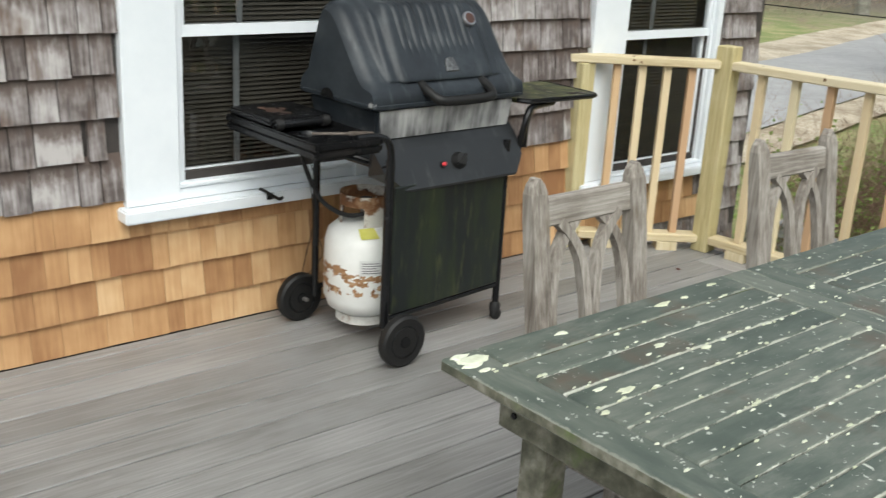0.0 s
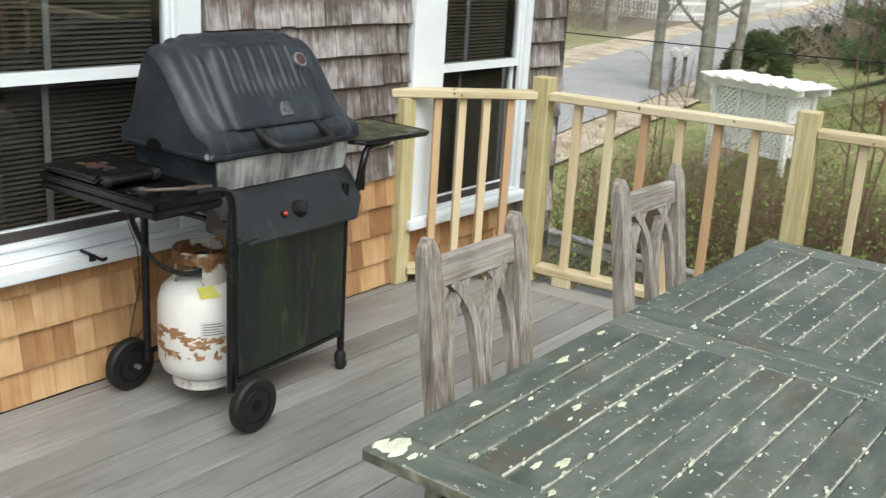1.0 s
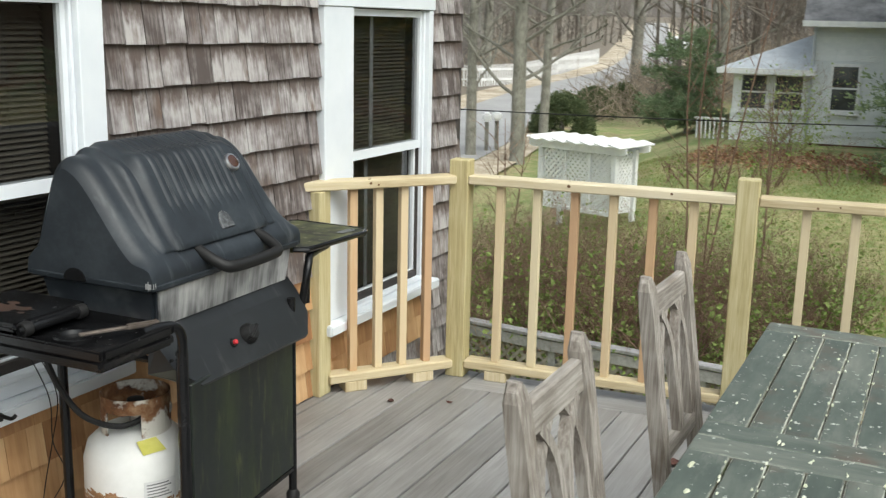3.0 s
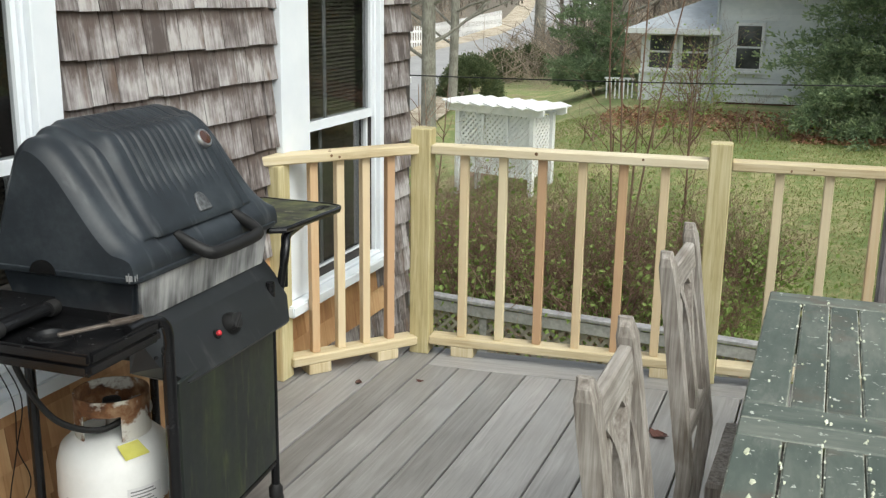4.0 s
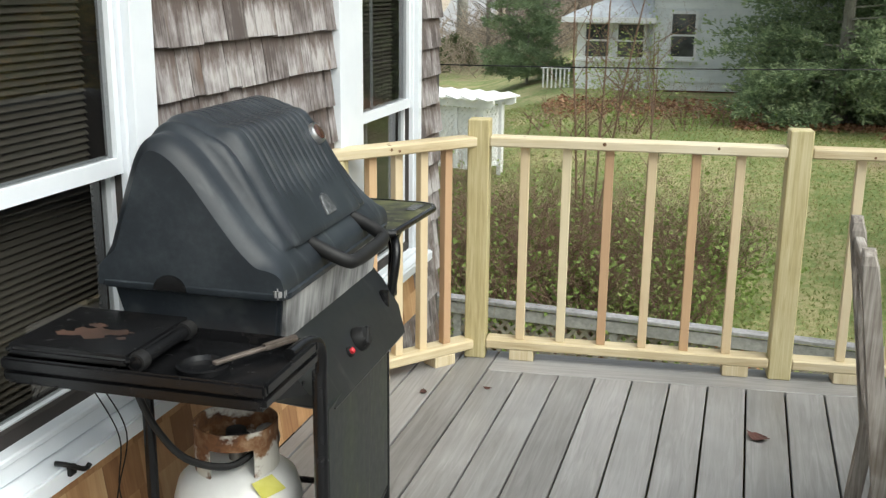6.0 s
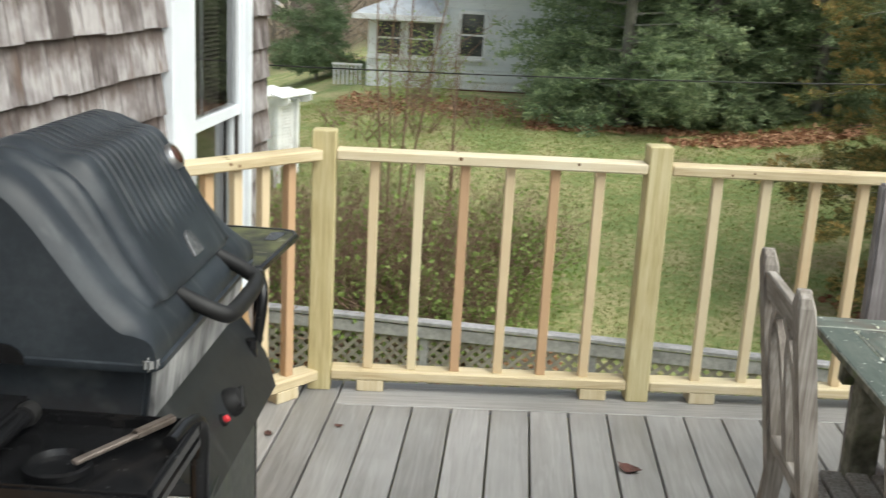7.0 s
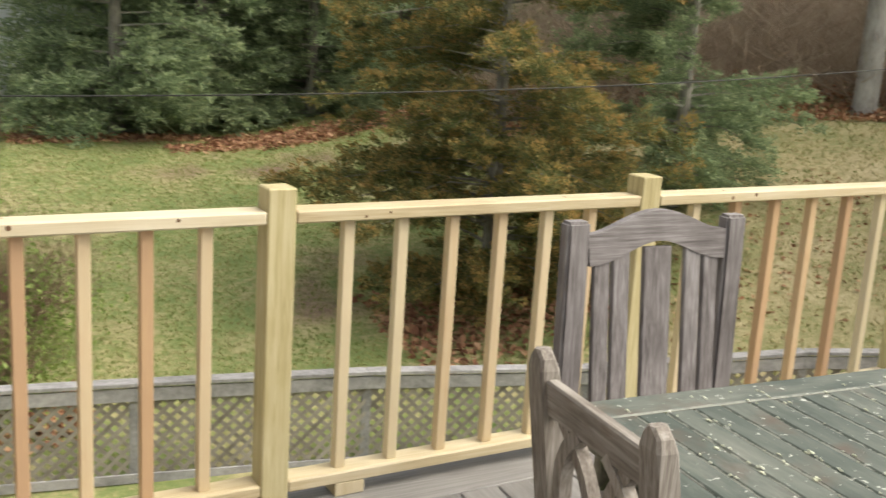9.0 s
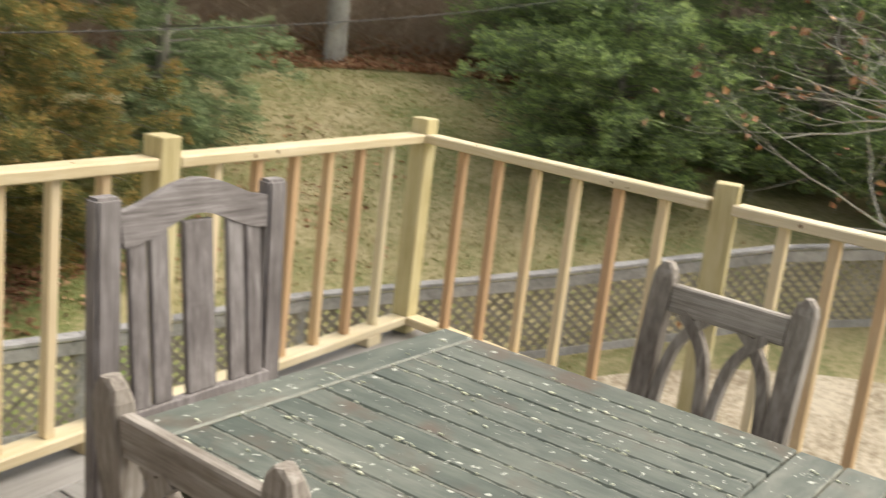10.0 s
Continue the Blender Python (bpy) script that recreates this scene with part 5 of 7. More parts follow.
# ---------------------------------------------------------------- gas bottle
tank = thing("propane_tank", pose(-0.505, -1.985, 0.032) @ Matrix.Diagonal((1, 1, 0.93, 1)), "white propane tank with a rusty collar under the grill", "gas tank")
body = part("body", lathe([(0.055, 0.058), (0.10, 0.066), (0.137, 0.092), (0.152, 0.135), (0.1535, 0.25), (0.1535, 0.252), (0.152, 0.36), (0.140, 0.408), (0.108, 0.440), (0.060, 0.455), (0.022, 0.458)], 40),
            TANK, tank, smooth=True)
part("foot_ring", lathe([(0.10, 0.030), (0.104, 0.030), (0.104, 0.066), (0.098, 0.066)], 32), TANK_RUSTY, tank, "rust-flecked foot ring", smooth=True)
bm = bmesh.new()
segs, inner, outer = 40, 0.094, 0.099
for i in range(segs):
    a0, a1 = 2 * math.pi * i / segs, 2 * math.pi * (i + 1) / segs
    am = math.degrees((a0 + a1) / 2)
    low, high = 0.425, 0.565
    if 250 < am < 318:
        low = 0.520
    if 150 < am < 200:
        low = 0.505
    for r0, r1 in ((inner, outer),):
        q = [(r * math.cos(a), r * math.sin(a), z) for a in (a0, a1) for r in (r0, r1) for z in (low, high)]
        v = [bm.verts.new(p) for p in q]
        for f in ((0, 1, 3, 2), (4, 6, 7, 5), (0, 4, 5, 1), (2, 3, 7, 6), (0, 2, 6, 4), (1, 5, 7, 3)):
            bm.faces.new([v[k] for k in f])
bmesh.ops.remove_doubles(bm, verts=bm.verts, dist=0.0005)
part("collar", bm, RUST, tank, "rusty pierced steel collar")
part("valve", tube(bmesh.new(), [(0, 0, 0.455), (0, 0, 0.50), (0.02, 0.01, 0.515)], 0.020, 12), STEEL, tank, smooth=True)
part("valve_knob", lathe([(0.024, 0.515), (0.026, 0.522), (0.024, 0.538), (0.01, 0.541)], 12), PLASTIC, tank, smooth=True)


def wrap(name, a0, a1, z0, z1, material, r=0.1545, label="", to=None):
    bm, cols = bmesh.new(), []
    for i in range(9):
        a = radians(a0 + (a1 - a0) * i / 8)
        cols.append([bm.verts.new((r * math.cos(a), r * math.sin(a), z)) for z in (z0, z1)])
    for p, q in zip(cols, cols[1:]):
        bm.faces.new((p[0], q[0], q[1], p[1]))
    return part(name, bm, material, to or tank, label, smooth=True)


lab = wrap("paper_label", -48, -12, 0.262, 0.325, PAPER, 0.1549, "pale label with unreadable print")
for i in range(5):
    wrap("print_bar", -45, -18 - 3 * (i % 3), 0.272 + 0.010 * i, 0.276 + 0.010 * i, INK, 0.1553, to=lab)
bm = bmesh.new()
st = []
for a, r, z in ((-54, 0.116, 0.4345), (-26, 0.110, 0.4395), (-20, 0.141, 0.405), (-47, 0.143, 0.4005)):
    st.append(bm.verts.new((r * 1.035 * math.cos(radians(a)), r * 1.035 * math.sin(radians(a)), z + 0.009)))
bm.faces.new(st)
part("yellow_sticker", bm, YELLOW, tank, "faded yellow warning sticker")
rng = random.Random(21)
bm = bmesh.new()
for band in (0.262, 0.255, 0.195):
    for i in range(30):
        a, z = rng.uniform(-160, 20), band + rng.gauss(0, 0.013)
        rw, rh, k = rng.choice((1.5, 3, 5, 8, 12)), rng.choice((0.003, 0.006, 0.010, 0.016)), 15
        pts = []
        for j in range(k):
            t = 2 * math.pi * j / k
            s = rng.uniform(0.35, 1.4)
            aa, zz = radians(a + rw * s * math.cos(t)), z + rh * s * math.sin(t)
            pts.append(bm.verts.new((0.1542 * math.cos(aa), 0.1542 * math.sin(aa), zz)))
        bm.faces.new(pts)
part("rust_patch", bm, TANK_RUST, tank, "peeling rust patches round the middle", kind="stuff")
hose = [(0.02, 0.01, 0.515), (0.06, -0.02, 0.50), (0.02, -0.10, 0.485), (-0.06, -0.15, 0.52), (-0.12, -0.17, 0.60), (-0.15, -0.19, 0.70), (-0.15, -0.20, 0.775)]
gas = thing("gas_hose", pose(-0.505, -1.985, 0), "black rubber gas hose from tank valve to burner", "hose")
part("hose", tube(bmesh.new(), smooth_path(hose, 6), 0.0085, 8), PLASTIC, gas, smooth=True)
part("regulator", lathe([(0.02, -0.012), (0.032, -0.008), (0.032, 0.008), (0.015, 0.016)], 16, pose(0.065, 0.03, 0.505, 70, 0, 20)), STEEL, gas, smooth=True)

# ---------------------------------------------------------------- small things on wall and deck
cleat = thing("rope_cleat", WALL @ pose(0.101, -2.20, 0.50), "small black cleat hook fixed to the window sill", "hook")
part("hook", tube(bmesh.new(), smooth_path([(-0.012, -0.035, 0.03), (0.012, -0.03, 0.028), (0.016, 0.0, 0.008), (0.012, 0.035, -0.012), (0.014, 0.05, -0.006)], 5), 0.006, 8), PLASTIC, cleat, smooth=True)
part("base", box(-0.004, 0.008, -0.012, 0.012, -0.012, 0.012, 0.002), PLASTIC, cleat)
for k, (dv, sag) in enumerate(((0.0, 0.06), (0.03, -0.05))):
    wire = thing("thin_cable", WALL @ pose(0.0, 0, 0), "thin dark cable hanging from the window over the shingles", "cable", "cables below the window")
    pts = [(0.052, -2.03 + dv, 0.62), (0.108, -2.02 + dv, 0.50), (0.07, -2.0 + dv + sag * 0.3, 0.34), (0.055, -1.99 + dv + sag, 0.20), (0.058, -2.06 + dv, 0.08), (0.07, -2.0 + dv, 0.006)]
    part("cable", tube(bmesh.new(), smooth_path(pts, 6), 0.0018, 5), PLASTIC, wire)


def curled_leaf(m, size):
    e = thing("fallen_leaf", m, "curled dry reddish-brown leaf lying on the deck", "leaf", "fallen leaves on the deck")
    lr = random.Random(int(size * 1e5))
    bm, rows = bmesh.new(), []
    for i in range(7):
        t = i / 6
        w = math.sin(math.pi * min(1, t * 0.9 + 0.08)) * 0.6 * (1 + 0.35 * (i % 2))
        rows.append([bm.verts.new((size * (t - 0.5), size * w * k, size * (0.04 + 0.35 * abs(k) ** 1.5 * w + 0.25 * (t - 0.5) ** 2 + 0.05 * lr.random()))) for k in (-1, -0.5, 0, 0.5, 1)])
    for a, b in zip(rows, rows[1:]):
        for k in range(4):
            bm.faces.new((a[k], a[k + 1], b[k + 1], b[k]))
    lo = min(v.co.z for v in bm.verts)
    for v in bm.verts:
        v.co.z -= lo
    ext = bmesh.ops.extrude_face_region(bm, geom=bm.faces[:])
    bmesh.ops.translate(bm, verts=[v for v in ext["geom"] if isinstance(v, bmesh.types.BMVert)], vec=(0, 0, 0.0012))
    part("blade", bm, LEAF_DARK, e)


curled_leaf(pose(0.885, -0.60, 0.0005, 0, 0, 50), 0.06)
curled_leaf(pose(-0.36, -0.42, 0.0005, 0, 0, 10), 0.028)
curled_leaf(pose(-0.12, -0.33, 0.0005, 0, 0, 80), 0.022)


# ---------------------------------------------------------------- fence and garden
def lattice_fence():
    e = thing("lattice_fence", pose(0, 0, 0), "low grey weathered fence of diagonal lattice and flat rails", "fence")
    line = [(-3.6, 7.1), (-1.35, 6.57), (0.35, 6.25), (2.03, 5.93), (4.1, 5.5), (6.1, 4.75), (8.0, 3.75), (9.9, 1.75), (11.6, 0.0), (13.0, -2.0)]
    for (xa, ya), (xb, yb) in zip(line, line[1:]):
        za, zb = (-2.83 + 1.75 * sstep(5.0, 16, x) for x in (xa, xb))
        d = Vector((xb - xa, yb - ya, 0))
        L, rise = d.length, (zb - za)
        base = Matrix.Translation((xa, ya, za)) @ Matrix.Rotation(math.atan2(d.y, d.x), 4, "Z")

        def slope(bm):
            for v in bm.verts:
                v.co.z += rise * v.co.x / L
            return bm

        part("post", box(-0.045, 0.045, -0.02, 0.07, -0.1, 0.99, 0.004), FENCE_GREY, e, m=base)
        part("cap_rail", slope(box(0, L, -0.06, 0.09, 1.0, 1.035, 0.004)), FENCE_GREY, e, m=base)
        part("top_rail", slope(box(0, L, -0.045, -0.022, 0.86, 0.985, 0.003)), FENCE_GREY, e, m=base)
        part("bottom_rail", slope(box(0, L, -0.045, -0.022, 0.08, 0.17, 0.003)), FENCE_GREY, e, m=base)
        bm = bmesh.new()
        h0, h1, step, w = 0.15, 0.88, 0.125, 0.019
        H = h1 - h0
        for s in (-1, 1):
            k = -H
            while k < L:
                a, b = (k, h0), (k + H, h1)
                if a[0] < 0:
                    a = (0, h0 - a[0])
                if b[0] > L:
                    b = (L, h1 - (b[0] - L))
                if b[1] - a[1] > 0.03:
                    if s < 0:
                        a, b = (L - a[0], a[1]), (L - b[0], b[1])
                    x0, x1 = (-0.019, -0.012) if s > 0 else (-0.011, -0.004)
                    pts = []
                    for y in (x0, x1):
                        pts += [(a[0] - w * 0.7, y, a[1] + w * 0.7 * s), (a[0] + w * 0.7, y, a[1] - w * 0.7 * s), (b[0] + w * 0.7, y, b[1] - w * 0.7 * s), (b[0] - w * 0.7, y, b[1] + w * 0.7 * s)]
                    v = [bm.verts.new(p) for p in pts]
                    for f in ((0, 1, 2, 3), (7, 6, 5, 4), (0, 4, 5, 1), (2, 6, 7, 3), (1, 5, 6, 2), (3, 7, 4, 0)):
                        bm.faces.new([v[i] for i in f])
                k += step
        part("lattice_panel", slope(bm), LATTICE_MAT, e, m=base, kind="stuff")


lattice_fence()


def sprays(gen, n, size, aspect, seed, flat=0.5):
    """n small leaf blades: gen(rng, n) gives their places and the ways that they point."""
    r = np.random.RandomState(seed)
    c, d = gen(r, n)
    n = len(c)
    d = d / (np.linalg.norm(d, axis=1, keepdims=True) + 1e-9)
    side = np.cross(d, r.normal(size=(n, 3)))
    side /= np.linalg.norm(side, axis=1, keepdims=True) + 1e-9
    up = np.cross(d, side)
    L = size * r.uniform(0.6, 1.4, (n, 1))
    W = L * aspect
    v = np.stack([c - side * W * 0.3, c + d * L * 0.5 - side * W + up * W * flat, c + d * L, c + d * L * 0.5 + side * W + up * W * flat], 1).reshape(-1, 3)
    f = np.arange(4 * n).reshape(-1, 4)
    return v.tolist(), f.tolist()


def conifer_gen(h, radius, limbs, droop, base=0.02, top_pow=0.8, seed=0, spread=0.22):
    """Limbs round a stem, each with a fan of side twigs that carry the sprays."""
    lr = np.random.RandomState(seed + 77)
    lt, la = base + (1 - base) * np.sort(lr.uniform(0, 1, limbs) ** 1.5), lr.uniform(0, 6.283, limbs)
    ll = radius * np.clip((1 - lt) ** top_pow + 0.04, 0, 1) * np.minimum(1, 0.62 + 2.4 * lt) * lr.uniform(0.55, 1.22, limbs)
    nt = limbs * 20
    k = lr.choice(limbs, nt, p=ll / ll.sum())
    s = 1 - 0.85 * lr.uniform(0, 1, nt) ** 1.15
    s[:limbs] = 1.0
    k[:limbs] = np.arange(limbs)
    along = ll[k] * s
    root = np.stack([np.cos(la[k]) * along, np.sin(la[k]) * along, lt[k] * h + along * (0.28 - droop * s)], 1)
    turn = la[k] + lr.normal(0, 0.75, nt)
    way = np.stack([np.cos(turn), np.sin(turn), lr.normal(0.05, 0.38, nt)], 1)
    way /= np.linalg.norm(way, axis=1, keepdims=True)
    reach = spread * lr.uniform(0.7, 2.1, nt)

    def gen(r, n, tips):
        q = r.choice(nt, n, p=reach / reach.sum())
        u = r.uniform(0.62, 1.0, n) if tips else r.uniform(0.0, 0.8, n)
        wide = (reach[q] * 0.30 * (1.15 - u))[:, None]
        c = root[q] + way[q] * (reach[q] * u)[:, None] + r.normal(size=(n, 3)) * wide * np.array([1, 1, 0.55])
        if tips:
            c[:, 2] += 0.12 * spread
        c[:, 2] = np.maximum(c[:, 2], 0.05)
        return c, way[q] + 0.55 * r.normal(size=(n, 3)) + np.array([0, 0, 0.15])

    return gen, lt, la, ll


def conifer(name, m, h, radius, n, size, leaf, label, seed, limbs=90, droop=0.35, aspect=0.22, base=0.02, top_pow=0.8, spread=0.22, category="tree", group="", tip=None, tip_label=""):
    e = thing(name, m, label, category, group)
    gen, lt, la, ll = conifer_gen(h, radius, limbs, droop, base, top_pow, seed, spread)
    bm = tube(bmesh.new(), [(0, 0, -0.15), (0.03, 0.02, h * 0.4), (0, 0, h * 0.97)], [0.011 * h + 0.02, 0.008 * h, 0.01], 9)
    part("trunk", bm, BARK, e, smooth=True)
    bm = bmesh.new()
    for t, a, L in zip(lt.tolist(), la.tolist(), ll.tolist()):
        z = t * h
        pts = [(0, 0, z), (math.cos(a) * L * 0.5, math.sin(a) * L * 0.5, z + L * 0.5 * (0.28 - droop * 0.5)), (math.cos(a) * L * 0.95, math.sin(a) * L * 0.95, z + L * 0.95 * (0.28 - droop * 0.95))]
        tube(bm, pts, [0.0028 * h * (1 - t) + 0.008, 0.009, 0.004], 4, False)
    part("limb_whorl", bm, BARK, e, kind="stuff")
    for nm, mat, count, tips, lab in (("crown", leaf, int(n * 0.62), False, ""), ("young_sprays", tip or leaf, int(n * 0.38), True, tip_label)):
        v, f = sprays(lambda r, c: gen(r, c, tips), count, size, aspect, seed + 5 * tips)
        ob = new(nm, cloud_mesh(nm, v, f, mat))
        ob.parent = e
        tagged(ob, lab, kind="stuff")
    return e


def at_ground(x, y, rot=0, s=1.0):
    return Matrix.Translation((x, y, ground_z(x, y))) @ Matrix.Rotation(radians(rot), 4, "Z") @ Matrix.Scale(s, 4)


conifer("cedar_tree", at_ground(7.0, 8.0), 8.5, 2.25, 230000, 0.058, CEDAR, "olive and rust-tinged cedar with ragged boughs down to the grass", 1, 190, 0.30, 0.18, 0.02, 0.40, 0.19,
        tip=RUSTY, tip_label="rust-brown young sprays at the bough ends")
conifer("cedar_tree", at_ground(10.4, 8.4), 8.0, 1.75, 130000, 0.062, GREEN, "dark green cedar behind the olive one", 2, 150, 0.3, 0.18, 0.03, 0.42, 0.19, tip=FRESH)
fir = conifer("evergreen_tree", at_ground(4.5, 17.6), 11.0, 2.3, 80000, 0.105, GREEN, "dark evergreen tree at the back of the lawn", 3, 170, 0.38, 0.18, 0.005, 0.4, 0.28,
              group="evergreens behind the lawn", tip=FRESH)
for x, y, r, s in ((6.6, 19.0, 70, 1.1), (8.8, 18.2, 140, 0.95), (11.2, 18.6, 220, 1.1), (13.6, 19.2, 300, 1.0), (5.4, 21.5, 20, 1.2), (10.0, 21.5, 200, 1.3)):
    copy_thing(fir, at_ground(x, y, r)).scale = (s, s, s)
yew = conifer("yew_bush", at_ground(14.3, 3.2), 5.4, 2.0, 85000, 0.072, GREEN, "broad dark green evergreen bush beyond the fence", 4, 160, 0.24, 0.18, 0.02, 0.45, 0.2, "bush",
              "evergreen bushes at the yard's edge", YEW)
for x, y, r, s in ((16.6, 0.8, 100, 1.2), (17.3, 5.4, 200, 1.05), (15.7, -2.4, 300, 1.15)):
    copy_thing(yew, at_ground(x, y, r)).scale = (s, s, s)
conifer("evergreen_tree", at_ground(-2.8, 28.5), 3.1, 1.45, 26000, 0.11, GREEN, "small dark evergreen in front of the neighbour's porch", 5, 70, 0.3, 0.16, 0.10, 0.45, 0.22)


def round_gen(rx, rz, seed):
    lr = np.random.RandomState(seed)
    bumps = lr.normal(size=(160, 3))
    bumps[:, 2] = np.abs(bumps[:, 2])
    bumps /= np.linalg.norm(bumps, axis=1, keepdims=True)

    def gen(r, n):
        k = r.choice(160, n)
        q = bumps[k] * r.uniform(0.86, 1.0, (n, 1)) + 0.06 * r.normal(size=(n, 3))
        c = q * np.array([rx, rx, rz])
        c[:, 2] = np.maximum(c[:, 2], 0.03)
        return c, q + 0.5 * r.normal(size=(n, 3))

    return gen


def clipped_bush(m, rx, rz, seed):
    e = thing("clipped_bush", m, "dense rounded dark evergreen bush beside the road", "bush", "rounded bushes by the road")
    bm = tube(bmesh.new(), [(0, 0, -0.1), (0, 0, rz * 0.5)], [0.12, 0.05], 7)
    part("stem", bm, BARK, e)
    v, f = sprays(round_gen(rx, rz, seed), 22000, 0.08, 0.3, seed)
    ob = new("crown", cloud_mesh("crown", v, f, BOX))
    ob.parent = e
    tagged(ob, kind="stuff")


clipped_bush(at_ground(-8.15, 34.5), 1.2, 1.5, 31)
clipped_bush(at_ground(-8.5, 41.5), 0.95, 1.3, 32)
clipped_bush(at_ground(-7.75, 44.3), 0.98, 1.35, 33)


def grow(bm, p, d, r, length, depth, rng, sides, tips, up=0.15):
    """A limb that forks until depth runs out."""
    pts, rad, q, w = [p.copy()], [r], p.copy(), d.normalized()
    n = 4 if depth > 1 else 3
    for i in range(n):
        w = (w + Vector((rng.gauss(0, 0.16), rng.gauss(0, 0.16), rng.gauss(0, 0.10) + up * 0.25))).normalized()
        q = q + w * (length / n)
        pts.append(q.copy())
        rad.append(r * (1 - 0.45 * (i + 1) / n))
    tube(bm, pts, rad, max(3, sides), False)
    if depth == 0:
        tips.append(q)
        return
    for i in range(rng.randint(2, 4) if depth > 1 else 3):
        t = rng.uniform(0.4, 1.0)
        k = min(n, 1 + int(t * n))
        ax = Vector((rng.gauss(0, 1), rng.gauss(0, 1), rng.gauss(0, 0.5) + up)).normalized()
        grow(bm, pts[k], w * 0.75 + ax * 0.85, rad[k] * 0.62, length * rng.uniform(0.55, 0.8), depth - 1, rng, sides - 1, tips, up)


def bare_tree(name, m, height, r, seed, depth=4, bark=BARK, label="bare leafless tree with a grey trunk", lean=(0, 0), group="bare trees", first=0.16, n_limb=15):
    e = thing(name, m, label, "tree", group)
    rng = random.Random(seed)
    top = Vector((lean[0], lean[1], height * 0.75))
    path = [Vector((0, 0, -0.2)), Vector((0, 0, 0.12)), top * 0.35 + Vector((rng.gauss(0, 0.08), rng.gauss(0, 0.08), 0)), top * 0.7 + Vector((rng.gauss(0, 0.15), rng.gauss(0, 0.15), 0)), top]
    part("trunk", tube(bmesh.new(), path, [r * 1.5, r * 1.08, r * 0.92, r * 0.7, r * 0.35], 12), bark, e, smooth=True)
    bm, tips = bmesh.new(), []
    for i in range(n_limb):
        t = first + (1 - first) * (i + 0.5) / n_limb
        p = path[1].lerp(top, t)
        a = rng.uniform(0, 6.283)
        grow(bm, p, Vector((math.cos(a), math.sin(a), 0.55)), r * 0.30 * (1.15 - 0.6 * t), height * 0.20, depth - 1, rng, 6, tips)
    part("branch_work", bm, bark, e, kind="stuff")
    return e


for i, (x, y, h, r) in enumerate(((-7.3, 25.5, 13, 0.21), (-8.1, 31.5, 14, 0.16), (-8.95, 26.0, 13, 0.16), (-9.9, 60.0, 15, 0.34), (-18.8, 46, 14, 0.3), (-19.5, 60, 15, 0.3),
                                  (-22.0, 50, 15, 0.25), (-7.5, 78, 16, 0.3), (-3.5, 44, 14, 0.25), (1.2, 46, 15, 0.25))):
    bare_tree("bare_tree", at_ground(x, y, 40 * i), h, r, 50 + i, 4, lean=(0.6 * math.sin(i), 0.4), label="bare leafless roadside tree with a grey trunk")
bare_tree("bare_tree", at_ground(14.75, 8.75, 30), 13, 0.19, 81, 4, PALE_BARK, "tall bare tree with a pale trunk past the lawn", group="", first=0.4)


def lichened_tree():
    e = thing("bare_tree", at_ground(11.2, -2.9), "bare tree with long pale lichened branches reaching over the fence", "tree")
    rng = random.Random(19)
    part("trunk", tube(bmesh.new(), [(0, 0, -0.2), (0.02, 0, 1.4), (0.1, -0.1, 3.2), (0, 0, 6)], [0.2, 0.15, 0.12, 0.05], 10), PALE_BARK, e, smooth=True)
    bm, tips = bmesh.new(), []
    for z, dy, dz, L in ((1.6, 1.0, 0.10, 1.9), (2.2, 1.0, 0.22, 1.9), (2.6, 1.0, 0.05, 1.7), (3.0, 0.9, 0.3, 1.9), (3.5, 0.9, 0.25, 1.7), (2.9, 0.8, -0.1, 1.5), (4.2, 0.8, 0.4, 1.5)):
        grow(bm, Vector((0.03, 0, z)), Vector((rng.uniform(-0.35, 0.1), dy, dz)), 0.038, L, 3, rng, 6, tips, 0.05)
    part("branch_work", bm, PALE_BARK, e, kind="stuff")
    v, f = sprays(lambda r, n: (np.array([tuple(tips[k % len(tips)]) for k in range(n)]) + 0.06 * r.normal(size=(n, 3)), r.normal(size=(n, 3))), min(110, len(tips)), 0.10, 0.35, 9)
    ob = new("withered_leaves", cloud_mesh("withered_leaves", v, f, LEAF_DRY))
    ob.parent = e
    tagged(ob, "few withered orange leaves", kind="stuff")


lichened_tree()


def thicket(m, radius, h, stems, leaves, seed, leaf=BRIGHT, label="tangled brown thicket with small fresh leaves"):
    e = thing("thicket_shrub", m, label, "shrub", "thicket behind the railing")
    rng = random.Random(seed)
    bm, tips = bmesh.new(), []
    for i in range(stems):
        a, q = rng.uniform(0, 6.283), radius * math.sqrt(rng.random()) * 0.8
        p = Vector((math.cos(a) * q, math.sin(a) * q, -0.03))
        grow(bm, p, Vector((rng.gauss(0, 0.42), rng.gauss(0, 0.42), 1)), 0.017, h * rng.uniform(0.34, 0.6), 3, rng, 4, tips, 0.2)
    part("stem_tangle", bm, TWIG, e, kind="stuff")
    pts = np.array([tuple(t) for t in tips])

    def gen(r, n):
        c = pts[r.randint(0, len(pts), n)] * np.array([1, 1, 1]) * r.uniform(0.2, 0.92, (n, 1)) ** np.array([0.3, 0.3, 1.5])
        return c + 0.07 * r.normal(size=(n, 3)), r.normal(size=(n, 3))

    v, f = sprays(gen, leaves, 0.062, 0.40, seed)
    ob = new("leaves", cloud_mesh("leaves", v, f, leaf))
    ob.parent = e
    tagged(ob, kind="stuff")


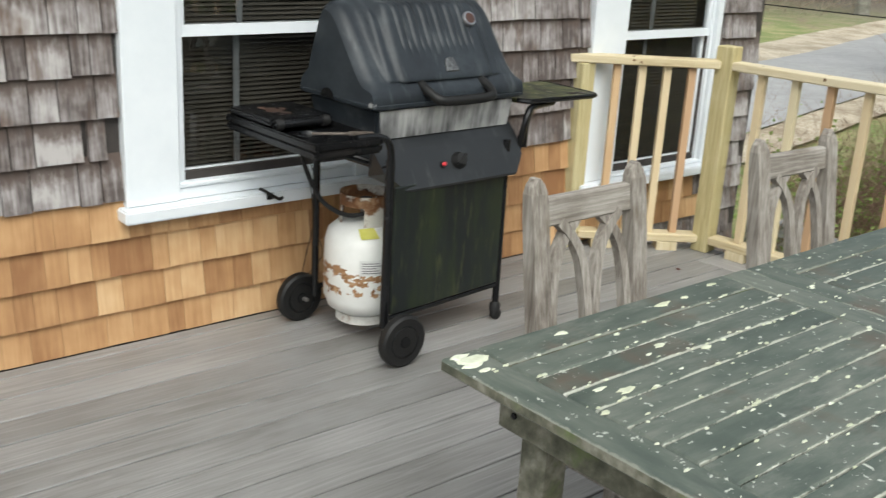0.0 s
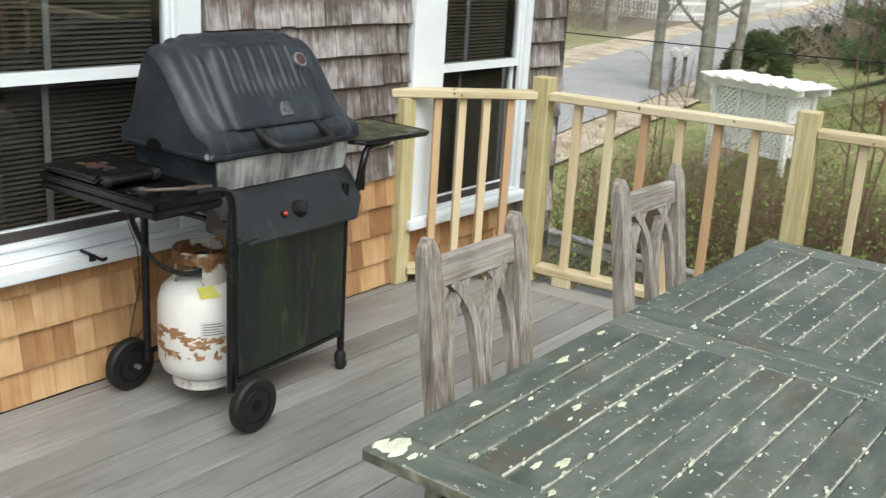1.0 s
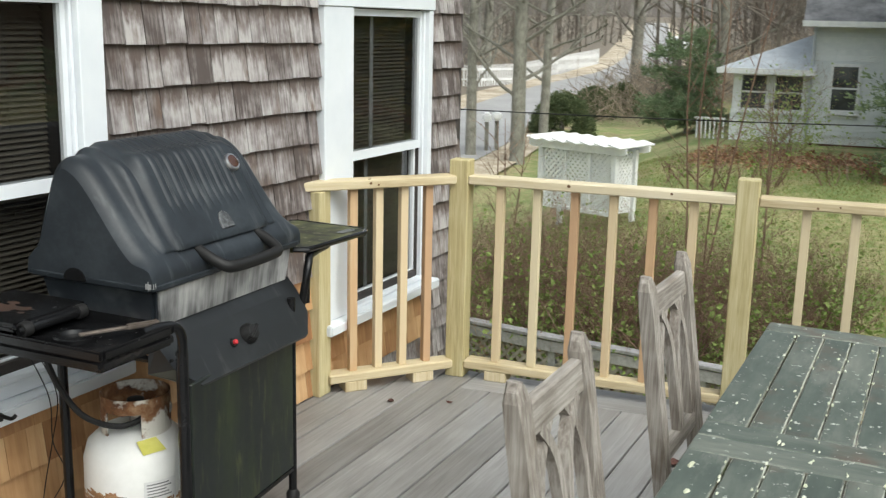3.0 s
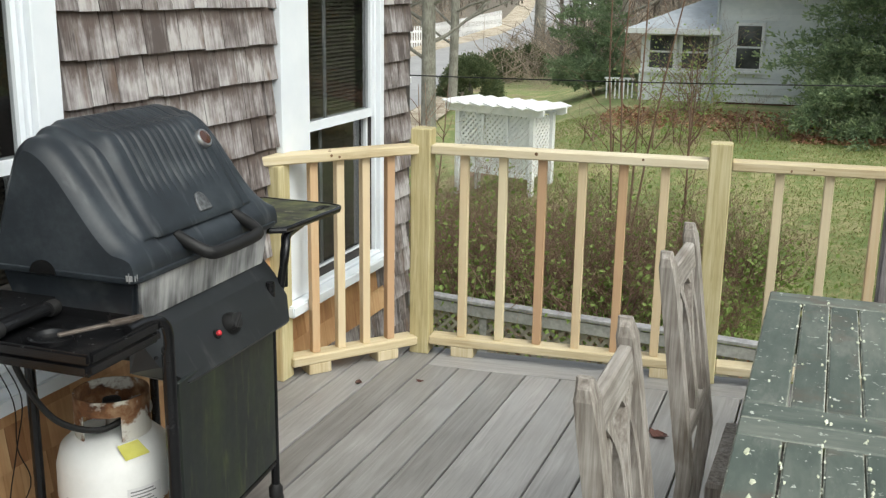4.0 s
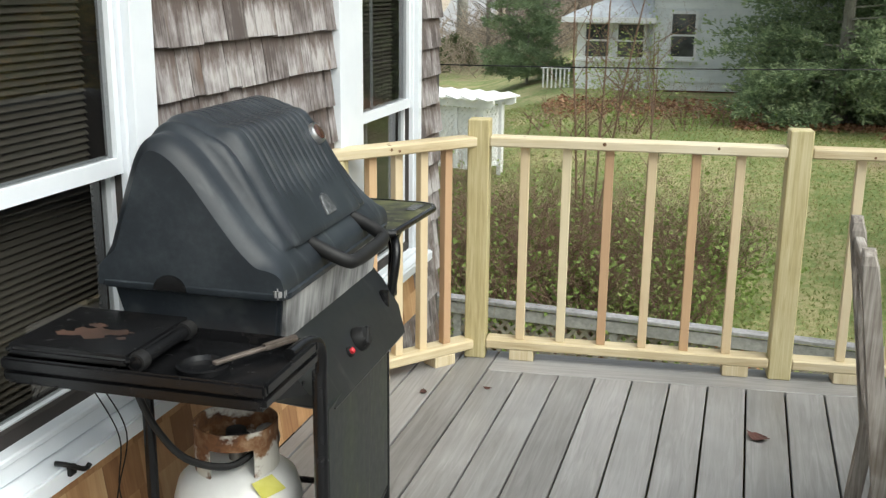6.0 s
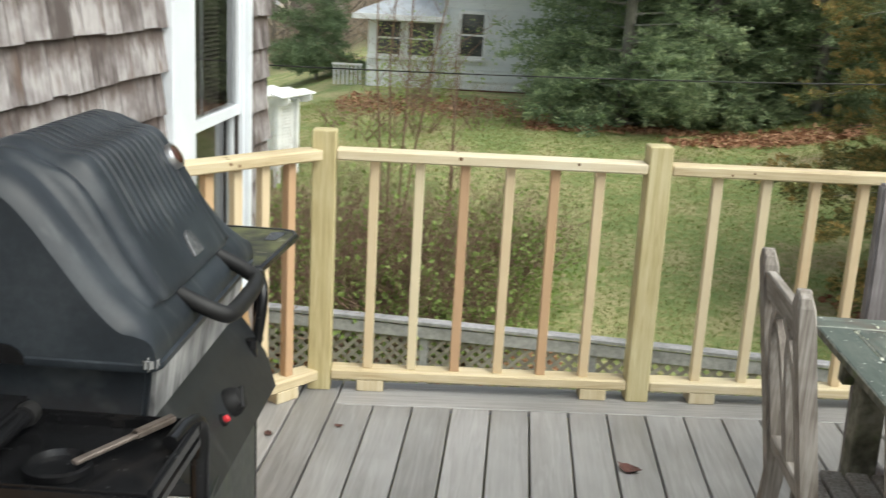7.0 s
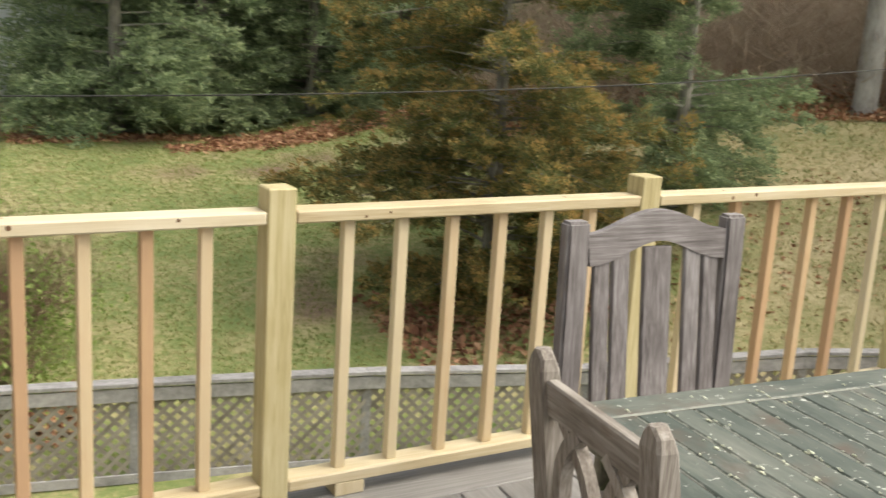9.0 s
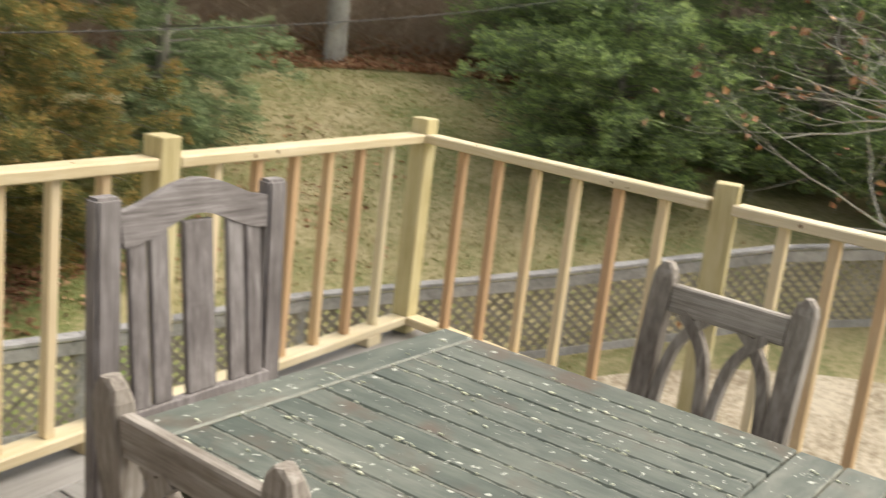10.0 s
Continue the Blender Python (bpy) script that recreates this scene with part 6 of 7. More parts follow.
TH = [(-2.2, 7.7, 1.0, 2.0), (-1.2, 8.2, 1.0, 2.1), (-0.2, 7.6, 0.9, 1.9), (0.3, 8.3, 0.8, 1.6), (-1.8, 9.4, 1.0, 1.9), (-0.4, 9.4, 1.0, 1.8), (-3.2, 9.0, 1.1, 2.0), (0.85, 7.5, 0.45, 1.1), (1.15, 8.9, 0.6, 1.7)]
for i, (x, y, r, h) in enumerate(TH):
    thicket(at_ground(x, y), r, h * 1.02, 72, 3000, 200 + i)
for i, (x, y, r, h) in enumerate(((-0.6, 16.0, 0.6, 1.2), (0.3, 16.6, 0.5, 1.3), (-1.4, 16.8, 0.6, 0.9), (1.5, 16.9, 0.6, 0.9), (2.4, 17.0, 0.6, 0.7))):
    thicket(at_ground(x, y), r, h, 8, (60, 150, 40, 60, 60)[i], 230 + i, label="thin twiggy shrub in front of the neighbour's house")

thicket(at_ground(0.45, 20.6), 0.45, 2.3, 12, 1500, 240, SPRING, label="pale green budding shrub in front of the neighbour's porch")


def sapling(m, stems, h, label, seed):
    e = thing("sapling", m, label, "sapling", "slender saplings in the thicket")
    rng = random.Random(seed)
    for i in range(stems):
        p = [Vector((rng.gauss(0, 0.12), rng.gauss(0, 0.12), -0.05))]
        lean = Vector((rng.gauss(0, 0.05), rng.gauss(0, 0.05), 1))
        for k in range(5):
            p.append(p[-1] + (lean + Vector((rng.gauss(0, 0.03), rng.gauss(0, 0.03), 0))) * h / 5)
        bm, tips = tube(bmesh.new(), p, [0.017, 0.015, 0.013, 0.011, 0.008, 0.004], 7), []
        for k in range(9):
            q = p[0].lerp(p[-1], rng.uniform(0.35, 0.98))
            a = rng.uniform(0, 6.283)
            grow(bm, q, Vector((math.cos(a), math.sin(a), 1.1)), 0.006, h * 0.13, 1, rng, 4, tips)
        part("stem", bm, TWIG, e)


sapling(at_ground(-0.1, 8.8), 4, 5.4, "slender reddish-brown leafless sapling with several stems", 71)
sapling(at_ground(0.55, 9.6, 40), 2, 3.4, "slender reddish-brown leafless sapling with two stems", 72)
sapling(at_ground(-2.9, 9.8, 80), 3, 3.0, "slender reddish-brown leafless sapling with three stems", 73)

# ---------------------------------------------------------------- arbor
arbor = thing("garden_arbor", at_ground(-2.75, 14.4, -23), "white painted garden arbor with lattice sides and slatted top", "arbor")
AZ = -0.53 - ground_z(-2.75, 14.4)
for x in (-0.82, 0.82):
    for y in (-0.32, 0.32):
        part("post", box(x - 0.045, x + 0.045, y - 0.045, y + 0.045, -0.1, AZ - 0.02, 0.004), WHITE_PAINT, arbor)
for y in (-0.38, 0.38):
    bm = prism([(-1.08, -0.05), (-0.98, -0.09), (0.98, -0.09), (1.08, -0.05), (1.08, 0.05), (-1.08, 0.05)], -0.02, 0.02)
    bm.transform(Matrix.Translation((0, y, AZ + 0.02)) @ Matrix.Rotation(radians(90), 4, "X"))
    part("beam", bm, WHITE_PAINT, arbor)
for i in range(7):
    part("rafter", box(-0.125, 0.125, -0.58, 0.58, 0.075, 0.10, 0.004), WHITE_PAINT, arbor, m=pose(-0.92 + i * 1.84 / 6, 0, AZ + 0.02, 0, 13, 0))


def lattice_sheet(w, h, step, width):
    bm = bmesh.new()
    for s in (-1, 1):
        k = -h
        while k < w:
            a, b = (max(k, 0), max(0, -k)), (min(k + h, w), min(h, w - k))
            if b[0] - a[0] > 0.03:
                if s < 0:
                    a, b = (w - a[0], a[1]), (w - b[0], b[1])
                y0, y1 = (0, 0.008) if s > 0 else (0.009, 0.017)
                pts = []
                for y in (y0, y1):
                    pts += [(a[0] - width * 0.7, y, a[1] + width * 0.7 * s), (a[0] + width * 0.7, y, a[1] - width * 0.7 * s), (b[0] + width * 0.7, y, b[1] - width * 0.7 * s), (b[0] - width * 0.7, y, b[1] + width * 0.7 * s)]
                v = [bm.verts.new(p) for p in pts]
                for f in ((0, 1, 2, 3), (7, 6, 5, 4), (0, 4, 5, 1), (2, 6, 7, 3), (1, 5, 6, 2), (3, 7, 4, 0)):
                    bm.faces.new([v[i] for i in f])
            k += step
    return bm


for y in (-0.30, 0.30):
    part("lattice_panel", lattice_sheet(1.6, 1.06, 0.11, 0.021), WHITE_PAINT, arbor, m=pose(-0.80, y, AZ - 1.15))
for x in (-0.80, 0.80):
    part("lattice_panel", lattice_sheet(0.62, 1.06, 0.11, 0.021), WHITE_PAINT, arbor, m=pose(x, -0.31, AZ - 1.15, 0, 0, 90))
for x in (-0.27, 0.27):
    part("stile", box(x - 0.03, x + 0.03, -0.335, -0.305, AZ - 1.15, AZ - 0.09, 0.003), WHITE_PAINT, arbor)
for y in (-0.32, 0.30):
    part("bottom_rail", box(-0.78, 0.78, y - 0.012, y + 0.02, AZ - 1.19, AZ - 1.12, 0.003), WHITE_PAINT, arbor)

# ---------------------------------------------------------------- neighbour's house
nb = thing("neighbour_house", pose(-0.184, 23.5, -0.395) @ Matrix.Scale(1.248, 4), "pale clapboard house with a hipped porch behind the trees", "house")


def clapboards(x0, x1, z0, z1, y, step=0.115):
    bm, z = bmesh.new(), z0
    while z < z1 - 0.01:
        bm_box(bm, x0, x1, y - 0.012 - 0.004 * ((z * 7) % 1), y + 0.02, z, min(z + step - 0.006, z1))
        z += step
    return bm


part("main_wall", bm_box(bmesh.new(), 0.88, 7.5, 0.05, 6.0, -0.62, 1.80), WHITE_PAINT, nb)
part("clapboard_siding", clapboards(0.86, 7.5, -0.45, 1.80, 0.04), SIDING, nb, kind="stuff")
part("foundation", bm_box(bmesh.new(), 0.9, 7.5, 0.08, 5.9, -2.2, -0.46), BRICK_RED, nb)
part("porch_wall", bm_box(bmesh.new(), -0.68, 0.86, 0.10, 3.5, -0.9, 0.86), WHITE_PAINT, nb)
part("clapboard_siding", clapboards(-0.7, 0.85, -0.75, 0.0, 0.09), SIDING, nb, kind="stuff")
part("foundation", bm_box(bmesh.new(), -0.66, 0.84, 0.13, 3.4, -2.2, -0.9), BRICK_RED, nb)
bm = bmesh.new()
v = [bm.verts.new(p) for p in ((-0.98, -0.25, 0.84), (0.92, -0.25, 0.84), (0.92, 1.7, 1.52), (0.75, 1.7, 1.52), (-0.98, 3.7, 0.84), (0.92, 3.7, 0.84))]
for f in ((0, 1, 2, 3), (0, 3, 4), (3, 2, 5, 4), (1, 5, 2), (0, 4, 5, 1)):
    bm.faces.new([v[i] for i in f])
part("porch_roof", bm, PORCH_ROOF, nb)
part("eave_board", box(-1.0, 0.90, -0.29, -0.25, 0.74, 0.85), WHITE_PAINT, nb)
bm = bmesh.new()
v = [bm.verts.new(p) for p in ((0.6, -0.35, 1.80), (7.8, -0.35, 1.80), (7.8, 3.0, 4.0), (0.6, 3.0, 4.0), (0.6, 6.3, 1.80), (7.8, 6.3, 1.80))]
for f in ((0, 1, 2, 3), (3, 2, 5, 4), (0, 3, 4), (1, 5, 2), (0, 4, 5, 1)):
    bm.faces.new([v[i] for i in f])
part("roof", bm, ROOF, nb)
part("eave_board", box(0.58, 7.8, -0.39, -0.35, 1.70, 1.81), WHITE_PAINT, nb)
part("downpipe", box(0.80, 0.86, -0.05, 0.0, -0.8, 1.75, 0.01), PORCH_ROOF, nb)


def far_window(x0, x1, z0, z1, y, parent):
    w = part("window", box(x0 - 0.06, x1 + 0.06, y - 0.06, y + 0.02, z0 - 0.06, z1 + 0.06), WHITE_PAINT, parent)
    part("pane", box(x0, x1, y - 0.064, y - 0.061, (z0 + z1) / 2 + 0.02, z1), DARK_GLASS, w)
    part("pane", box(x0, x1, y - 0.064, y - 0.061, z0, (z0 + z1) / 2 - 0.02), DARK_GLASS, w)
    part("sill", box(x0 - 0.09, x1 + 0.09, y - 0.10, y - 0.02, z0 - 0.10, z0 - 0.061), WHITE_PAINT, w)


far_window(1.24, 1.70, 0.08, 0.93, 0.03, nb)
far_window(-0.50, -0.02, 0.04, 0.70, 0.09, nb)
far_window(0.16, 0.68, 0.04, 0.70, 0.09, nb)
steps = thing("porch_steps", at_ground(-1.55, 23.9) @ Matrix.Scale(0.94, 4), "white porch steps railing beside the neighbour's porch", "railing")
for i in range(7):
    part("picket", box(-0.4 + i * 0.12, -0.36 + i * 0.12, -0.02, 0.02, 0, 0.55), WHITE_PAINT, steps)
part("rail", box(-0.45, 0.4, -0.03, 0.03, 0.55, 0.60), WHITE_PAINT, steps)

# ---------------------------------------------------------------- across the road
gh = thing("grey_house", at_ground(-25, 60, 12), "grey shingled two-storey house with white windows across the road", "house")
part("wall", bm_box(bmesh.new(), -6, 4, 0, 8, -0.6, 6.0), GREY_HOUSE, gh)
bm = bmesh.new()
v = [bm.verts.new(p) for p in ((-6.5, -0.6, 6.0), (4.5, -0.6, 6.0), (4.5, 4.0, 9.0), (-6.5, 4.0, 9.0), (-6.5, 8.6, 6.0), (4.5, 8.6, 6.0))]
for f in ((0, 1, 2, 3), (3, 2, 5, 4), (0, 3, 4), (1, 5, 2), (0, 4, 5, 1)):
    bm.faces.new([v[i] for i in f])
part("roof", bm, ROOF, gh)
for x in (-4.6, -2.2, 0.4, 2.4):
    for z in (1.1, 4.0):
        far_window(x, x + 1.0, z, z + 1.4, -0.01, gh)
pk = thing("picket_fence", pose(0, 0, 0), "long white picket fence beside the far road shoulder", "fence")
pl = [(-27.0, 54.5), (-21.0, 54.2), (-18.3, 54.4), (-16.6, 57.5), (-16.3, 66), (-15.8, 77)]
for (xa, ya), (xb, yb) in zip(pl, pl[1:]):
    d = Vector((xb - xa, yb - ya, 0))
    L, za, zb = d.length, ground_z(xa, ya), ground_z(xb, yb)
    base = Matrix.Translation((xa, ya, za)) @ Matrix.Rotation(math.atan2(d.y, d.x), 4, "Z")
    bm = bmesh.new()
    s = 0.0
    while s < L:
        z = (zb - za) * s / L
        bm_box(bm, s, s + 0.10, 0, 0.02, z, z + 1.25)
        s += 0.21
    for h in (0.35, 0.95):
        bm_box(bm, 0, L, 0.02, 0.06, h + min(0, zb - za) * 0.5, h + 0.09 + (zb - za) * 0.5)
    part("picket_run", bm, WHITE_PAINT, pk, m=base, kind="stuff")
for k, dx in enumerate((0.0, 0.55)):
    mb = thing("mailbox", at_ground(-8.86 + dx * 0.3, 27.3 + dx, 20), "white roadside mailbox on a wooden post", "mailbox", "mailboxes by the road")
    part("post", box(-0.06, 0.06, -0.06, 0.06, -0.1, 1.05), BARK, mb)
    part("box", box(-0.14, 0.14, -0.3, 0.3, 1.05, 1.32, 0.06, 2), WHITE_PAINT, mb)


def parked_car(m):
    e = thing("parked_car", m, "silver parked car far up the road", "car")
    bm = bmesh.new()
    side = [(-2.1, 0.3), (2.1, 0.3), (2.15, 0.75), (1.3, 0.95), (0.7, 1.42), (-1.1, 1.45), (-1.8, 0.98), (-2.15, 0.9)]
    bm = prism(side, -0.85, 0.85, 0.06)
    bm.transform(Matrix.Rotation(radians(90), 4, "X"))
    part("body", bm, CAR_PAINT, e, smooth=True)
    part("rear_window", box(-1.95, -1.40, -0.65, 0.65, -0.01, 0.01, m=Matrix.Translation((-0.0, 0, 1.22)) @ Matrix.Translation((-1.55, 0, 0)) @ Matrix.Rotation(radians(-35), 4, "Y") @ Matrix.Translation((1.65, 0, 0.02))), DARK_GLASS, e)
    part("windscreen", box(0.7, 1.3, -0.65, 0.65, -0.01, 0.01, m=Matrix.Translation((1.02, 0, 1.22)) @ Matrix.Rotation(radians(38), 4, "Y") @ Matrix.Translation((-1.0, 0, 0.02))), DARK_GLASS, e)
    for x in (-1.3, 1.35):
        for y in (-0.82, 0.82):
            w = part("wheel", lathe([(0.2, -0.1), (0.32, -0.1), (0.32, 0.1), (0.2, 0.1)], 20, pose(x, y, 0.32, 90)), TYRE, e)
            part("rim", lathe([(0.2, -0.105), (0.05, -0.11), (0.05, 0.11), (0.2, 0.105)], 14, pose(x, y, 0.32, 90)), CAR_PAINT, w)
    for y in (-0.62, 0.62):
        part("headlight", box(2.10, 2.17, y - 0.16, y + 0.16, 0.62, 0.76, 0.02), DARK_GLASS, e)


parked_car(Matrix.Translation((-12.4, 99, ground_z(-12.4, 99) + 0.07)) @ Matrix.Rotation(radians(-68), 4, "Z"))

cable = thing("overhead_cable", pose(0, 0, 0), "thin dark overhead cable sagging across the yard", "cable")
cpts = []
for i in range(41):
    x = -3.5 + 17.5 * i / 40
    cpts.append((x, 1.75 + 0.05 * x, 1.098 + 0.0029 * x + 0.0057 * x * x))
part("wire", tube(bmesh.new(), cpts, 0.0036, 6), PLASTIC, cable)


# ---------------------------------------------------------------- far woods, grass, litter
def woods(name, spots, n, h, seed, label):
    r = np.random.RandomState(seed)
    V, F = [], []

    def stick(a, b, w0, w1):
        d = b - a
        s = np.cross(d, r.normal(size=3))
        s /= np.linalg.norm(s) + 1e-9
        t = np.cross(d, s)
        t /= np.linalg.norm(t) + 1e-9
        i = len(V)
        for k in range(3):
            c, q = math.cos(2.094 * k), math.sin(2.094 * k)
            V.append(tuple(a + (s * c + t * q) * w0))
            V.append(tuple(b + (s * c + t * q) * w1))
        for k in range(3):
            j = (k + 1) % 3
            F.append((i + 2 * k, i + 2 * j, i + 2 * j + 1, i + 2 * k + 1))

    for k in range(n):
        x0, x1, y0, y1 = spots[r.randint(len(spots))]
        x, y = r.uniform(x0, x1), r.uniform(y0, y1)
        z, H = ground_z(x, y), h * r.uniform(0.6, 1.2)
        a = np.array([x, y, z - 0.2])
        b = a + np.array([r.normal() * 0.06 * H, r.normal() * 0.06 * H, H])
        stick(a, b, 0.05 + 0.10 * r.rand(), 0.02)
        for q in range(26):
            t = r.uniform(0.04, 1)
            p = a + (b - a) * t
            e = p + np.array([r.normal(), r.normal(), 0.55 + 0.4 * r.rand()]) * H * 0.13 * (1.15 - 0.5 * t)
            stick(p, e, 0.03, 0.008)
            for _ in range(2):
                u2 = p + (e - p) * r.uniform(0.3, 1)
                stick(u2, u2 + r.normal(size=3) * H * 0.055, 0.014, 0.005)
    ob = new(name, cloud_mesh(name, V, F, WOODS))
    return tagged(ob, label, "woods", kind="stuff")


woods("far_woods", [(18, 40, 16, 40), (22, 44, 2, 24), (20, 34, -14, 4)], 520, 11, 5, "brown leafless woods at the far edge of the lawn")
woods("roadside_woods", [(-7, 14, 40, 90), (-40, -20, 66, 120), (-8, 4, 100, 150), (-34, -24, 40, 66)], 330, 14, 6, "grey-brown leafless woods along the road")
bd_m = surface("hazy_bare_woods", [(0.2, (0.16, 0.14, 0.125)), (0.5, (0.23, 0.21, 0.195)), (0.85, (0.32, 0.305, 0.29))], 0.6, (1, 1, 0.12), 0.05, 0.6, 0.5, rough=1.0, bump=0)
bm, cols = bmesh.new(), []
for i in range(97):
    a = radians(-60 + 300 * i / 96)
    hh = 30 + 6 * noise.noise(Vector((i * 0.35, 0, 3)))
    cols.append([bm.verts.new((260 * math.cos(a), 260 * math.sin(a), z)) for z in (-8, hh)])
for p, q in zip(cols, cols[1:]):
    bm.faces.new((p[0], q[0], q[1], p[1]))
tagged(new("backdrop", mesh_of("backdrop", bm, bd_m)), "distant hazy grey-brown wooded hillside", "backdrop", kind="structure")


def brush_gen(boxes, lift):
    def gen(r, n):
        b = np.array(boxes)[r.randint(0, len(boxes), n)]
        x = b[:, 0] + (b[:, 1] - b[:, 0]) * r.uniform(0, 1, n)
        y = b[:, 2] + (b[:, 3] - b[:, 2]) * r.uniform(0, 1, n)
        z = np.array([ground_z(p, q) for p, q in zip(x, y)]) + lift * r.uniform(0, 1, n) ** 2
        return np.stack([x, y, z], 1), np.stack([r.normal(size=n), r.normal(size=n), np.full(n, 0.9)], 1)
    return gen


v, f = sprays(brush_gen([(16.5, 24, 13, 20), (18.5, 26, 8, 15), (20, 30, 16, 26), (20, 30, 0, 9), (18, 24, -8, 0)], 1.8), 26000, 1.0, 0.012, 95)
def rim_gen(lift, first, deep):
    """Places past the slanting edge of the wood, thickest at the edge."""
    def gen(r, n):
        d = first + deep * r.uniform(0, 1, n) ** 1.6
        e = r.uniform(-6.0, 11.0, n)
        x, y = 0.65 * d + 0.76 * (e + 4.9), 0.76 * d - 0.65 * (e + 4.9)
        z = np.array([ground_z(p, q) for p, q in zip(x, y)]) + lift * r.uniform(0, 1, n) ** 1.5
        return np.stack([x, y, z], 1), np.stack([r.normal(size=n), r.normal(size=n), np.full(n, 0.9)], 1)
    return gen


v3, f3 = sprays(rim_gen(3.2, 16.4, 5.0), 24000, 0.9, 0.012, 97)
f += [[i + len(v) for i in q] for q in f3]
v += v3
v2, f2 = sprays(brush_gen([(-9, 2, 38, 60), (-30, -19, 40, 80), (2, 14, 24, 50)], 1.5), 16000, 1.2, 0.014, 96)
ob = new("underbrush", cloud_mesh("underbrush", v + v2, f + [[i + len(v) for i in q] for q in f2], BRUSH))
tagged(ob, "tangled brown leafless underbrush at the wood's edge", "underbrush", kind="stuff")


def lawn_gen(x0, x1, y0, y1):
    def gen(r, n):
        x, y = r.uniform(x0, x1, n), r.uniform(y0, y1, n)
        z = np.array([ground_z(a, b) for a, b in zip(x, y)])
        return np.stack([x, y, z - 0.005], 1), np.stack([r.normal(size=n) * 0.5, r.normal(size=n) * 0.5, np.full(n, 0.8)], 1)
    return gen


v, f = sprays(lawn_gen(-3.5, 9.5, 6.3, 20.5), 90000, 0.05, 0.14, 91)
ob = new("lawn_grass", cloud_mesh("lawn_grass", v, f, GRASS_BLADE))
tagged(ob, "short patchy green and straw-coloured grass", "grass", kind="stuff")
v, f = sprays(lawn_gen(8, 19, 1.5, 14), 38000, 0.06, 0.14, 92)
ob = new("dry_grass", cloud_mesh("dry_grass", v, f, STRAW_BLADE))
tagged(ob, "short dry straw-coloured grass on the slope", "grass", kind="stuff")


def litter_gen(boxes):
    def gen(r, n):
        k = r.randint(0, len(boxes), n)
        b = np.array(boxes)[k]
        x = b[:, 0] + (b[:, 1] - b[:, 0]) * r.uniform(0, 1, n)
        y = b[:, 2] + (b[:, 3] - b[:, 2]) * np.clip(r.normal(0.5, 0.22, n), 0, 1)
        z = np.array([ground_z(a, c) for a, c in zip(x, y)])
        return np.stack([x, y, z + 0.015], 1), np.stack([r.normal(size=n), r.normal(size=n), r.normal(size=n) * 0.25], 1)
    return gen


v, f = sprays(litter_gen([(2.5, 6, 16.6, 17.9), (6, 10, 15.4, 17.2), (10, 14, 14.6, 16.6), (-1.5, 3.5, 18.0, 21.5), (13.5, 18, 10, 14), (15, 20, 11, 16), (17, 22, 6, 12), (0.2, 1.9, 6.8, 8.0), (5.5, 8.5, 6.5, 9), (6.5, 9.2, 2.5, 3.4), (-2, 1.6, 7.0, 8.2), (5, 14, 15.2, 16.2)]),
              32000, 0.10, 0.4, 93, 0.3)
v2, f2 = sprays(litter_gen([(8.2, 12.5, 4.5, 8.5)]), 700, 0.065, 0.4, 94, 0.3)
f += [[i + len(v) for i in q] for q in f2]
v += v2
v2, f2 = sprays(rim_gen(0.03, 15.7, 2.6), 9000, 0.09, 0.4, 98, 0.3)
f += [[i + len(v) for i in q] for q in f2]
v += v2
ob = new("leaf_litter", cloud_mesh("leaf_litter", v, f, LEAF_DRY))
tagged(ob, "orange-brown fallen leaves along the lawn's edge", "leaf litter", kind="stuff")

# ---------------------------------------------------------------- shingles
COURSES = [0.004, 0.128, 0.265, 0.402, 0.541, 0.690, 0.838, 0.981, 1.118, 1.251, 1.389, 1.528, 1.668, 1.808, 1.948, 2.088, 2.228, 2.368, 2.508, 2.648, 2.79]
DOWN = [-0.14 * k for k in range(1, 20)]
sh_rng = random.Random(42)


def shingle_verts(w, h, t0=0.018, t1=0.004):
    """A tapered board: butt at z 0, back near x 0.009."""
    a, b = -w / 2, w / 2
    return [(0.010, a, 0), (0.010 + t0 + 0.008, a, 0), (0.010, b, 0), (0.010 + t0 + 0.008, b, 0), (0.009, a, h), (0.009 + t1, a, h), (0.009, b, h), (0.009 + t1, b, h)]


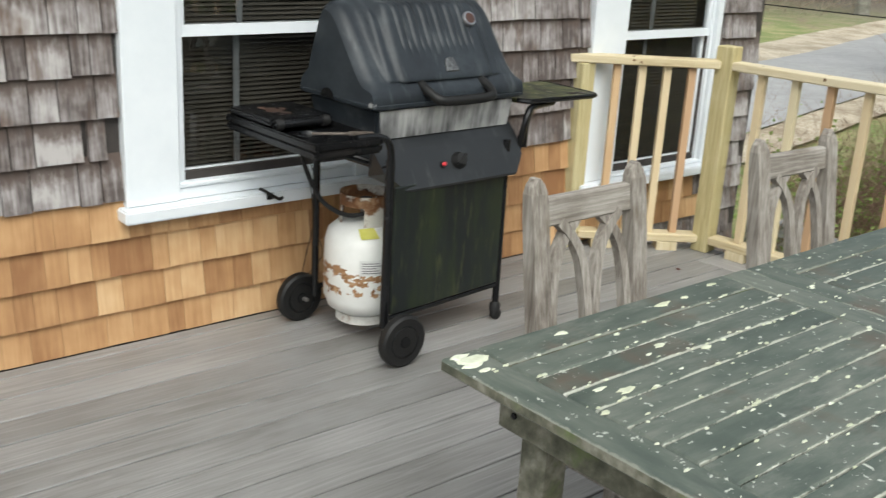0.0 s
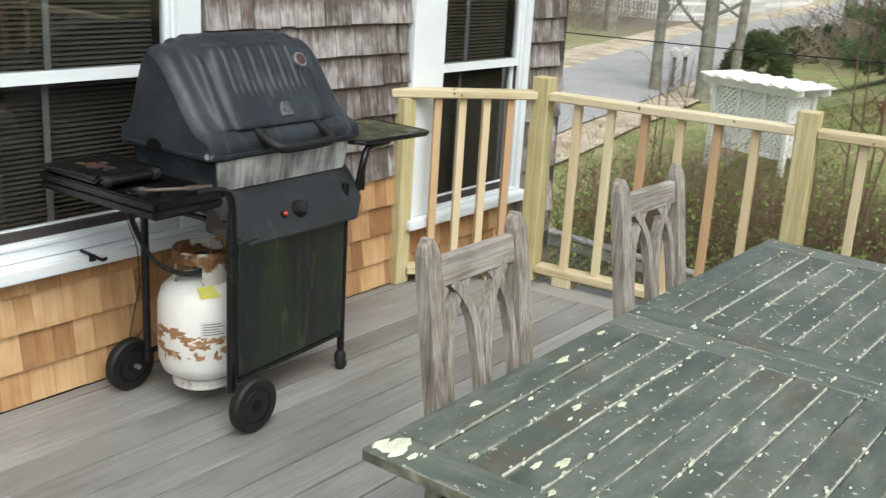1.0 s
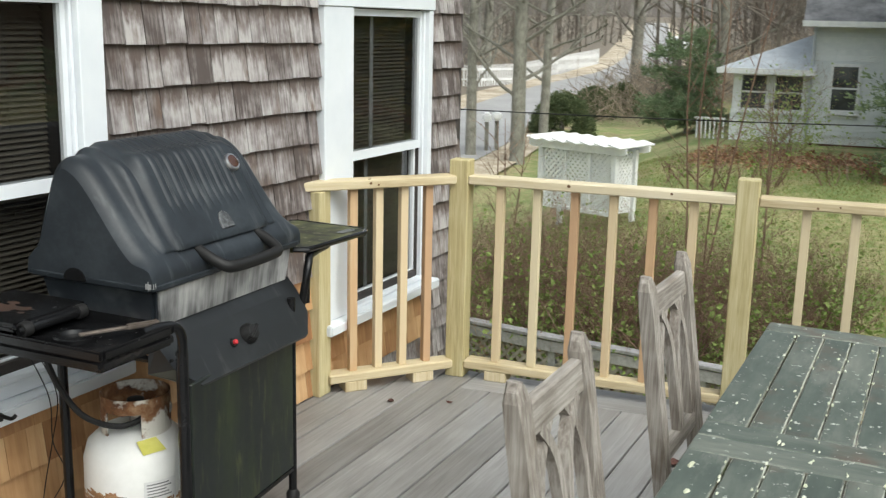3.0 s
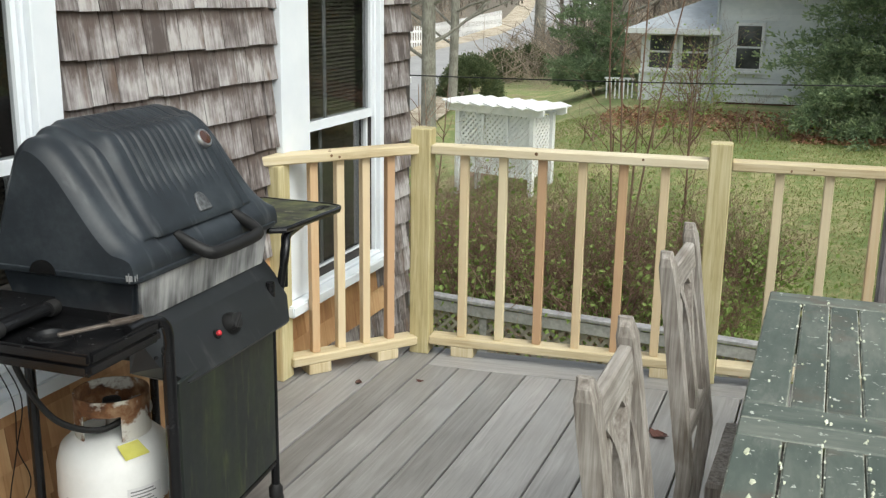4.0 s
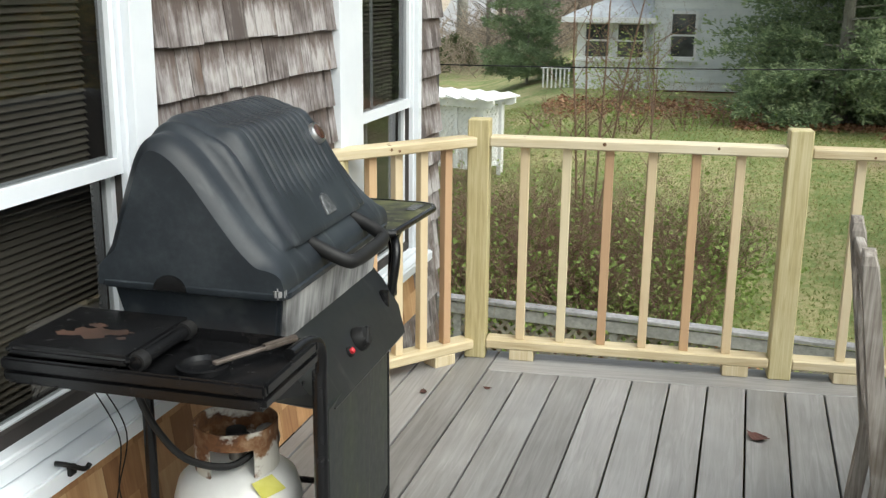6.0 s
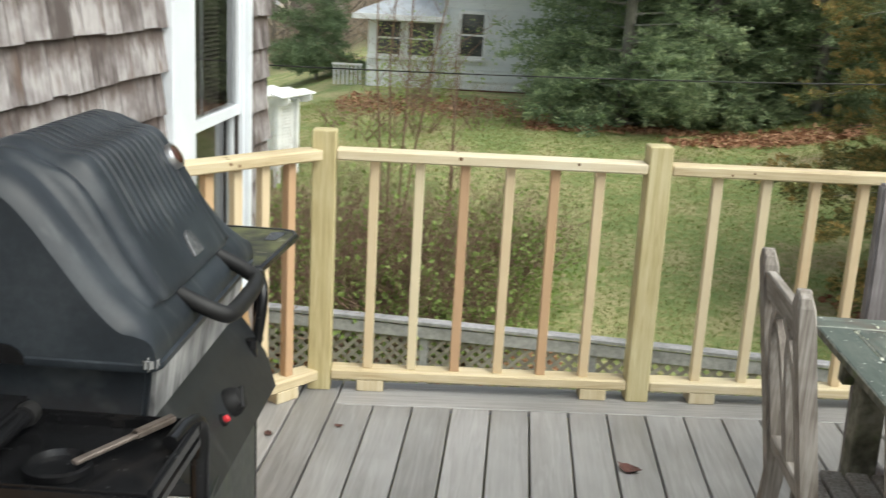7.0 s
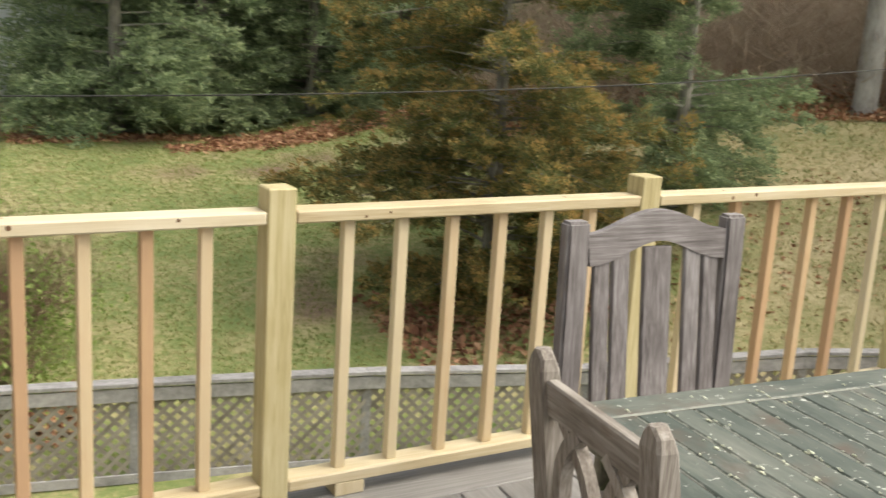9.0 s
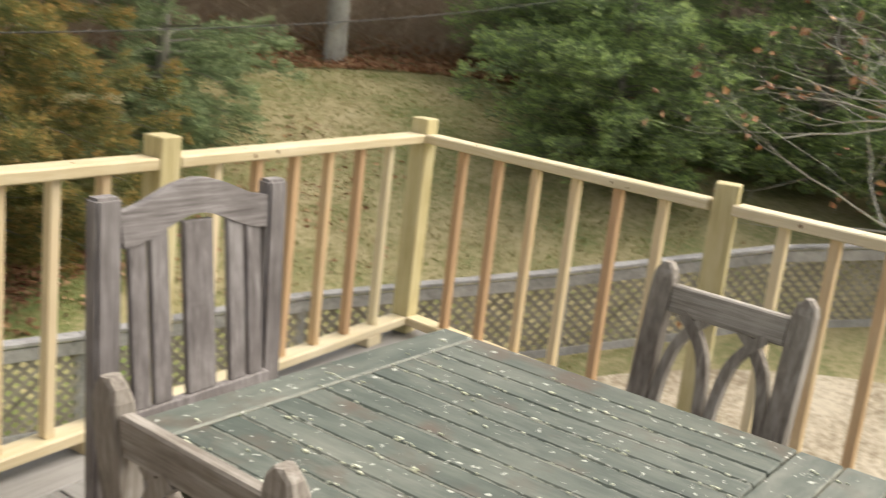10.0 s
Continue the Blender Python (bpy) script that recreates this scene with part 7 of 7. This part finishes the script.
SH_FACES = [(0, 2, 3, 1), (4, 5, 7, 6), (0, 1, 5, 4), (2, 6, 7, 3), (0, 4, 6, 2), (1, 3, 7, 5)]
WIDTHS = [0.065, 0.08, 0.095, 0.11, 0.125, 0.14, 0.16]
sh_mesh = {}
for wd in WIDTHS:
    for tag_name, mt, gap in (("old", SHINGLE_OLD, 0.005), ("new", SHINGLE_NEW, 0.0015)):
        me = bpy.data.meshes.new("shingle")
        me.from_pydata(shingle_verts(wd - gap, 0.168), [], SH_FACES)
        me.materials.append(mt)
        sh_mesh[wd, tag_name] = me


def blocked(v, z):
    for w in (W1, W2):
        if w["c0"] + 0.02 < v < w["c1"] - 0.02 and w["sill"] - 0.03 < z < w["z1"] + 0.13:
            return True
    return False


cedar_count = old_count = 0
far_v, far_f = [], []
for z in COURSES + DOWN:
    v = (-4.6 if z > 0 else -0.75) - 0.1 * sh_rng.random()
    while v < V1 - 0.01:
        wd = sh_rng.choice(WIDTHS)
        c = v + wd / 2
        v += wd
        if v > V1 + 0.005:
            continue
        if blocked(c - wd / 2, z) or blocked(c + wd / 2, z):
            # trim to the casing's side where the piece only overlaps it
            if blocked(c, z) or wd < 0.1:
                continue
            wd = 0.065
            c = c + 0.03 if blocked(c - 0.07, z) else c - 0.03
            if blocked(c - 0.03, z) or blocked(c + 0.03, z):
                continue
        fresh = 0 < z < 0.5 and (c < -0.40 or (c < 0.60 and z < 0.30))
        dz = sh_rng.uniform(-0.002, 0.002) if fresh else sh_rng.uniform(-0.004, 0.004)
        dz = max(dz, 0.0) if z < 0.02 else dz
        m4 = pose(0, c, z + dz, 0, 0, 0)
        if fresh and c > -3.6:
            shared("cedar_shingle", sh_mesh[wd, "new"], wall, m4)
            cedar_count += 1
        elif not fresh and 0.5 < z < 1.75 and -3.25 < c and old_count < 300:
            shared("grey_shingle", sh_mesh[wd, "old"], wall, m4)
            old_count += 1
        else:
            i = len(far_v)
            far_v += [(p[0], p[1] + c, p[2] + z + dz) for p in shingle_verts(wd - 0.0035, 0.168)]
            far_f += [tuple(i + k for k in q) for q in SH_FACES]
rest = new("upper_shingles", cloud_mesh("upper_shingles", far_v, far_f, SHINGLE_OLD_FAR))
rest.parent = wall
tagged(rest, "grey weathered shingles", kind="stuff")
